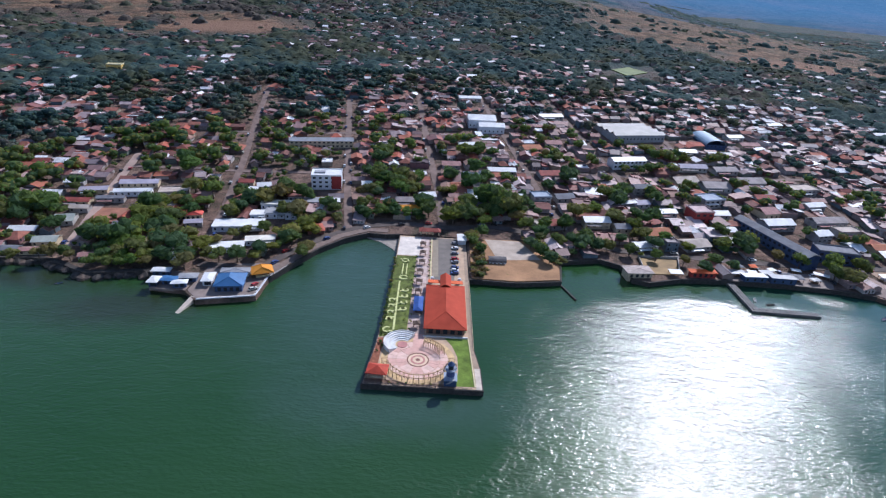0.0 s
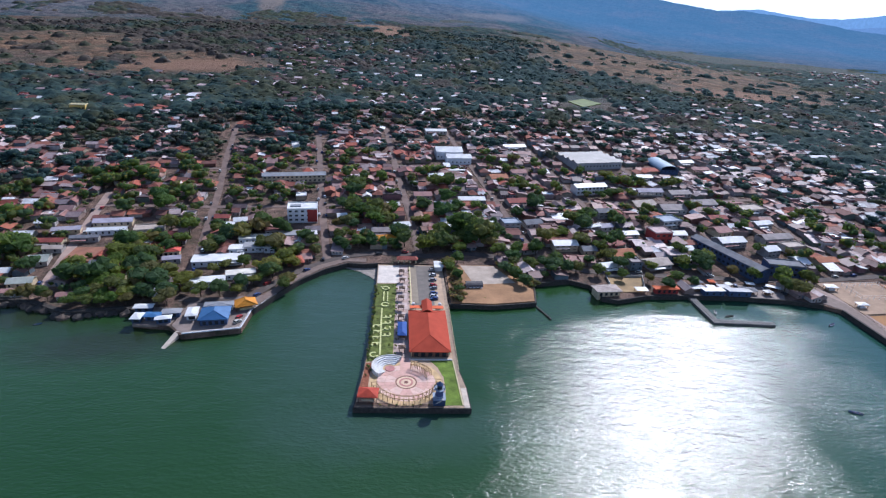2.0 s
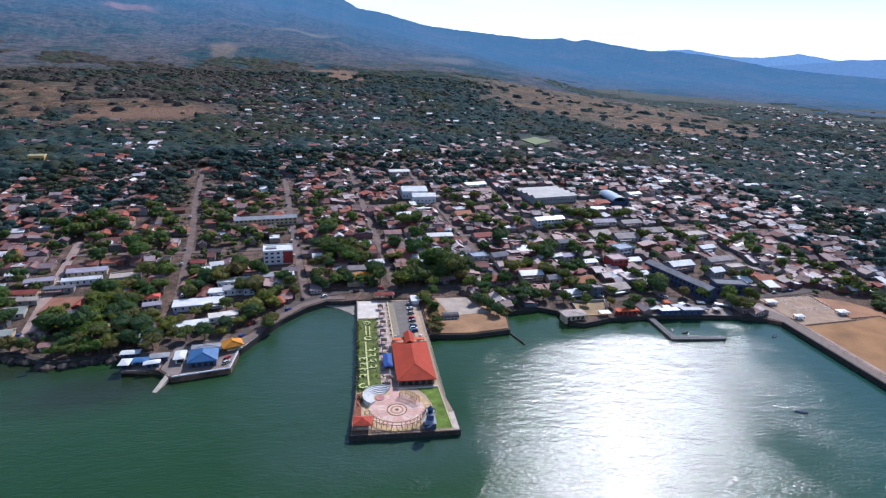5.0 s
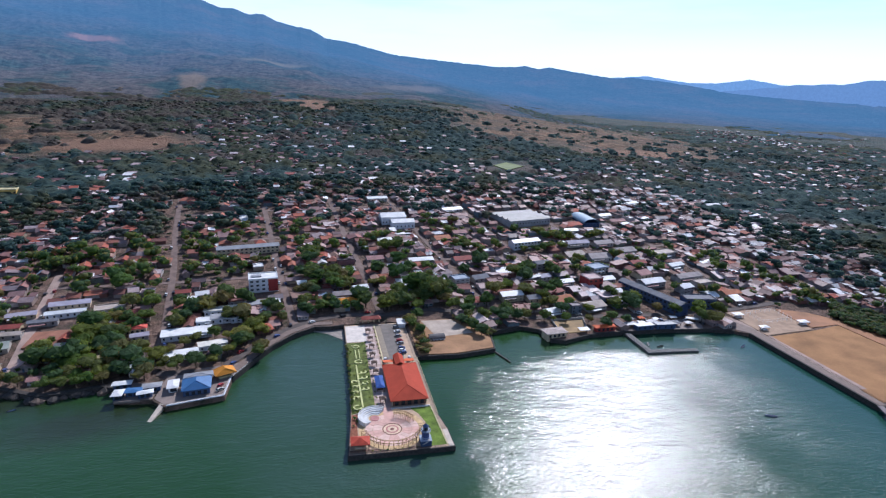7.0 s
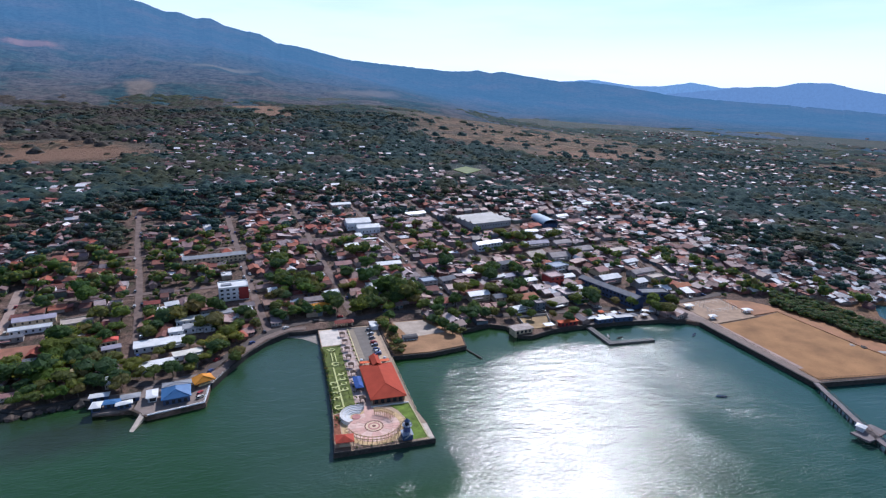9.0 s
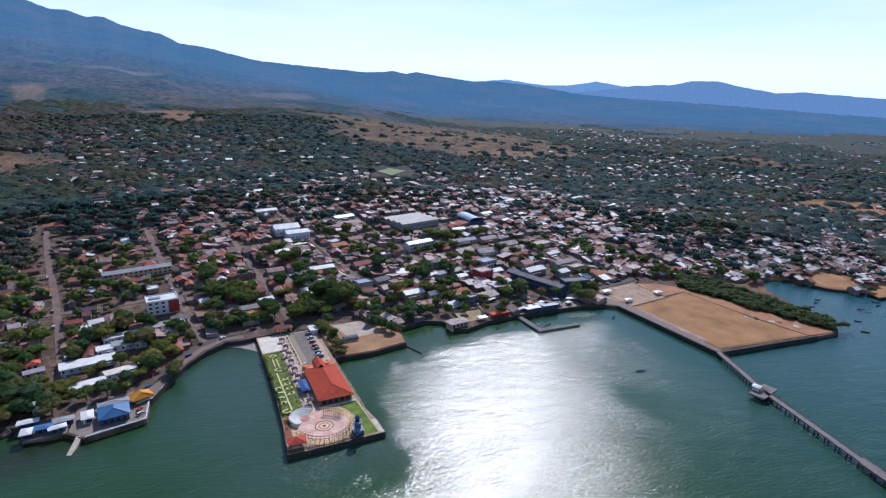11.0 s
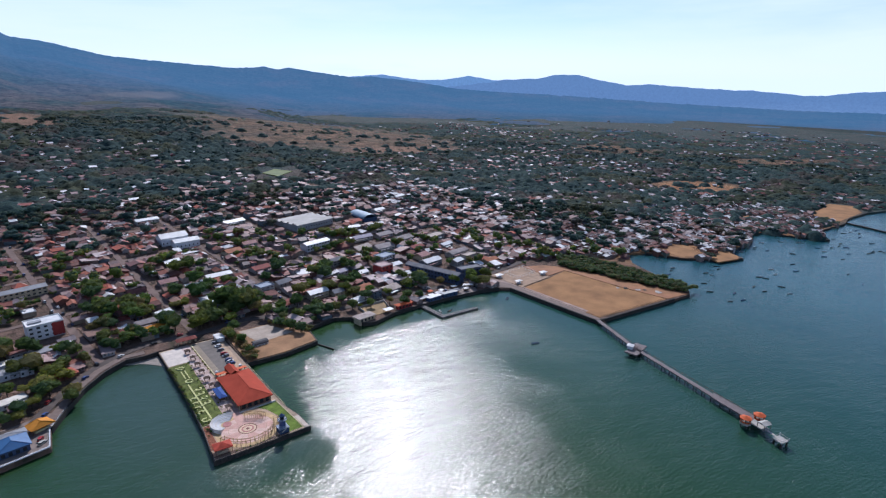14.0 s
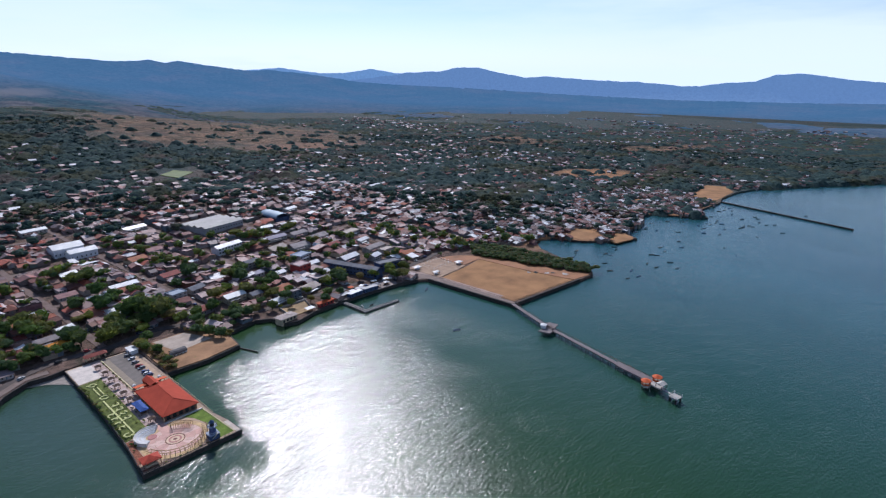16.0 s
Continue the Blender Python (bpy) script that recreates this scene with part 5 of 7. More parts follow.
sheet("court_slab", [(5.7, 106.2), (17.4, 106.2), (17.8, 129.4), (5.8, 129.4)], surface("cream_court", (0.66, 0.58, 0.5), 0.25, 0.3), "white concrete court", "court", thick=0.18)
sheet("car_park", [(25, 80), (36.2, 80), (38.5, 130), (24.4, 130)], surface("car_park_asphalt", (0.17, 0.145, 0.125), 0.3, 0.2), "grey asphalt car park", "car park", thick=0.08)
sheet("car_park_lane", [(25.1, 84), (28.2, 84), (27.6, 128), (24.6, 128)], surface("worn_lane", (0.26, 0.21, 0.15), 0.2, 0.3), "lighter worn lane of the car park", "lane", thick=0.12)
sheet("kerb", [(23.9, 79), (24.5, 79), (24.2, 129), (23.6, 129)], yellow_kerb, "pale yellow kerb", "kerb", thick=0.5)
brown_path = surface("trodden_brown_path", (0.36, 0.26, 0.18), 0.35, 0.4)
sheet("side_path", [(41.7, 31), (43.3, 31), (43.3, 131), (41.7, 131)], brown_path, "narrow concrete path along the water", "path", thick=0.14)
sheet("side_path_front", [(41.7, 31), (43.3, 31), (43.2, 24), (45, 12.2), (42.9, 12.2)], brown_path, "narrow concrete path along the water", "path", thick=0.14)
sheet("landing_slab", [(43.4, -0.2), (45.5, -0.3), (45.2, 12), (43.0, 12)], cream_path, "white concrete landing slab", "slab", thick=0.2)
sheet("lawn_edging", [(22.4, 31.4), (41.3, 31.4), (41.3, 32.0), (22.4, 32.0)], concrete_pale, "white edging wall", "edging", thick=0.6)
sheet("path_edging", [(42.7, 1.0), (43.2, 1.0), (41.6, 31.4), (41.2, 31.4)], yellow_kerb, "pale kerb beside the lawn", "kerb", thick=0.35)

sheet("red_planting", [(1.7, 8.5), (5.6, 9.0), (5.9, 21), (6.8, 29.5), (4.0, 29.5), (3.2, 20)], surface("red_flower_bed", (0.3, 0.11, 0.06), 0.55, 1.2, rough=0.95), "bed of reddish flowering plants beside the plaza", "bed", thick=0.12)
fixed("small_beach", Shape().prism([(-16, 131), (4.6, 131), (4.7, 113), (1.5, 118), (-5, 125)], -1.5, 0.22), surface("grey_beach_sand", (0.3, 0.26, 0.22), 0.35, 0.4), "small grey beach in the corner of the sea wall", "beach")
# round plaza of wedge-shaped paving
CX, CY = 21.0, 15.8
golden = surface("golden_paving", (0.58, 0.4, 0.2), 0.25, 0.4)
pale_pink = surface("pale_pink_paving", (0.66, 0.45, 0.37), 0.2, 0.4)
plaza = thing("round_plaza", "round plaza of pink and cream paving with a ringed medallion", "plaza", at=(CX, CY, TOP))
part("base", Shape().lathe([(15.0, -0.3), (15.0, 0.08)], 48), tan_paving, plaza)
for r0, r1, n in ((4.6, 8.6, 20), (8.75, 12.0, 28), (12.2, 14.8, 36)):
    for i in range(n):
        g = 0.35
        a0, a1 = 360 * i / n + g, 360 * (i + 1) / n - g
        part("paver", Shape().ring(r0, r1, -0.05, 0.13 + 0.01 * (i % 2), a0, a1, 3), (golden if r0 > 12 else pink if (i // 2) % 2 else pale_pink), plaza)
part("medallion", Shape().lathe([(4.5, -0.05), (4.5, 0.12)], 40), cream, plaza)
part("medallion_ring", Shape().ring(3.9, 4.4, 0, 0.17, steps=40), dark_paving, plaza)
part("medallion_ring", Shape().ring(2.1, 2.9, 0, 0.17, steps=32), surface("rose_paving", (0.45, 0.2, 0.17), 0.2), plaza)
part("medallion_centre", Shape().lathe([(0.9, 0), (0.9, 0.17)], 16), dark_paving, plaza)
part("walk", Shape().box(-2.6, 4.5, -0.05, 2.0, 17.5, 0.16), pink, plaza)


def pergola(cx, cy, r0, r1, a0, a1, bays, height, label):
    """Two curved beams on posts with cross bars."""
    ob = thing("pergola", label, "pergola", "plaza pergolas", (cx, cy, TOP))
    part("beam", Shape().ring(r0 - 0.1, r0 + 0.1, height, height + 0.25, a0, a1, bays * 2), pergola_wood, ob)
    part("beam", Shape().ring(r1 - 0.1, r1 + 0.1, height, height + 0.25, a0, a1, bays * 2), pergola_wood, ob)
    post = Shape().box(-0.1, -0.1, 0, 0.1, 0.1, height).mesh("post", pergola_wood)
    bar = Shape().box(r0 - 0.4, -0.09, height + 0.25, r1 + 0.4, 0.09, height + 0.42).mesh("crossbar", pergola_wood)
    for i in range(bays + 1):
        a = a0 + (a1 - a0) * i / bays
        for r in (r0, r1):
            p = part("post", post, None, ob)
            p.matrix_basis = pose(r * math.cos(radians(a)), r * math.sin(radians(a)), 0, 0, 0, a)
        c = part("crossbar", bar, None, ob)
        c.matrix_basis = pose(0, 0, 0, 0, 0, a)
    return ob


pergola(CX, CY, 12.4, 14.4, 196, 352, 18, 2.6, "brown curved pergola round the front of the plaza")
pergola(CX, CY, 9.2, 11.2, 22, 78, 9, 2.7, "short curved pergola behind the plaza")

# small amphitheatre
amphi = thing("amphitheatre", "small open amphitheatre of pale grey steps round a pink stage", "amphitheatre", at=(14.2, 25.2, TOP))
for i in range(5):
    part("step", Shape().ring(2.9 + i * 0.92, 3.82 + i * 0.92, 0, 0.35 + 0.34 * i, 52, 232, 20), step_white if i % 2 else concrete_pale, amphi)
part("stage", Shape().lathe([(2.1, 0), (2.1, 0.3), (2.0, 0.35)], 20), surface("pink_stage", (0.45, 0.2, 0.18), 0.2), amphi)
part("back_wall", Shape().ring(7.5, 7.75, 0, 2.1, 52, 232, 20), concrete_pale, amphi)


def hip_roof(w, d, e, rise, ridge, material, name, parent, thick=0.18, label=""):
    """Four slopes with a ridge along y; a ridge of 0 gives a pyramid."""
    W, D, k, r = w / 2, d / 2, ridge / 2, e + rise
    s = Shape()
    for q in ([(-W, -D, e), (0, -k, r), (0, k, r), (-W, D, e)], [(W, D, e), (0, k, r), (0, -k, r), (W, -D, e)], [(-W, -D, e), (W, -D, e), (0, -k, r)], [(W, D, e), (-W, D, e), (0, k, r)]):
        n = len(q)
        s.add(list(q) + [(x, y, z - thick) for x, y, z in q], [tuple(range(n)), tuple(range(2 * n - 1, n - 1, -1))] + [(i, n + i, n + (i + 1) % n, (i + 1) % n) for i in range(n)])
    roof = part(name, s, material, parent, label)
    if w > 9:
        for a, b in (((-W, -D, e), (0, -k, r)), ((W, -D, e), (0, -k, r)), ((-W, D, e), (0, k, r)), ((W, D, e), (0, k, r)), ((0, -k, r), (0, k, r))):
            if (Vector(a) - Vector(b)).length > 0.05:
                part("ridge_cap", Shape().bar(a, b, 0.3, 0.16), material, roof)
    return roof


def canopy(name, label, x, y, w, d, h, rise, material, turn=0, z=TOP, ridge=0.0, group="", category="kiosk", counter=None):
    ob = thing(name, label, category, group, (x, y, z), turn)
    for sx in (-1, 1):
        for sy in (-1, 1):
            part("post", Shape().box(sx * (w / 2 - 0.5) - 0.1, sy * (d / 2 - 0.5) - 0.1, 0, sx * (w / 2 - 0.5) + 0.1, sy * (d / 2 - 0.5) + 0.1, h), timber, ob)
    hip_roof(w, d, h, rise, ridge, material, "roof", ob)
    if counter:
        part("counter", Shape().box(-w * 0.3, -d * 0.3, 0, w * 0.3, d * 0.3, 1.0), counter, ob)
    return ob


# red hall
hall = thing("market_hall", "long hall with a big red hipped roof and open cream walls", "hall", at=(31.6, 51.5, TOP))
hip_roof(18.4, 37.0, 3.4, 3.4, 19.5, red_roof, "roof", hall, 0.25, "red metal hipped roof")
hw = Shape()
for x0, y0, x1, y1 in ((-8.0, -17.4, 8.0, -17.1), (-8.0, 17.1, 8.0, 17.4), (-8.0, -17.1, -7.7, 17.1), (7.7, -17.1, 8.0, 17.1)):
    hw.box(x0, y0, 0, x1, y1, 3.1)
# dark brown wall colour carries the shade under the eaves
part("wall", hw, surface("shaded_brown_wall", (0.16, 0.085, 0.06), 0.3, 0.4), hall)
for sx in (-8.1, 8.1):
    for i in range(9):
        yy = -17 + i * 4.25
        part("column", Shape().box(sx - 0.25, yy - 0.25, 0, sx + 0.25, yy + 0.25, 3.2), cream_wall, hall)
for i in range(5):
    part("opening", Shape().box(-7 + i * 3.1, -17.5, 0.3, -5.2 + i * 3.1, -17.35, 2.8), glass_dark, hall)
porch = Shape()
porch.add([(-2.6, 13, 5.6), (0, 13, 7.0), (0, 25, 6.8), (-2.6, 25, 5.2), (2.6, 13, 5.6), (2.6, 25, 5.2)], [(0, 1, 2, 3), (1, 4, 5, 2)])
porch.add([(-2.6, 25, 5.2), (0, 25, 6.8), (2.6, 25, 5.2), (2.2, 25, 0), (-2.2, 25, 0)], [(0, 1, 2, 3, 4)])
porch.add([(-2.2, 18, 5.2), (-2.2, 25, 5.2), (-2.2, 25, 0), (-2.2, 18, 0)], [(0, 1, 2, 3)]).add([(2.2, 18, 5.2), (2.2, 25, 5.2), (2.2, 25, 0), (2.2, 18, 0)], [(3, 2, 1, 0)])
part("porch", porch, red_roof, hall, "gabled red entrance porch")
for sx in (-1, 1):
    wing = Shape()
    wing.add([(sx * 2.4, 18.4, 4.6), (sx * 8.4, 18.4, 4.6), (sx * 8.4, 23.5, 3.4), (sx * 2.4, 23.5, 3.4), (sx * 2.4, 18.4, 4.4), (sx * 8.4, 18.4, 4.4), (sx * 8.4, 23.5, 3.2), (sx * 2.4, 23.5, 3.2)],
             [(0, 1, 2, 3), (7, 6, 5, 4), (0, 4, 5, 1), (1, 5, 6, 2), (2, 6, 7, 3), (3, 7, 4, 0)])
    part("lean_to_roof", wing, kiosk_red, hall)
for sx in (-8.2, -5.4, 5.4, 8.2):
    part("column", Shape().box(sx - 0.15, 23.0, 0, sx + 0.15, 23.3, 3.3), cream_wall, hall)
for x in (25.2, 38.6):
    wt = thing("water_tank", "small white water tank by the hall", "tank", "water tanks", (x, 78.5, TOP))
    part("tank", Shape().lathe([(0.9, 0.8), (0.95, 1.2), (0.95, 2.4), (0.7, 2.9), (0.2, 3.05)], 14), steel_white, wt)
    part("stand", Shape().box(-0.7, -0.7, 0, 0.7, 0.7, 0.8), concrete, wt)

# canopies along the walk, the blue stall, the red corner kiosk and the gate
for y in (124, 112.5, 101.5, 91, 80.5, 70.5, 62.5, 44.5):
    sheet("paved_square", [(16.9, y - 3.6), (22.2, y - 3.6), (22.2, y + 3.2), (16.9, y + 3.2)], surface("rose_grey_paving", (0.52, 0.4, 0.35), 0.25, 0.5), "rose-grey paved square on the park walk", "paving", thick=0.17)
thatch = surface("brown_thatch", (0.17, 0.115, 0.085), 0.4, 0.9, rough=0.95)
for y in (118, 107, 96.5, 86, 75.5, 66.2, 38.5):
    canopy("walk_canopy", "small brown thatched shelter beside the park walk", 19.4 + rng.uniform(-0.6, 0.6), y, 3.4, 3.0, 2.4, 1.0, thatch, group="walk canopies", turn=rng.uniform(-6, 6))
canopy("blue_stall", "stall under a bright blue canvas roof", 19.4, 53.5, 4.4, 12.5, 2.8, 1.0, blue_cloth, ridge=9.0, category="stall", counter=timber)
canopy("corner_kiosk", "open kiosk with an orange-red hipped roof", 6.2, 5.6, 8.0, 6.4, 2.9, 1.7, surface("deep_red_roof", (0.45, 0.06, 0.03), 0.3, 0.5), turn=-4, ridge=0.0, counter=cream_wall)
gate = thing("entrance_gate", "entrance gate under a red tiled roof", "gate", at=(22.5, 133.2, TOP))
hip_roof(5.0, 12.5, 3.6, 1.4, 8.5, surface("dull_red_tile", (0.33, 0.085, 0.06), 0.3, 0.5), "roof", gate)
for o in list(gate.children):
    o.matrix_basis = pose(0, 0, 0, 0, 0, 90)
for x in (-5.2, -1.8, 1.8, 5.2):
    part("pillar", Shape().box(x - 0.4, -0.8, -0.3, x + 0.4, 0.8, 3.6), cream_wall, gate)
shed = thing("ticket_shed", "low shed with a flat white roof by the car park", "shed", at=(41.0, 127.0, TOP))
part("wall", Shape().box(-2.2, -4, -0.2, 2.2, 4, 2.7), white_wall, shed)
part("roof", Shape().box(-2.7, -4.5, 2.7, 2.7, 4.5, 2.9), white_roof, shed)
part("door", Shape().box(-2.26, -1, 0, -2.18, 0, 2.1), door_wood, shed)

# lookout tower
slate_trim = surface("grey_blue_trim", (0.3, 0.34, 0.42), 0.25, 0.5)
tower = thing("lookout_tower", "dark blue and grey lighthouse-like lookout tower", "tower", at=(33.6, 3.2, TOP))
part("base", Shape().box(-2.3, -2.3, -0.2, 2.3, 2.3, 2.6), navy_wall, tower)
part("base_cornice", Shape().box(-2.5, -2.5, 2.6, 2.5, 2.5, 2.85), slate_trim, tower)
part("shaft", Shape().lathe([(1.9, 0.6), (1.6, 3.4), (1.45, 6.2)], 10), surface("dark_blue_tower_paint", (0.09, 0.11, 0.24), 0.3, 0.6), tower)
part("band", Shape().lathe([(1.7, 3.0), (1.68, 3.6)], 10), slate_trim, tower)
part("gallery", Shape().lathe([(1.5, 6.1), (2.3, 6.5), (2.3, 6.7), (1.4, 6.7)], 12), slate_trim, tower)
for i in range(10):
    a = radians(36 * i)
    part("baluster", Shape().box(2.15 * math.cos(a) - 0.05, 2.15 * math.sin(a) - 0.05, 6.7, 2.15 * math.cos(a) + 0.05, 2.15 * math.sin(a) + 0.05, 7.6), dark_iron, tower)
part("handrail", Shape().ring(2.08, 2.22, 7.55, 7.68, steps=16), dark_iron, tower)
part("lantern", Shape().lathe([(1.05, 6.7), (1.05, 8.5)], 8), glass_dark, tower)
part("cap", Shape().lathe([(1.4, 8.5), (1.3, 8.7), (0.35, 9.6), (0.1, 9.9)], 10), navy_wall, tower)
stair = Shape()
for i in range(12):
    a = radians(200 + i * 9)
    stair.box(2.4 * math.cos(a) - 0.35, 2.4 * math.sin(a) - 0.35, i * 0.26, 2.4 * math.cos(a) + 0.35, 2.4 * math.sin(a) + 0.35, i * 0.26 + 0.2)
part("stair", stair, concrete, tower)


# curling hedges
def curl(x, y, r, a0, a1, bars=()):
    ob = thing("hedge", "low clipped yellow-green hedge curl on the lawn", "hedge", "garden hedges", (x, y, TOP + 0.1))
    part("curl", Shape().ring(r - 0.38, r + 0.38, 0, 0.45, a0, a1, 14), hedge_mat, ob)
    for i, (ax, ay, bx, by) in enumerate(bars):
        part("arm", Shape().bar((ax, ay, 0.21), (bx, by, 0.21), 0.75, 0.42), hedge_mat, ob)


curl(7.0, 35.2, 1.7, 60, 330, [(1.6, -0.6, 2.6, -2.6)])
for i in range(4):
    curl(6.9, 43.5 + i * 5.2, 1.25, -20, 240, [(0.6, 1.1, 2.2, 1.4)])
    curl(12.6, 52.0 + i * 5.6, 1.3, 150, 420, [(-0.6, -1.1, -2.6, -1.4)])
curl(10.8, 81.0, 1.9, 20, 330)
curl(10.6, 99.5, 1.7, 190, 500, [(-1.6, 0.5, -2.6, 1.6)])
spine = thing("hedge", "straight low yellow-green hedge down the lawn", "hedge", "garden hedges", (9.4, 56, TOP + 0.1))
part("row", Shape().bar((0.2, -21, 0.22), (-0.2, 21, 0.22), 0.8, 0.44), hedge_mat, spine)
for x in (9.8, 11.8):
    sp = thing("hedge", "straight low yellow-green hedge down the lawn", "hedge", "garden hedges", (x, 90, TOP + 0.1))
    part("row", Shape().bar((0, -5.5, 0.22), (0, 5.5, 0.22), 0.6, 0.44), hedge_mat, sp)


def railing(name, line, label, gap=2.2, h=1.0, material=None, z=TOP):
    ob = thing(name, label, "railing", at=(line[0][0], line[0][1], z))
    ox, oy = line[0]
    mt = material or dark_iron
    post = Shape().box(-0.06, -0.06, 0, 0.06, 0.06, h).mesh("post", mt)
    for (ax, ay), (bx, by) in zip(line, line[1:]):
        for hz in (h - 0.05, h * 0.5):
            part("rail", Shape().bar((ax - ox, ay - oy, hz), (bx - ox, by - oy, hz), 0.08), mt, ob)
        n = max(1, int(math.hypot(bx - ax, by - ay) / gap))
        for i in range(n):
            p = part("post", post, None, ob)
            p.location = (ax - ox + (bx - ax) * i / n, ay - oy + (by - ay) * i / n, 0)
    return ob


railing("pier_railing", [(5.2, 105), (5.0, 67), (3.4, 26), (1.0, 0.2), (41.8, -0.4)], "dark iron railing along the pier's edge")
railing("pier_railing", [(43.4, 24), (43.5, 81)], "low pale railing along the side path", 4.0, 0.9, yellow_kerb)

brush = leaf_material("dry_brush", "object", [(0.14, 0.16, 0.05), (0.2, 0.16, 0.08), (0.1, 0.14, 0.05), (0.24, 0.17, 0.1), (0.18, 0.13, 0.08)])
# shrubs and young trees on the pier
shrub_models = [leafy(200 + i, 3, 40, 0.2) for i in range(3)]
for x, y, r in ([(16.6 + rng.uniform(-0.4, 0.4), 36 + i * 5.7, rng.uniform(0.7, 1.1)) for i in range(13)] + [(23.3, 84 + i * 5.5, rng.uniform(0.6, 1.0)) for i in range(8)] +
                [(6 + rng.uniform(0, 1.5), 30 + rng.uniform(0, 2), 1.0), (5.2, 26, 1.3), (6.2, 23.5, 1.1), (4.4, 20, 0.8)] + [(5.2 + rng.uniform(-0.3, 0.6) - 0.02 * (67 - 32 - i * 1.9) * (i < 18), 32 + i * 1.9, rng.uniform(0.7, 1.5)) for i in range(38)] + [(rng.uniform(6, 15.4), rng.uniform(33, 104), rng.uniform(0.35, 0.8)) for i in range(46)] + [(8 + i * 3.1, 1.2, rng.uniform(0.4, 0.7)) for i in range(8)] +
                [(40.2 + rng.uniform(-0.3, 0.3), 36 + i * 4.8, 0.8) for i in range(8)]):
    i = rng.randrange(3)
    b = thing("shrub", "small dark green shrub in the pier garden", "shrub", "pier shrubs", (x, y, TOP))
    V, F = shrub_models[i]
    cs = Shape()
    cs.v, cs.f = [(a * r, c * r, (e * 0.9 + 0.75) * r) for a, c, e in V.tolist()], F
    part("leaves", cs, leaf, b)
    part("stem", Shape().box(-0.06, -0.06, -0.2, 0.06, 0.06, r * 0.6), bark, b)


for x, y, r in ([(46.5 + rng.uniform(0, 6), 85 + rng.uniform(0, 40), rng.uniform(1.7, 3.6)) for _ in range(52)] + [(79 + i * 0.55 + rng.uniform(-2.5, 2.5), 133 - i * 1.0 + rng.uniform(-1, 1), rng.uniform(2.2, 4.2)) for i in range(30)] +
                [(62 + rng.uniform(0, 28), 88 + rng.uniform(0, 6), rng.uniform(0.4, 0.8)) for _ in range(8)]):
    b = thing("bush", "dry olive bush on the bare field", "bush", "field bushes", (x, y, 2.3))
    V, F = shrub_models[rng.randrange(3)]
    cs = Shape()
    cs.v, cs.f = [(a * r, c * r, (e * 0.8 + 0.6) * r) for a, c, e in V.tolist()], F
    part("leaves", cs, brush, b)
    part("stem", Shape().box(-0.08, -0.08, -0.2, 0.08, 0.08, r * 0.5), bark, b)


# ---- vehicles ----
car_paint = palette("car_paint", [(0.6, 0.6, 0.6), (0.03, 0.03, 0.035), (0.25, 0.25, 0.27), (0.35, 0.03, 0.03), (0.04, 0.07, 0.2), (0.5, 0.48, 0.42)], "object", 0.1, 0.3)
tyre = surface("tyre_rubber", (0.02, 0.02, 0.02), 0.1)
car_model = thing("car", "small car parked by the kerb", "car", "parked cars", (0, 0, -500))
cb = Shape().add([(-2.1, -0.85, 0.35), (2.1, -0.85, 0.35), (2.1, 0.85, 0.35), (-2.1, 0.85, 0.35), (-2.1, -0.85, 0.85), (2.0, -0.85, 0.8), (2.0, 0.85, 0.8), (-2.1, 0.85, 0.85)],
                 [(0, 3, 2, 1), (4, 5, 6, 7), (0, 1, 5, 4), (1, 2, 6, 5), (2, 3, 7, 6), (3, 0, 4, 7)])
cb.add([(-1.5, -0.7, 1.42), (0.5, -0.7, 1.42), (0.5, 0.7, 1.42), (-1.5, 0.7, 1.42), (-1.5, -0.7, 1.36), (0.5, -0.7, 1.36), (0.5, 0.7, 1.36), (-1.5, 0.7, 1.36)],
       [(0, 1, 2, 3), (7, 6, 5, 4), (0, 4, 5, 1), (1, 5, 6, 2), (2, 6, 7, 3), (3, 7, 4, 0)])
part("body", cb, car_paint, car_model)
part("window", Shape().add([(-1.9, -0.8, 0.84), (1.2, -0.8, 0.82), (1.2, 0.8, 0.82), (-1.9, 0.8, 0.84), (-1.5, -0.68, 1.37), (0.5, -0.68, 1.37), (0.5, 0.68, 1.37), (-1.5, 0.68, 1.37)],
                          [(0, 1, 5, 4), (1, 2, 6, 5), (2, 3, 7, 6), (3, 0, 4, 7)]), glass_dark, car_model)
for x in (-1.35, 1.35):
    for y in (-0.8, 0.8):
        w = Shape()
        w.lathe([(0.32, -0.11), (0.32, 0.11)], 10)
        w.v = [(x + a, y + c, 0.32 + b) for a, b, c in w.v]
        part("wheel", w, tyre, car_model)
spots = [(36.6 + 0.02 * (y - 90), y, 0 if i % 3 else 180, TOP + 0.08) for i, y in enumerate((88, 91, 94.2, 100.4, 104, 110.6, 117, 123.4))]
cr = random.Random(23)
for name in ("road_white_house", "road_park", "road_chapel", "road_shore", "road_inland_1", "road_inland_2", "road_west"):
    line = STREETS[name]
    for (ax, ay), (bx, by) in zip(line, line[1:]):
        for _ in range(max(1, int(math.hypot(bx - ax, by - ay) / 22))):
            s = cr.random()
            a = math.degrees(math.atan2(by - ay, bx - ax))
            off = cr.choice((-2.3, 2.3))
            x, y = ax + (bx - ax) * s - math.sin(radians(a)) * off, ay + (by - ay) * s + math.cos(radians(a)) * off
            spots.append((x, y, a, lz(x, y) + 0.27))
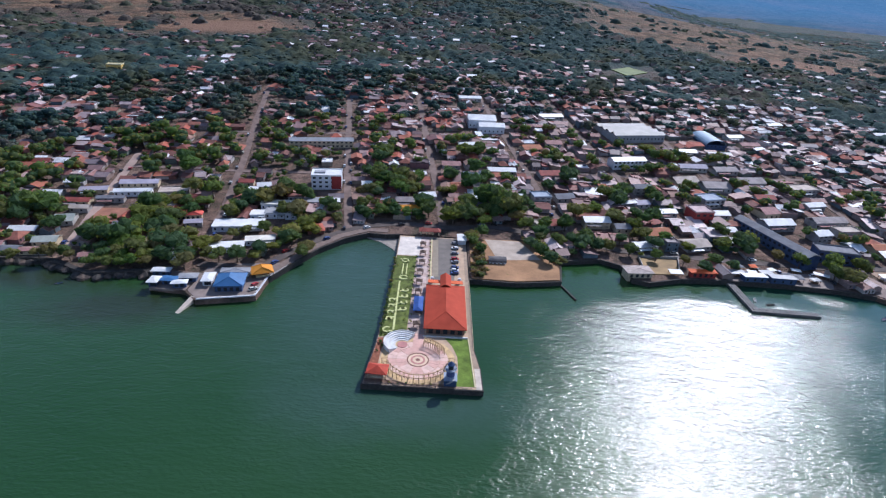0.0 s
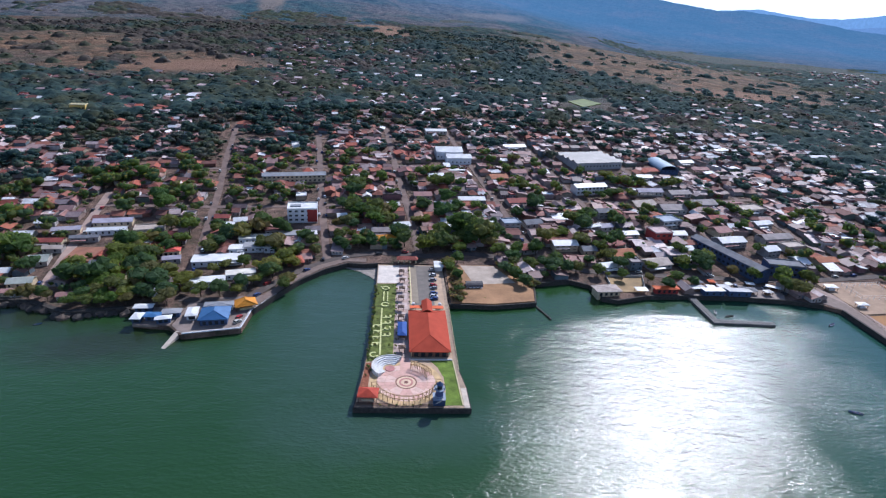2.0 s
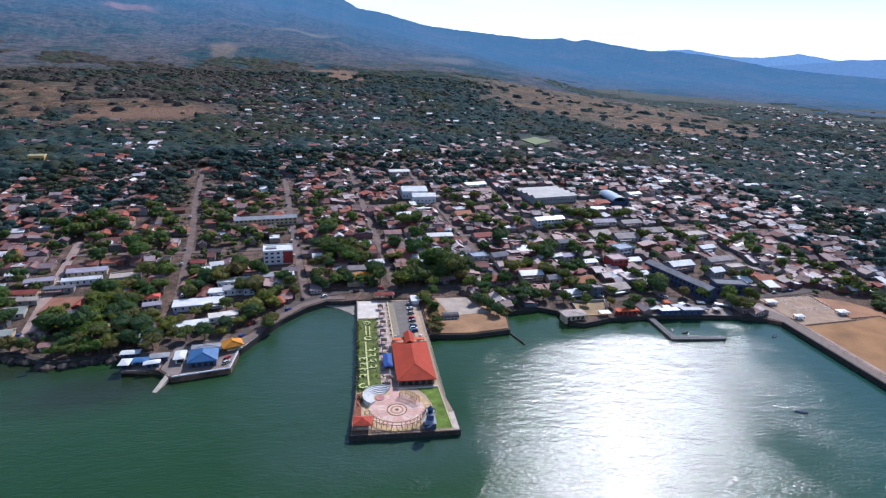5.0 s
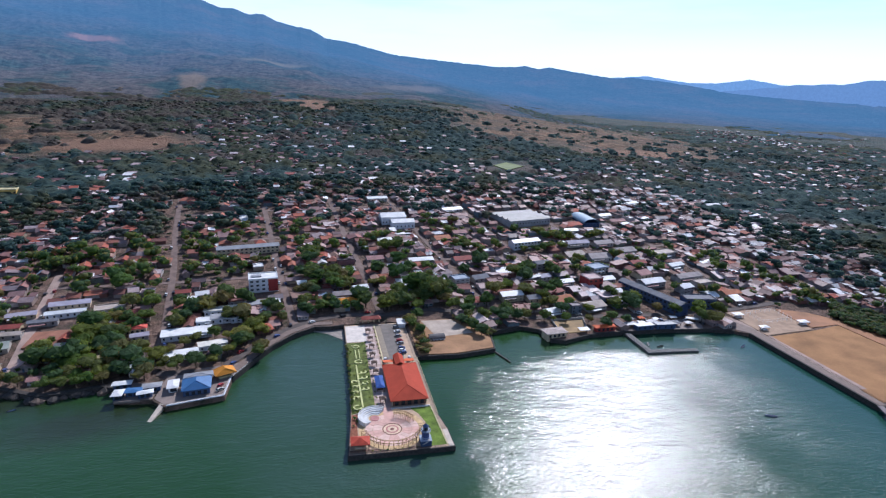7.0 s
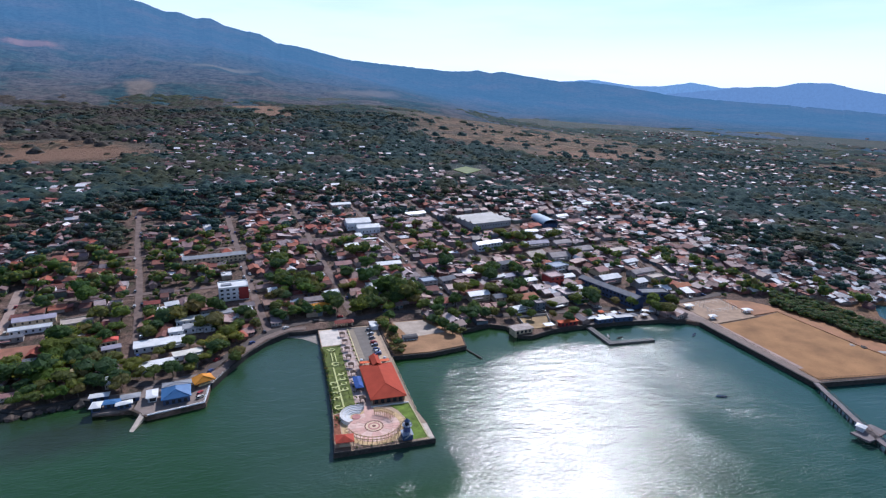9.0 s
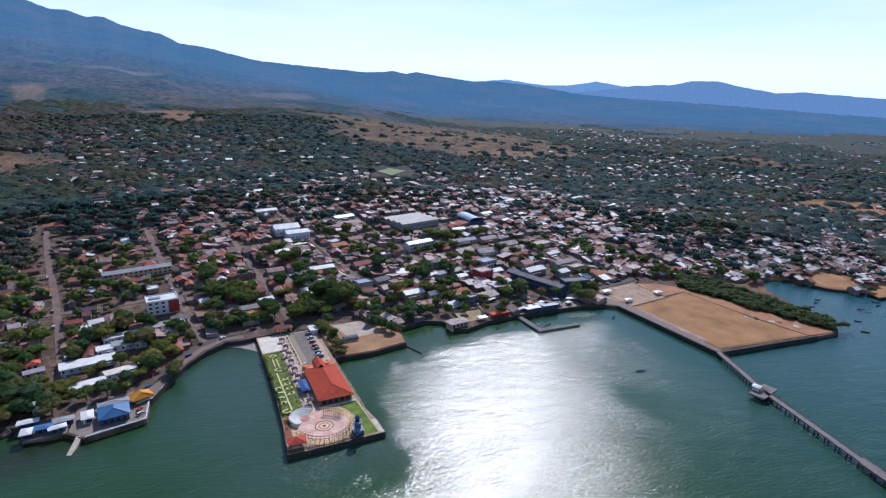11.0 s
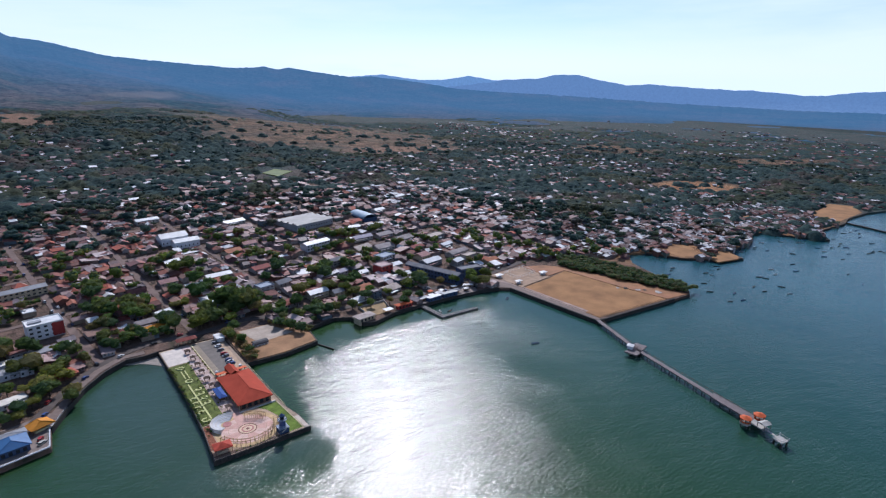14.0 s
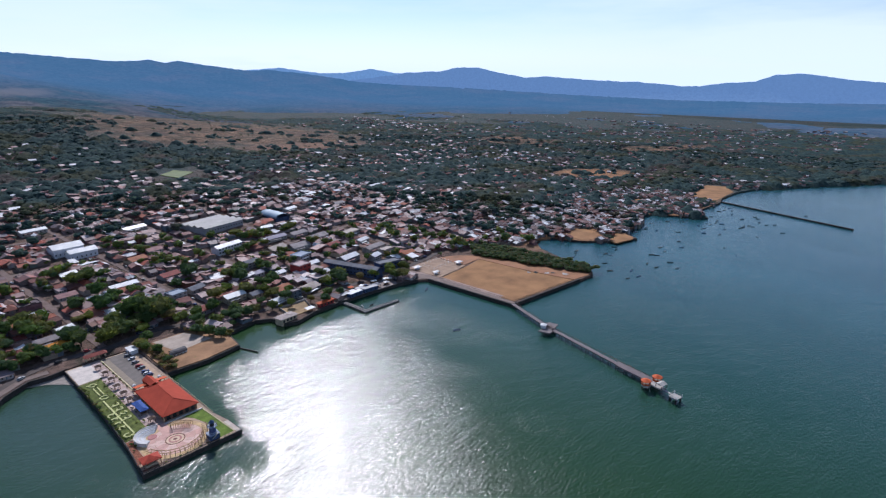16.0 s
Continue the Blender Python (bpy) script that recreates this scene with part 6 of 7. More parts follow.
for x, y in ((206, 112), (210, 101), (217, 110), (235, 108), (242, 101), (197, 106), (-58, 62), (-58.5, 66)):
    spots.append((x, y, cr.uniform(0, 90), lz(x, y) + 0.16))
for x, y, a, z in spots:
    copy_thing(car_model, pose(x, y, z, 0, 0, a))
for o in (*car_model.children_recursive, car_model):
    bpy.data.objects.remove(o)


def land_sheet(name, poly, material, label, category, lift=0.16):
    """A paved or bare piece of level ground by the shore."""
    z = max(lz(x, y) for x, y in poly)
    return fixed(name, Shape().prism(poly, 1.2, z + lift), material, label, category)


# ---- the dirt field beside the pier ----
land_sheet("dirt_field", [(45.2, 83.6), (68, 82.7), (90.4, 86.6), (93.8, 108), (80, 131), (45.2, 131)], surface("brown_field_earth", (0.36, 0.2, 0.1), 0.4, 0.08, rough=0.95, fine=1.2), "bare brown earth field by the water", "field", 0.1)
land_sheet("field_slab", [(54.5, 130.5), (75, 130), (84, 108), (60, 105)], surface("dusty_slab", (0.42, 0.34, 0.27), 0.3, 0.2), "old grey concrete slab on the field", "slab", 0.16)
bh = thing("boat_shed", "low pale shed with a dark curved roof on the field", "shed", at=(59.5, 103.0, 2.3), turn=2)
part("wall", Shape().box(-4.4, -2.6, -0.3, 4.4, 2.6, 1.7), white_wall, bh)
rs = Shape()
for i in range(6):
    a0, a1 = math.pi * i / 6, math.pi * (i + 1) / 6
    rs.add([(-4.7, -2.9 * math.cos(a0), 1.7 + 1.9 * math.sin(a0)), (4.7, -2.9 * math.cos(a0), 1.7 + 1.9 * math.sin(a0)), (4.7, -2.9 * math.cos(a1), 1.7 + 1.9 * math.sin(a1)), (-4.7, -2.9 * math.cos(a1), 1.7 + 1.9 * math.sin(a1))], [(0, 1, 2, 3)])
part("roof", rs, surface("dark_curved_sheet", (0.11, 0.1, 0.1), 0.3, 0.4), bh)
for i in range(4):
    part("window", Shape().box(-3.9 + i * 2.1, -2.66, 0.5, -3.0 + i * 2.1, -2.58, 1.3), glass_dark, bh)
seawall([(91, 86), (96, 72)], "groyne", 0.7, 0.8, label="low dark groyne running into the bay")

# ---- the restaurant plaza ----
land_sheet("restaurant_plaza", [(-87, 58.6), (-79.6, 51), (-55.8, 56.8), (-54.8, 73), (-46, 91), (-86, 84)], brick_floor, "brown paved quay with restaurants", "plaza", 0.14)
QUAY_EDGE = [(-79.8, 50.8), (-55.5, 56.4), (-54.5, 73), (-45.8, 90.5)]
railing("quay_wall", [(-79.3, 51.3), (-56.1, 56.9), (-55.1, 73), (-46.4, 90.6)], "white low quay wall", 3.0, 0.7, concrete_pale, 2.4)
kerb = Shape()
for (ax, ay), (bx, by) in zip(QUAY_EDGE, QUAY_EDGE[1:]):
    kerb.bar((ax, ay, 2.75), (bx, by, 2.75), 0.5, 0.5)
fixed("quay_kerb", kerb, white_wall, "white-painted kerb along the edge of the quay", "kerb")
ramp = Shape().add([(-83.4, 54, 2.3), (-80.9, 53, 2.3), (-85, 40, -0.5), (-86.8, 40.6, -0.5), (-83.4, 54, -2), (-80.9, 53, -2), (-85, 40, -2), (-86.8, 40.6, -2)], [(0, 1, 2, 3), (0, 4, 5, 1), (1, 5, 6, 2), (2, 6, 7, 3), (3, 7, 4, 0)])
fixed("boat_ramp", ramp, cream_path, "pale concrete boat ramp into the water", "ramp")


def hall_house(name, label, x, y, w, d, h, rise, ridge, wall, roof, turn=0.0, category="restaurant", z=2.3):
    ob = thing(name, label, category, at=(x, y, z), turn=turn)
    part("wall", Shape().box(-w / 2 + 0.8, -d / 2 + 0.8, -2.0, w / 2 - 0.8, d / 2 - 0.8, h), wall, ob)
    hip_roof(w, d, h, rise, ridge, roof, "roof", ob)
    n = max(2, int(w / 3.2))
    for i in range(n):
        x0 = -w / 2 + 1.4 + (w - 2.8) * (i + 0.2) / n
        part("window", Shape().box(x0, -d / 2 + 0.72, 0.4, x0 + 1.5, -d / 2 + 0.82, min(h - 0.4, 2.2)), glass_dark, ob)
    return ob


hall_house("blue_restaurant", "waterside restaurant with a blue hipped metal roof", -69.0, 64.5, 13.5, 12.5, 3.4, 2.7, 4.0, navy_wall, blue_roof, 8)
hall_house("restaurant_annex", "grey-roofed annex behind the blue restaurant", -70, 74.5, 14.0, 5.0, 3.0, 0.8, 0.0, white_wall, grey_roof, 8)
hall_house("restaurant_annex", "white-roofed annex beside the blue restaurant", -80.3, 67, 5.5, 9.0, 2.8, 0.7, 5.0, white_wall, white_roof, 8)
canopy("orange_pavilion", "open pavilion with a bright orange roof", -58.0, 76.5, 10.5, 8.0, 2.8, 2.4, orange_roof, 24, 2.3, 3.0, category="pavilion", counter=yellow_kerb)
for x, y, w, d, m, t in ((-104.5, 72, 9, 4.5, white_roof, 4), (-103.5, 62.5, 5, 6.5, white_roof, 0), (-97, 64, 8, 5, blue_roof, 0), (-91.5, 61.5, 7.5, 4, white_roof, 12), (-90, 67.5, 9, 5, grey_roof, 8)):
    hall_house("fish_shed", "low fishing shed with a pale metal roof on the quay", x, y, w, d, 2.6, 0.7, max(0, d - w), navy_wall, m, t, "shed")
land_sheet("shed_quay", [(-104.5, 58.6), (-88, 58.6), (-86.5, 75), (-104.5, 76)], brick_floor, "dark worn fishing quay", "quay", 0.1)


# ---- buildings that stand out ----
def block(name, label, x, y, w, d, h, wall, roof, turn=0.0, floors=1, category="building", kind="flat", accent=None, bays=1):
    z = lz(x, y)
    ob = thing(name, label, category, at=(x, y, z), turn=turn)
    part("wall", Shape().box(-w / 2, -d / 2, -4, w / 2, d / 2, h), wall, ob)
    if kind == "flat":
        r = Shape().box(-w / 2 - 0.2, -d / 2 - 0.2, h, w / 2 + 0.2, d / 2 + 0.2, h + 0.25)
        for x0, y0, x1, y1 in ((-w / 2 - 0.2, -d / 2 - 0.2, w / 2 + 0.2, -d / 2 + 0.1), (-w / 2 - 0.2, d / 2 - 0.1, w / 2 + 0.2, d / 2 + 0.2), (-w / 2 - 0.2, -d / 2 + 0.1, -w / 2 + 0.1, d / 2 - 0.1), (w / 2 - 0.1, -d / 2 + 0.1, w / 2 + 0.2, d / 2 - 0.1)):
            r.box(x0, y0, h + 0.25, x1, y1, h + 0.9)
        part("roof", r, roof, ob)
    elif kind == "sheet":
        q = [(-w / 2 - 0.5, -d / 2 - 0.5, h + 0.5), (w / 2 + 0.5, -d / 2 - 0.5, h + 0.5), (w / 2 + 0.5, d / 2 + 0.5, h), (-w / 2 - 0.5, d / 2 + 0.5, h)]
        part("roof", Shape().add(q + [(px, py, pz - 0.2) for px, py, pz in q], [(0, 1, 2, 3), (7, 6, 5, 4), (0, 4, 5, 1), (1, 5, 6, 2), (2, 6, 7, 3), (3, 7, 4, 0)]), roof, ob)
    elif kind == "vault":
        r = Shape()
        arc = [(-w / 2 * math.cos(math.pi * i / 10) * 1.03, h + w * 0.25 * math.sin(math.pi * i / 10)) for i in range(11)]
        for px, pz in arc:
            r.v += [(px, -d / 2 - 0.5, pz), (px, d / 2 + 0.5, pz), (px, d / 2 + 0.5, pz - 0.25), (px, -d / 2 - 0.5, pz - 0.25)]
        for i in range(10):
            r.f += [(4 * i + k, 4 * i + (k + 1) % 4, 4 * i + 4 + (k + 1) % 4, 4 * i + 4 + k) for k in range(4)]
        part("roof", r, roof, ob)
    else:
        for b in range(bays):
            r = Shape()
            bw = d / bays
            y0 = -d / 2 + b * bw
            k = h + bw * 0.2
            for q in ([(-w / 2 - 0.6, y0 - 0.2, h), (w / 2 + 0.6, y0 - 0.2, h), (w / 2 + 0.6, y0 + bw / 2, k), (-w / 2 - 0.6, y0 + bw / 2, k)], [(-w / 2 - 0.6, y0 + bw / 2, k), (w / 2 + 0.6, y0 + bw / 2, k), (w / 2 + 0.6, y0 + bw - 0.1, h), (-w / 2 - 0.6, y0 + bw - 0.1, h)]):
                r.add(q + [(px, py, pz - 0.2) for px, py, pz in q], [(0, 1, 2, 3), (7, 6, 5, 4), (0, 4, 5, 1), (1, 5, 6, 2), (2, 6, 7, 3), (3, 7, 4, 0)])
            part("roof", r, roof, ob)
    n = max(2, int(w / 3.4))
    for f in range(floors):
        for i in range(n):
            x0 = -w / 2 + w * (i + 0.25) / n
            zz = 1.0 + f * (h / floors)
            part("window", Shape().box(x0, -d / 2 - 0.06, zz, x0 + (w / n * 0.5 if floors > 1 else 1.0), -d / 2 + 0.04, zz + min(1.4, h / floors - 1.6)), glass_dark, ob)
    if accent:
        part("accent_panel", Shape().box(w * 0.17, -d / 2 - 0.14, 0, w * 0.5, -d / 2 - 0.07, h), accent, ob)
    return ob


wb = block("office_building", "three-storey pale building with dark red panels and a white roof", -48.5, 193, 19.5, 14, 8.8, white_wall, white_roof, 7, 3, accent=red_wall)
part("roof_plant", Shape().box(-8, -2, 9.05, -1, 2, 9.9), grey_roof, wb)
block("covered_market", "covered market under a row of wide pale metal gables", 195, 333, 48, 40, 5.0, grey_roof, surface("pale_grey_roof", (0.25, 0.24, 0.23), 0.25, 0.1, rough=0.6), 14, 1, kind="gable", bays=4)
block("sports_hall", "sports hall with a pale blue vaulted roof", 264.5, 325, 17, 34, 2.6, navy_wall, surface("pale_blue_roof", (0.2, 0.28, 0.36), 0.15, 0.2, rough=0.5), 0, 1, kind="vault")
block("white_hall", "two stepped white-roofed halls", 62, 335, 24, 16, 6.5, white_wall, white_roof, 6, 1, kind="gable", bays=1)
block("white_hall", "lower white-roofed hall beside its neighbour", 70, 320, 22, 12, 5.5, white_wall, white_roof, 6, 1, kind="gable", bays=1)
block("long_hall", "long pale building with a bright metal roof", 172.7, 258, 28, 10, 6.0, white_wall, white_roof, 14, 2, kind="gable")
block("school_block", "long low school building with a grey roof", -66, 262, 48, 9, 5.5, cream_wall, grey_roof, 12, 2, kind="gable")
block("red_house", "two-storey dark red house", 197, 174, 13, 12, 7.0, red_wall, surface("faded_pink_roof", (0.5, 0.36, 0.34), 0.3, 0.3), 8, 2)
slate_roof = surface("dull_slate_grey_roof", (0.2, 0.2, 0.215), 0.3, 0.25, rough=0.8, spec=0.1)
block("navy_block", "long dark blue commercial block", 230, 143, 57, 9, 7.0, navy_wall, slate_roof, -74, 2, kind="gable")
block("navy_block", "dark blue corner block near the shore", 259, 129, 22, 10, 7.0, navy_wall, slate_roof, -10, 2)
ROOFS = {"white": (white_roof, "bright white metal"), "grey": (surface("weathered_grey_roof", (0.3, 0.255, 0.245), 0.35, 0.2, rough=0.75), "weathered grey metal"), "red": (surface("brick_red_roof", (0.3, 0.07, 0.055), 0.35, 0.3), "brick red tile"),
         "orange": (surface("orange_tile_roof", (0.42, 0.15, 0.07), 0.35, 0.3), "orange clay tile"), "pink": (surface("faded_rose_roof", (0.38, 0.2, 0.18), 0.35, 0.25), "faded rose-brown metal"), "tan": (surface("tan_sheet_roof", (0.45, 0.37, 0.31), 0.3, 0.25), "dusty tan sheet"),
         "blue": (surface("blue_grey_roof", (0.3, 0.34, 0.4), 0.25, 0.25), "blue-grey metal"), "dark": (slate_roof, "dull dark grey"), "sage": (surface("sage_grey_roof", (0.36, 0.38, 0.33), 0.3, 0.25), "pale grey-green sheet"), "straw": (surface("straw_roof", (0.4, 0.33, 0.17), 0.35, 0.6), "dry straw-coloured"), "lilac": (surface("lilac_sheet_roof", (0.4, 0.36, 0.41), 0.3, 0.25), "pale lilac sheet")}
dingy_wall = surface("weathered_plaster_wall", (0.34, 0.31, 0.29), 0.35, 0.4)
for i, (x, y, w, d, h, hue) in enumerate(LANDMARKS):
    h *= 0.78
    cover, words = ROOFS[hue]
    ob = block("town_house", f"{'two-storey' if h > 4 else 'low'} town house under a {words} roof", x, y, w, d, h, (dingy_wall, cream_wall, concrete, navy_wall if hue == "blue" else dingy_wall)[i % 4], cover, 6 + 5 * (i % 3), 2 if h > 4 else 1, "house", "gable" if hue not in ("tan", "blue") or i % 2 else "flat")
    if w > 13:
        part("lean_to_roof", Shape().box(-w * 0.45, -d * 0.5 - 2.4, h * 0.62, w * 0.1, -d * 0.5, h * 0.62 + 0.12), ROOFS[("grey", "pink", "white")[i % 3]][0], ob)
cream_roof = surface("cream_flat_roof", (0.66, 0.62, 0.54), 0.25, 0.25)
for x, y, w, d, h, m, t in ((-86.5, 128.5, 27, 11, 3.0, white_roof, 10), (-84, 101.5, 17, 8, 2.8, white_roof, 12), (-69.5, 112, 15, 7, 2.6, cream_roof, 16), (-71, 157, 21, 8, 3.4, cream_roof, 8), (-70, 146, 12, 9, 3.2, grey_roof, 8), (-79.5, 142, 8, 8, 3.4, white_roof, 8), (-61, 146.5, 6.5, 10, 3.2, white_roof, 8), (-51, 163, 15, 9, 3.4, grey_roof, 8)):
    wh = block("white_house", "low white-walled house under a pale sheet roof", x, y, w, d, h, white_wall, m, t, 1, "house", "sheet")
    part("lean_to_roof", Shape().box(w * 0.1, -d * 0.5 - 2.2, h - 0.5, w * 0.48, -d * 0.5, h - 0.38), m, wh)
    for px in (w * 0.12, w * 0.46):
        part("post", Shape().box(px - 0.08, -d * 0.5 - 2.1, -0.5, px + 0.08, -d * 0.5 - 1.94, h - 0.5), timber, wh)
salmon_roof = surface("salmon_red_roof", (0.6, 0.1, 0.07), 0.2, 0.3)
for x, y, w, d, t in ((-156, 108, 12, 9, 8), (-118, 136, 16, 6, 12), (10, 160, 16, 9, 8)):
    ob = hall_house("red_roofed_house", "house with a bright red hipped roof", x, y, w, d, 3.4, 2.2, max(0, d - w), cream_wall, salmon_roof if x < 0 else orange_roof, t, "house", lz(x, y))
block("long_shed", "long white-roofed shed beside the street", -163, 163, 21, 6, 3.2, white_wall, white_roof, 12, 1, kind="gable")
block("long_shed", "low shed with a pale lilac roof", -165, 176, 22, 8, 3.0, cream_wall, surface("lilac_grey_roof", (0.42, 0.38, 0.44), 0.25, 0.2), 12, 1, kind="gable")
land_sheet("red_yard", [(-170, 122), (-150, 125), (-152, 145), (-172, 143)], surface("red_yard_earth", (0.3, 0.13, 0.08), 0.35, 0.15), "bare red earth yard by the street", "yard", 0.1)
block("yellow_house", "tall yellow house on the hillside", -309, 427, 14, 10, 9.0, surface("yellow_wall", (0.55, 0.36, 0.1), 0.2), yellow_kerb, 10, 2)

# shore buildings east of the field
hall_house("quay_house", "tan-roofed house on a stone quay", 134, 98.5, 15, 9, 3.2, 0.9, 0.0, cream_wall, straw, 6, "house")
land_sheet("dry_lawn", [(139.5, 99.5), (157, 101), (163, 119), (142, 119)], dry_grass, "dry yellow-brown grass yard", "yard", 0.12)
yard = Shape()
for (ax, ay), (bx, by) in zip([(138.6, 99), (141.2, 119.8), (163.8, 119.8)], [(141.2, 119.8), (163.8, 119.8), (157.8, 101)]):
    yard.bar((ax, ay, 2.9), (bx, by, 2.9), 0.3, 2.2)
fixed("yard_wall", yard, concrete, "grey block wall round the dry yard", "wall")
block("landing_house", "dark blue waterside building under a white sheet roof", 197, 99.2, 12, 4.6, 3.2, navy_wall, white_roof, 2, 1, "building", "sheet")
block("landing_house", "dark blue waterside building under a grey sheet roof", 212, 98.6, 13, 4.6, 3.4, navy_wall, grey_roof, -2, 1, "building", "sheet")
hall_house("red_quay_shed", "long shed with a red roof on the sea wall", 170, 101, 15, 5, 3.0, 0.9, 0.0, red_wall, kiosk_red, 2, "shed")
canopy("quay_canopy", "pale canopy on the sea wall", 155, 100, 7, 5, 2.6, 0.5, white_roof, 0, 2.2, category="canopy")
for x, y, w, d, m, t in ((190, 104, 9, 5, grey_roof, 4), (199, 105, 5, 4, white_roof, -10), (207, 105.5, 7, 5, grey_roof, 6), (212, 109, 4, 3.5, white_roof, 20), (220, 102, 10, 6, slate_roof, -4), (231, 100, 5, 4, grey_roof, 8),
                         (194, 111, 6, 4, slate_roof, 12), (238, 106, 8, 3.5, white_roof, -30), (203, 112, 4, 4, kiosk_red, 0), (226, 110, 5, 3.5, white_roof, -18)):
    canopy("fish_stall", "small open stall with a metal roof by the landing", x, y, w, d, 2.5, 0.5, m, t, lz(x, y), group="landing stalls", category="stall", counter=timber)
land_sheet("landing_apron", [(183, 97.5), (211, 96.8), (238, 94), (246, 108), (214, 113), (186, 110)], brick_floor, "worn concrete landing apron", "apron", 0.1)
fixed("landing_pier", Shape().prism([(182, 97), (186, 97), (186, 72.5), (215, 70.2), (215, 67.0), (182, 69)], -2, 1.3), surface("stained_concrete", (0.12, 0.115, 0.11), 0.35, 0.4), "low stained concrete landing pier bent like an L", "pier")
railing("landing_rail", [(182, 95), (182.4, 69.4), (214.6, 67.4)], "dark posts along the landing pier", 3.0, 0.9, dark_iron, 1.6)

# ---- landfill, courts and jetty ----
land_sheet("bare_landfill", [(272.5, 76), (270.5, -2.6), (344.5, -12), (339, 25), (337, 85), (312, 80)], sand, "wide flat field of bare orange earth", "field", 0.12)
land_sheet("landfill_strip", [(345, -12.5), (369, -16.5), (360, 16), (347, 90), (334, 108), (315, 118), (313, 84), (337.4, 86), (339.6, 25)], surface("red_earth", (0.33, 0.145, 0.06), 0.35, 0.08), "reddish earth bank beside the mangrove", "field", 0.1)
land_sheet("shore_walk", [(265, 82), (265.2, -5.2), (269.8, -5.8), (271.8, 90), (266, 104), (258, 90)], promenade_paving, "brown walk along the landfill's sea wall", "path", 0.3)
land_sheet("court_surround", [(273, 117), (314, 119), (312.8, 81.5), (273, 77.5)], surface("tan_court_surround", (0.33, 0.215, 0.135), 0.3, 0.2), "tan trodden ground round the courts", "ground", 0.07)
land_sheet("court_slab_1", [(286, 111), (311, 113), (309.5, 97), (285, 95)], concrete_pale, "white fenced sports court", "court", 0.2)
land_sheet("court_slab_2", [(285, 94), (309.5, 96), (308, 83), (284, 81)], surface("beige_court", (0.52, 0.44, 0.33), 0.2, 0.2), "beige sports court", "court", 0.2)
railing("court_fence", [(285.6, 111.5), (311.4, 113.4), (309.8, 96.5), (284.8, 94.5), (285.6, 111.5)], "tall wire fence round the court", 4.0, 3.0, steel_white, 2.4)
railing("landfill_fence", [(272.2, 88), (270.2, -2.4), (344, -11.5)], "low fence along the landfill's edge", 3.0, 1.0, timber, 2.3)
for x, y, w, d in ((278, 86, 6, 4), (313, 90, 7, 5), (276, 108, 7, 5)):
    canopy("court_shelter", "white-roofed shelter beside the courts", x, y, w, d, 2.6, 0.6, white_roof, 0, 2.3, group="court shelters", category="shelter", counter=white_wall)
for i in range(5):
    m = thing("earth_mound", "small mound of earth and rubble", "mound", "earth mounds", (336 + i * 4.2, 30 - i * 7 + rng.uniform(-3, 3), 2.2))
    v, f = blob(300 + i, 0.4, 0.5, 1)
    s = Shape()
    s.v, s.f = [tuple(p) for p in (v * rng.uniform(1.5, 3)).tolist()], [tuple(q) for q in f]
    part("mound", s, wall_stone if i % 2 else concrete, m)

JET = [(264.8, -6.0), (246.0, -49.0), (221.5, -131.0)]
deck = Shape()
for (ax, ay), (bx, by) in zip(JET, JET[1:]):
    deck.bar((ax, ay, 2.6), (bx, by, 2.6), 3.0, 0.6)
deck.prism([(244.6, -44.5), (246.6, -53.2), (254.5, -51.5), (253.2, -44.5)], 2.0, 2.9).prism([(236.5, -47.0), (238.0, -55.0), (246.5, -54), (245, -47.2)], 2.0, 2.9)
deck.prism([(226.0, -108), (231.6, -106.4), (225.4, -131.5), (219.8, -131.5)], 2.2, 3.02)
jetty = fixed("jetty_deck", deck, surface("worn_jetty_concrete", (0.19, 0.155, 0.15), 0.3, 0.3), "long narrow worn jetty running out into the bay", "jetty")
pile_mesh = Shape().lathe([(0.35, -3), (0.35, 2.4)], 8).mesh("pillar", wall_stone)
for (ax, ay), (bx, by) in zip(JET, JET[1:]):
    n = int(math.hypot(bx - ax, by - ay) / 6)
    dx, dy = (bx - ax) / n, (by - ay) / n
    l = math.hypot(dx, dy)
    for i in range(1, n):
        for s in (-1.15, 1.15):
            p = part("pillar", pile_mesh, None, jetty)
            p.location = (ax + dx * i - dy / l * s, ay + dy * i + dx / l * s, 0)
railing("jetty_railing", [(266.4, -6.7), (247.6, -49.3), (231.2, -106.2), (225.2, -130.5)], "posts and rail along the jetty", 5.0, 1.1, timber, 2.95)
hut = thing("jetty_hut", "small white hut on the jetty platform", "hut", at=(243.0, -47.0, 2.95), turn=20)
part("wall", Shape().box(-1.6, -1.6, 0, 1.6, 1.6, 2.3), white_wall, hut)
hip_roof(4.2, 4.2, 2.3, 0.8, 0, white_roof, "roof", hut)
part("door", Shape().box(-0.4, -1.66, 0, 0.4, -1.58, 2.0), door_wood, hut)
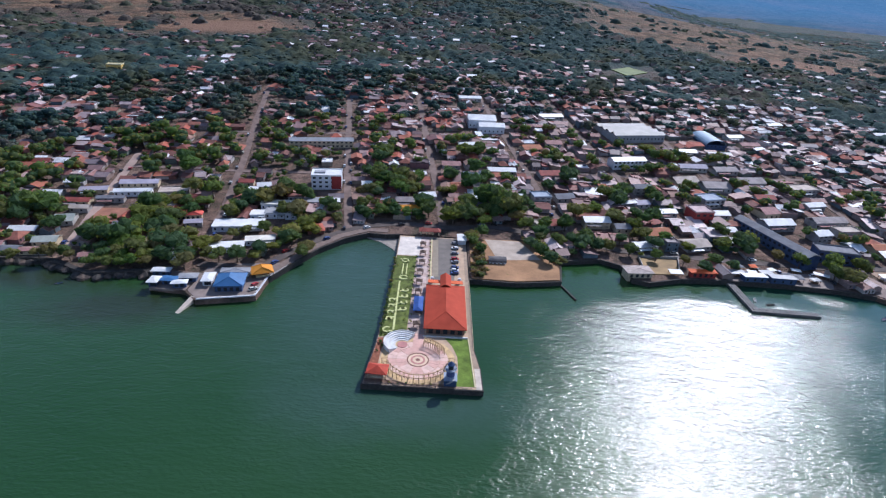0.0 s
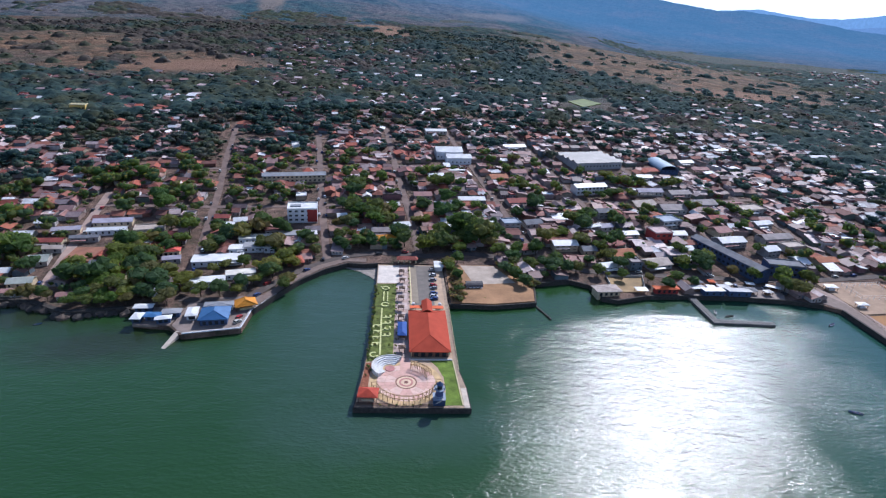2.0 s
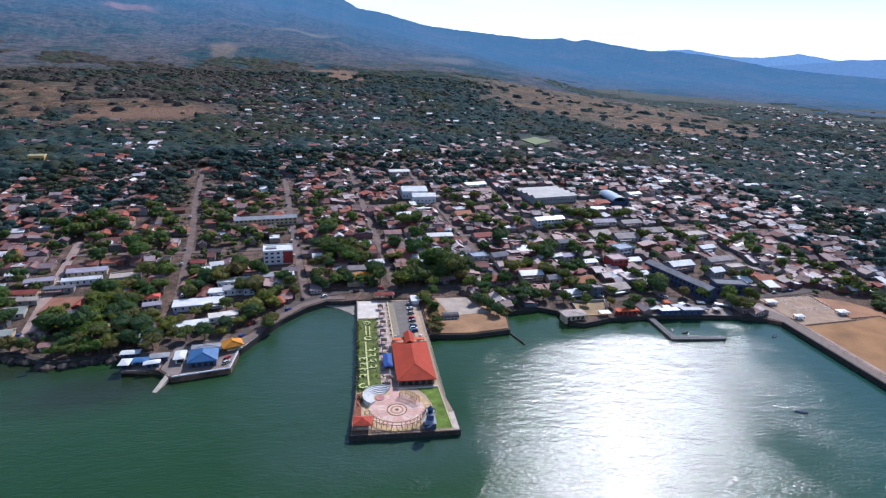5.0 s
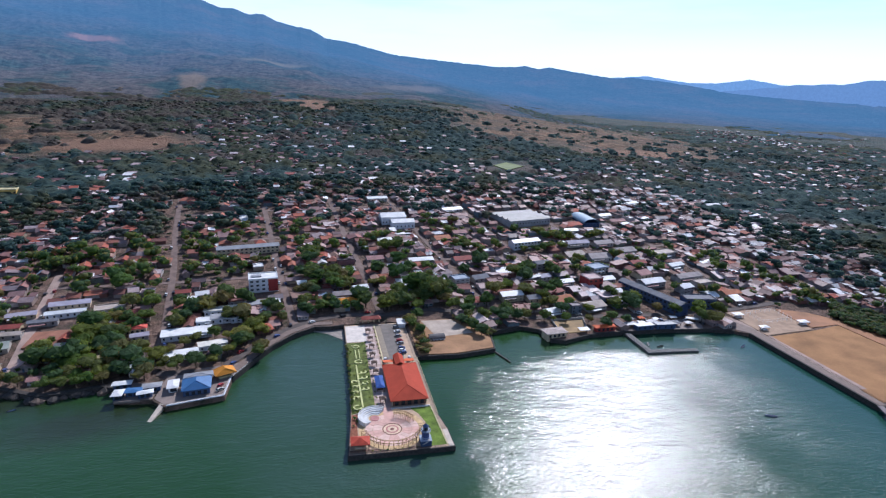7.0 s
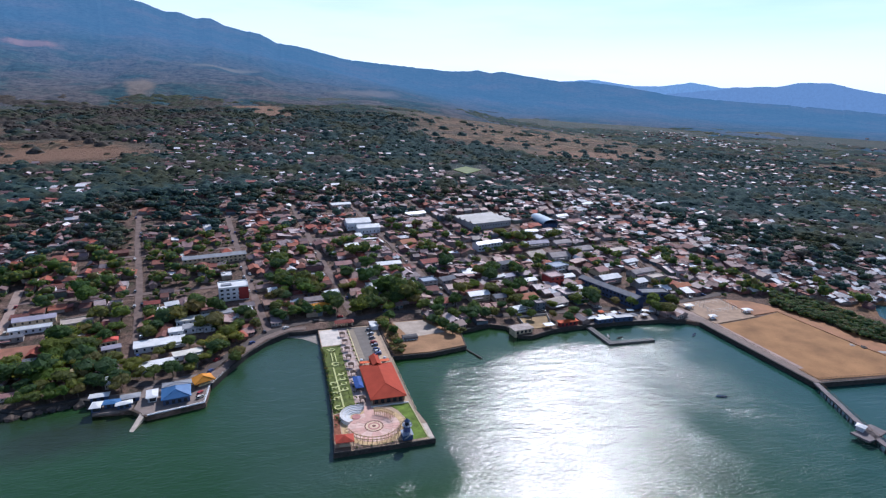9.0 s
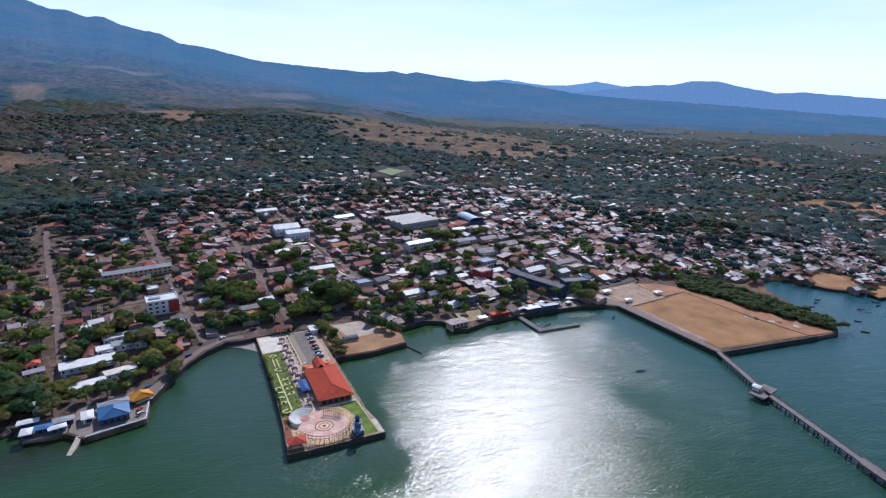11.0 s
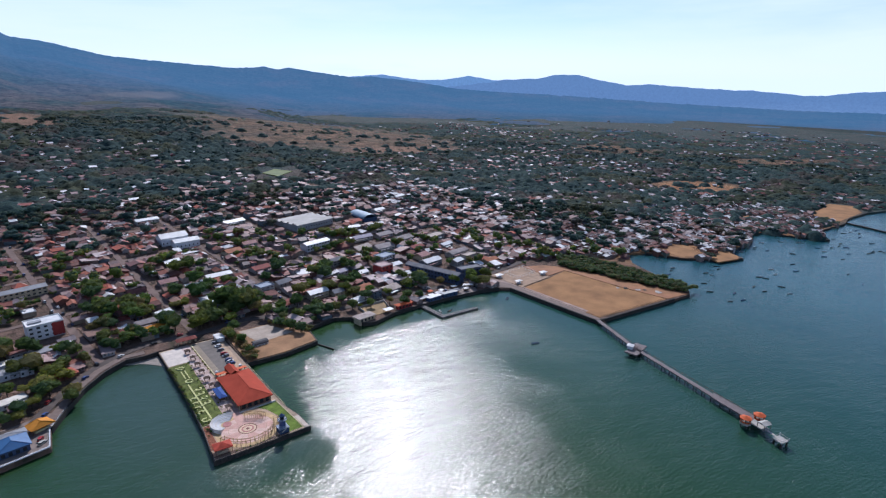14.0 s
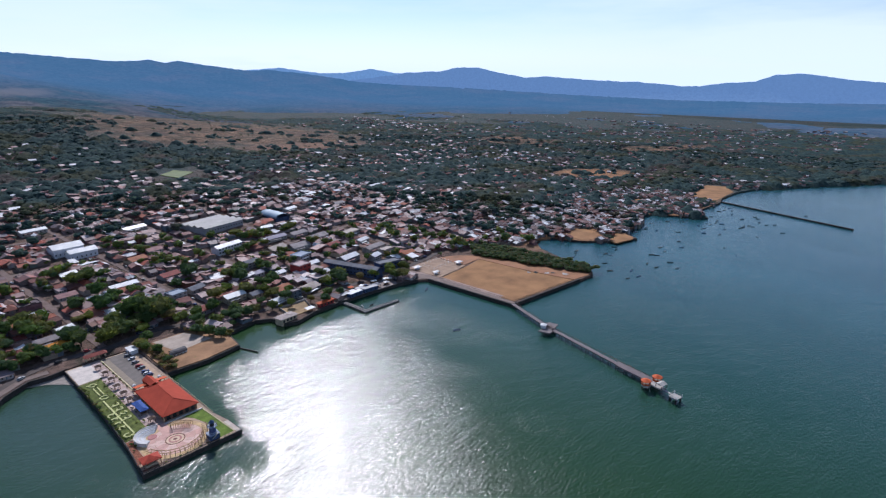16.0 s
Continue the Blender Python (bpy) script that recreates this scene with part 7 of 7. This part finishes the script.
for x, y in ((216.6, -129.8), (224.8, -132.8)):
    k = thing("jetty_kiosk", "round open kiosk with an orange-red conical roof", "kiosk", "jetty kiosks", (x, y, 2.9))
    part("floor", Shape().lathe([(2.6, -1.0), (2.6, 0.1)], 8), concrete, k)
    part("roof", Shape().lathe([(2.9, 2.2), (2.85, 2.35), (0.4, 3.3), (0.1, 3.45)], 8), kiosk_red, k)
    for i in range(8):
        a = radians(45 * i + 22)
        part("post", Shape().box(2.3 * math.cos(a) - 0.1, 2.3 * math.sin(a) - 0.1, 0, 2.3 * math.cos(a) + 0.1, 2.3 * math.sin(a) + 0.1, 2.4), timber, k)
    part("parapet", Shape().ring(2.3, 2.5, 0.1, 0.9, steps=8), kiosk_red, k)
    for i in range(4):
        a = radians(90 * i + 45)
        part("pillar", Shape().box(1.8 * math.cos(a) - 0.3, 1.8 * math.sin(a) - 0.3, -5, 1.8 * math.cos(a) + 0.3, 1.8 * math.sin(a) + 0.3, -0.9), wall_stone, k)
link = thing("jetty_gangway", "narrow gangway to a square mooring platform", "gangway", at=(219.6, -134.5, 2.9), turn=-17)
part("deck", Shape().prism([(-2.2, 4.6), (2.2, 4.6), (1.6, -5), (-2.2, -5)], -0.5, 0.1), concrete, link)
part("shelter_roof", Shape().add([(-2.6, -1.0, 2.5), (2.4, -1.0, 2.5), (2.2, -5.5, 2.5), (-2.6, -5.5, 2.5), (-2.6, -3.2, 3.3), (2.3, -3.2, 3.3)], [(0, 1, 5, 4), (4, 5, 2, 3), (0, 4, 3), (1, 2, 5)]), concrete, link)
for x in (-2.3, 2.0):
    for y in (-1.3, -5.2):
        part("post", Shape().box(x - 0.1, y - 0.1, 0, x + 0.1, y + 0.1, 2.6), timber, link)
part("walkway", Shape().bar((-0.4, -5, -0.1), (-1.0, -11, -0.1), 1.2, 0.3), concrete, link)
part("platform", Shape().prism([(-3.5, -10.8), (1.6, -10.5), (1.4, -15.4), (-3.7, -15.6)], -0.5, 0.1), concrete, link)
for ax, ay, bx, by in ((-3.5, -10.8, 1.6, -10.5), (1.6, -10.5, 1.4, -15.4), (1.4, -15.4, -3.7, -15.6), (-3.7, -15.6, -3.5, -10.8)):
    part("rail", Shape().bar((ax, ay, 1.1), (bx, by, 1.1), 0.14), concrete, link)
    part("corner_post", Shape().box(ax - 0.12, ay - 0.12, 0, ax + 0.12, ay + 0.12, 1.6), steel_white, link)
for x, y in ((-3.0, -11.3), (1.1, -11.1), (0.9, -14.9), (-3.2, -15.1)):
    part("pillar", Shape().box(x - 0.35, y - 0.35, -5, x + 0.35, y + 0.35, -0.4), wall_stone, link)
seawall([(782, -3), (760, -55), (713, -165)], "far_breakwater", 1.6, 3.0, label="long thin dark breakwater across the far bay")

# mangrove along the landfill
MANGROVE = [(344, 96), (354, 108), (367, 119), (385, 84), (388, 40), (386, 0), (382, -15), (370, -17), (361, 12), (353, 48)]
leaf_mangrove = leaf_material("mangrove_leaves", "island", [(0.045, 0.09, 0.04), (0.075, 0.12, 0.04), (0.05, 0.09, 0.045), (0.1, 0.13, 0.05), (0.04, 0.08, 0.045), (0.13, 0.12, 0.06)])
mg = []
mr = random.Random(31)
while len(mg) < 330:
    x, y = mr.uniform(335, 400), mr.uniform(-20, 120)
    if inside(MANGROVE, x, y):
        mg.append((x, y, mr.uniform(2.8, 5.2)))
forest("mangrove", mg, [leafy(400 + i, 4, 70, 0.13) for i in range(4)], "dense green mangrove thicket at the water's edge", leaf_mangrove, 0.7)

# sandy spits of the far shore
for i, poly in enumerate(([(477, 12), (504, 5.5), (513, 10), (520, 26), (519, 47), (489, 36)], [(464, 44), (484, 35), (511, 60), (505, 76), (470, 64)], [(692, 6), (716, 4), (720, 92), (694, 96)], [(779, 5), (775, 34), (802, 43), (904, 58), (912, 30), (868, 6)])):
    land_sheet(f"sandy_spit_{i + 1}", poly, sand, "bare orange sand at the far shore", "sand", 0.1)
sf = [(243, 580), (270, 601), (289, 579), (256, 552)]
fixed("football_field", Shape().add([(x, y, lz(x, y) + 0.9) for x, y in sf] + [(x, y, lz(x, y) - 3) for x, y in sf], [(0, 3, 2, 1), (0, 1, 5, 4), (1, 2, 6, 5), (2, 3, 7, 6), (3, 0, 4, 7)]), surface("playing_grass", (0.13, 0.17, 0.045), 0.3, 0.1), "bright green football field among the trees", "field")

# ---- boats ----
boat_paint = palette("boat_paint", [(0.08, 0.1, 0.13), (0.05, 0.05, 0.05), (0.14, 0.13, 0.12), (0.4, 0.4, 0.4), (0.06, 0.1, 0.2)], "object", 0.2)
boat = thing("boat", "small open fishing boat at its mooring", "boat", "moored boats", (0, 0, -500))
hull = Shape()
sec = [(-3.4, 0.75, 0.55), (-1.5, 0.95, 0.55), (0.8, 0.9, 0.6), (2.6, 0.5, 0.75), (3.7, 0.06, 0.95)]
for x, b, h in sec:
    hull.v += [(x, -b, h), (x, -b * 0.75, -0.3), (x, b * 0.75, -0.3), (x, b, h), (x, b * 0.8, h), (x, b * 0.6, 0.05), (x, -b * 0.6, 0.05), (x, -b * 0.8, h)]
for i in range(len(sec) - 1):
    for k in range(8):
        hull.f.append((8 * i + k, 8 * i + (k + 1) % 8, 8 * i + 8 + (k + 1) % 8, 8 * i + 8 + k))
hull.f.append((7, 6, 5, 4, 3, 2, 1, 0))
part("hull", hull, boat_paint, boat)
for x in (-1.8, 0.0, 1.5):
    part("thwart", Shape().box(x - 0.15, -0.75, 0.35, x + 0.15, 0.75, 0.42), timber, boat)
part("outboard", Shape().box(-3.8, -0.2, 0.0, -3.4, 0.2, 1.0), dark_iron, boat)
spots = [(205, -1, 160), (-148, 62, 25), (196, 78, 10), (190, 82, 70), (249, 70, 30), (385, -43, 150), (396, -48, 160), (394, -22, 140)]
br = random.Random(41)
while len(spots) < 74:
    x, y = br.uniform(400, 770), br.uniform(-120, 70)
    if not inside(LAND, x, y) and edge_distance(COAST, x, y) > 6 and y > -0.25 * (x - 380) - 60 and br.random() < 0.35 + 0.65 * float(smooth(90, 20, edge_distance(COAST, x, y))):
        spots.append((x, y, br.gauss(150, 20)))
for x, y, a in spots:
    copy_thing(boat, pose(x, y, 0.05, 0, 0, a) @ Matrix.Scale(br.uniform(0.45, 0.8), 4))
for o in (*boat.children_recursive, boat):
    bpy.data.objects.remove(o)

# rocks of the western shore
shore_rock = surface("brown_shore_rock", (0.13, 0.095, 0.075), 0.5, 0.7, rough=0.95)
rr = random.Random(51)
for i in range(170):
    k = rr.random()
    seg = COAST[4:11]
    j = rr.randrange(len(seg) - 1)
    x, y = seg[j][0] + (seg[j + 1][0] - seg[j][0]) * k, seg[j][1] + (seg[j + 1][1] - seg[j][1]) * k - rr.uniform(-5.0, 3.4)
    rock = thing("rock", "dark rugged shore rock", "rock", "shore rocks", (x, y, 0.2), rr.uniform(0, 360))
    v, f = blob(500 + i, 0.7, 0.6, 1)
    s = Shape()
    s.v, s.f = [tuple(p) for p in (v * rr.uniform(0.9, 3.4)).tolist()], [tuple(q) for q in f]
    part("stone", s, wall_stone if i % 3 else shore_rock, rock)
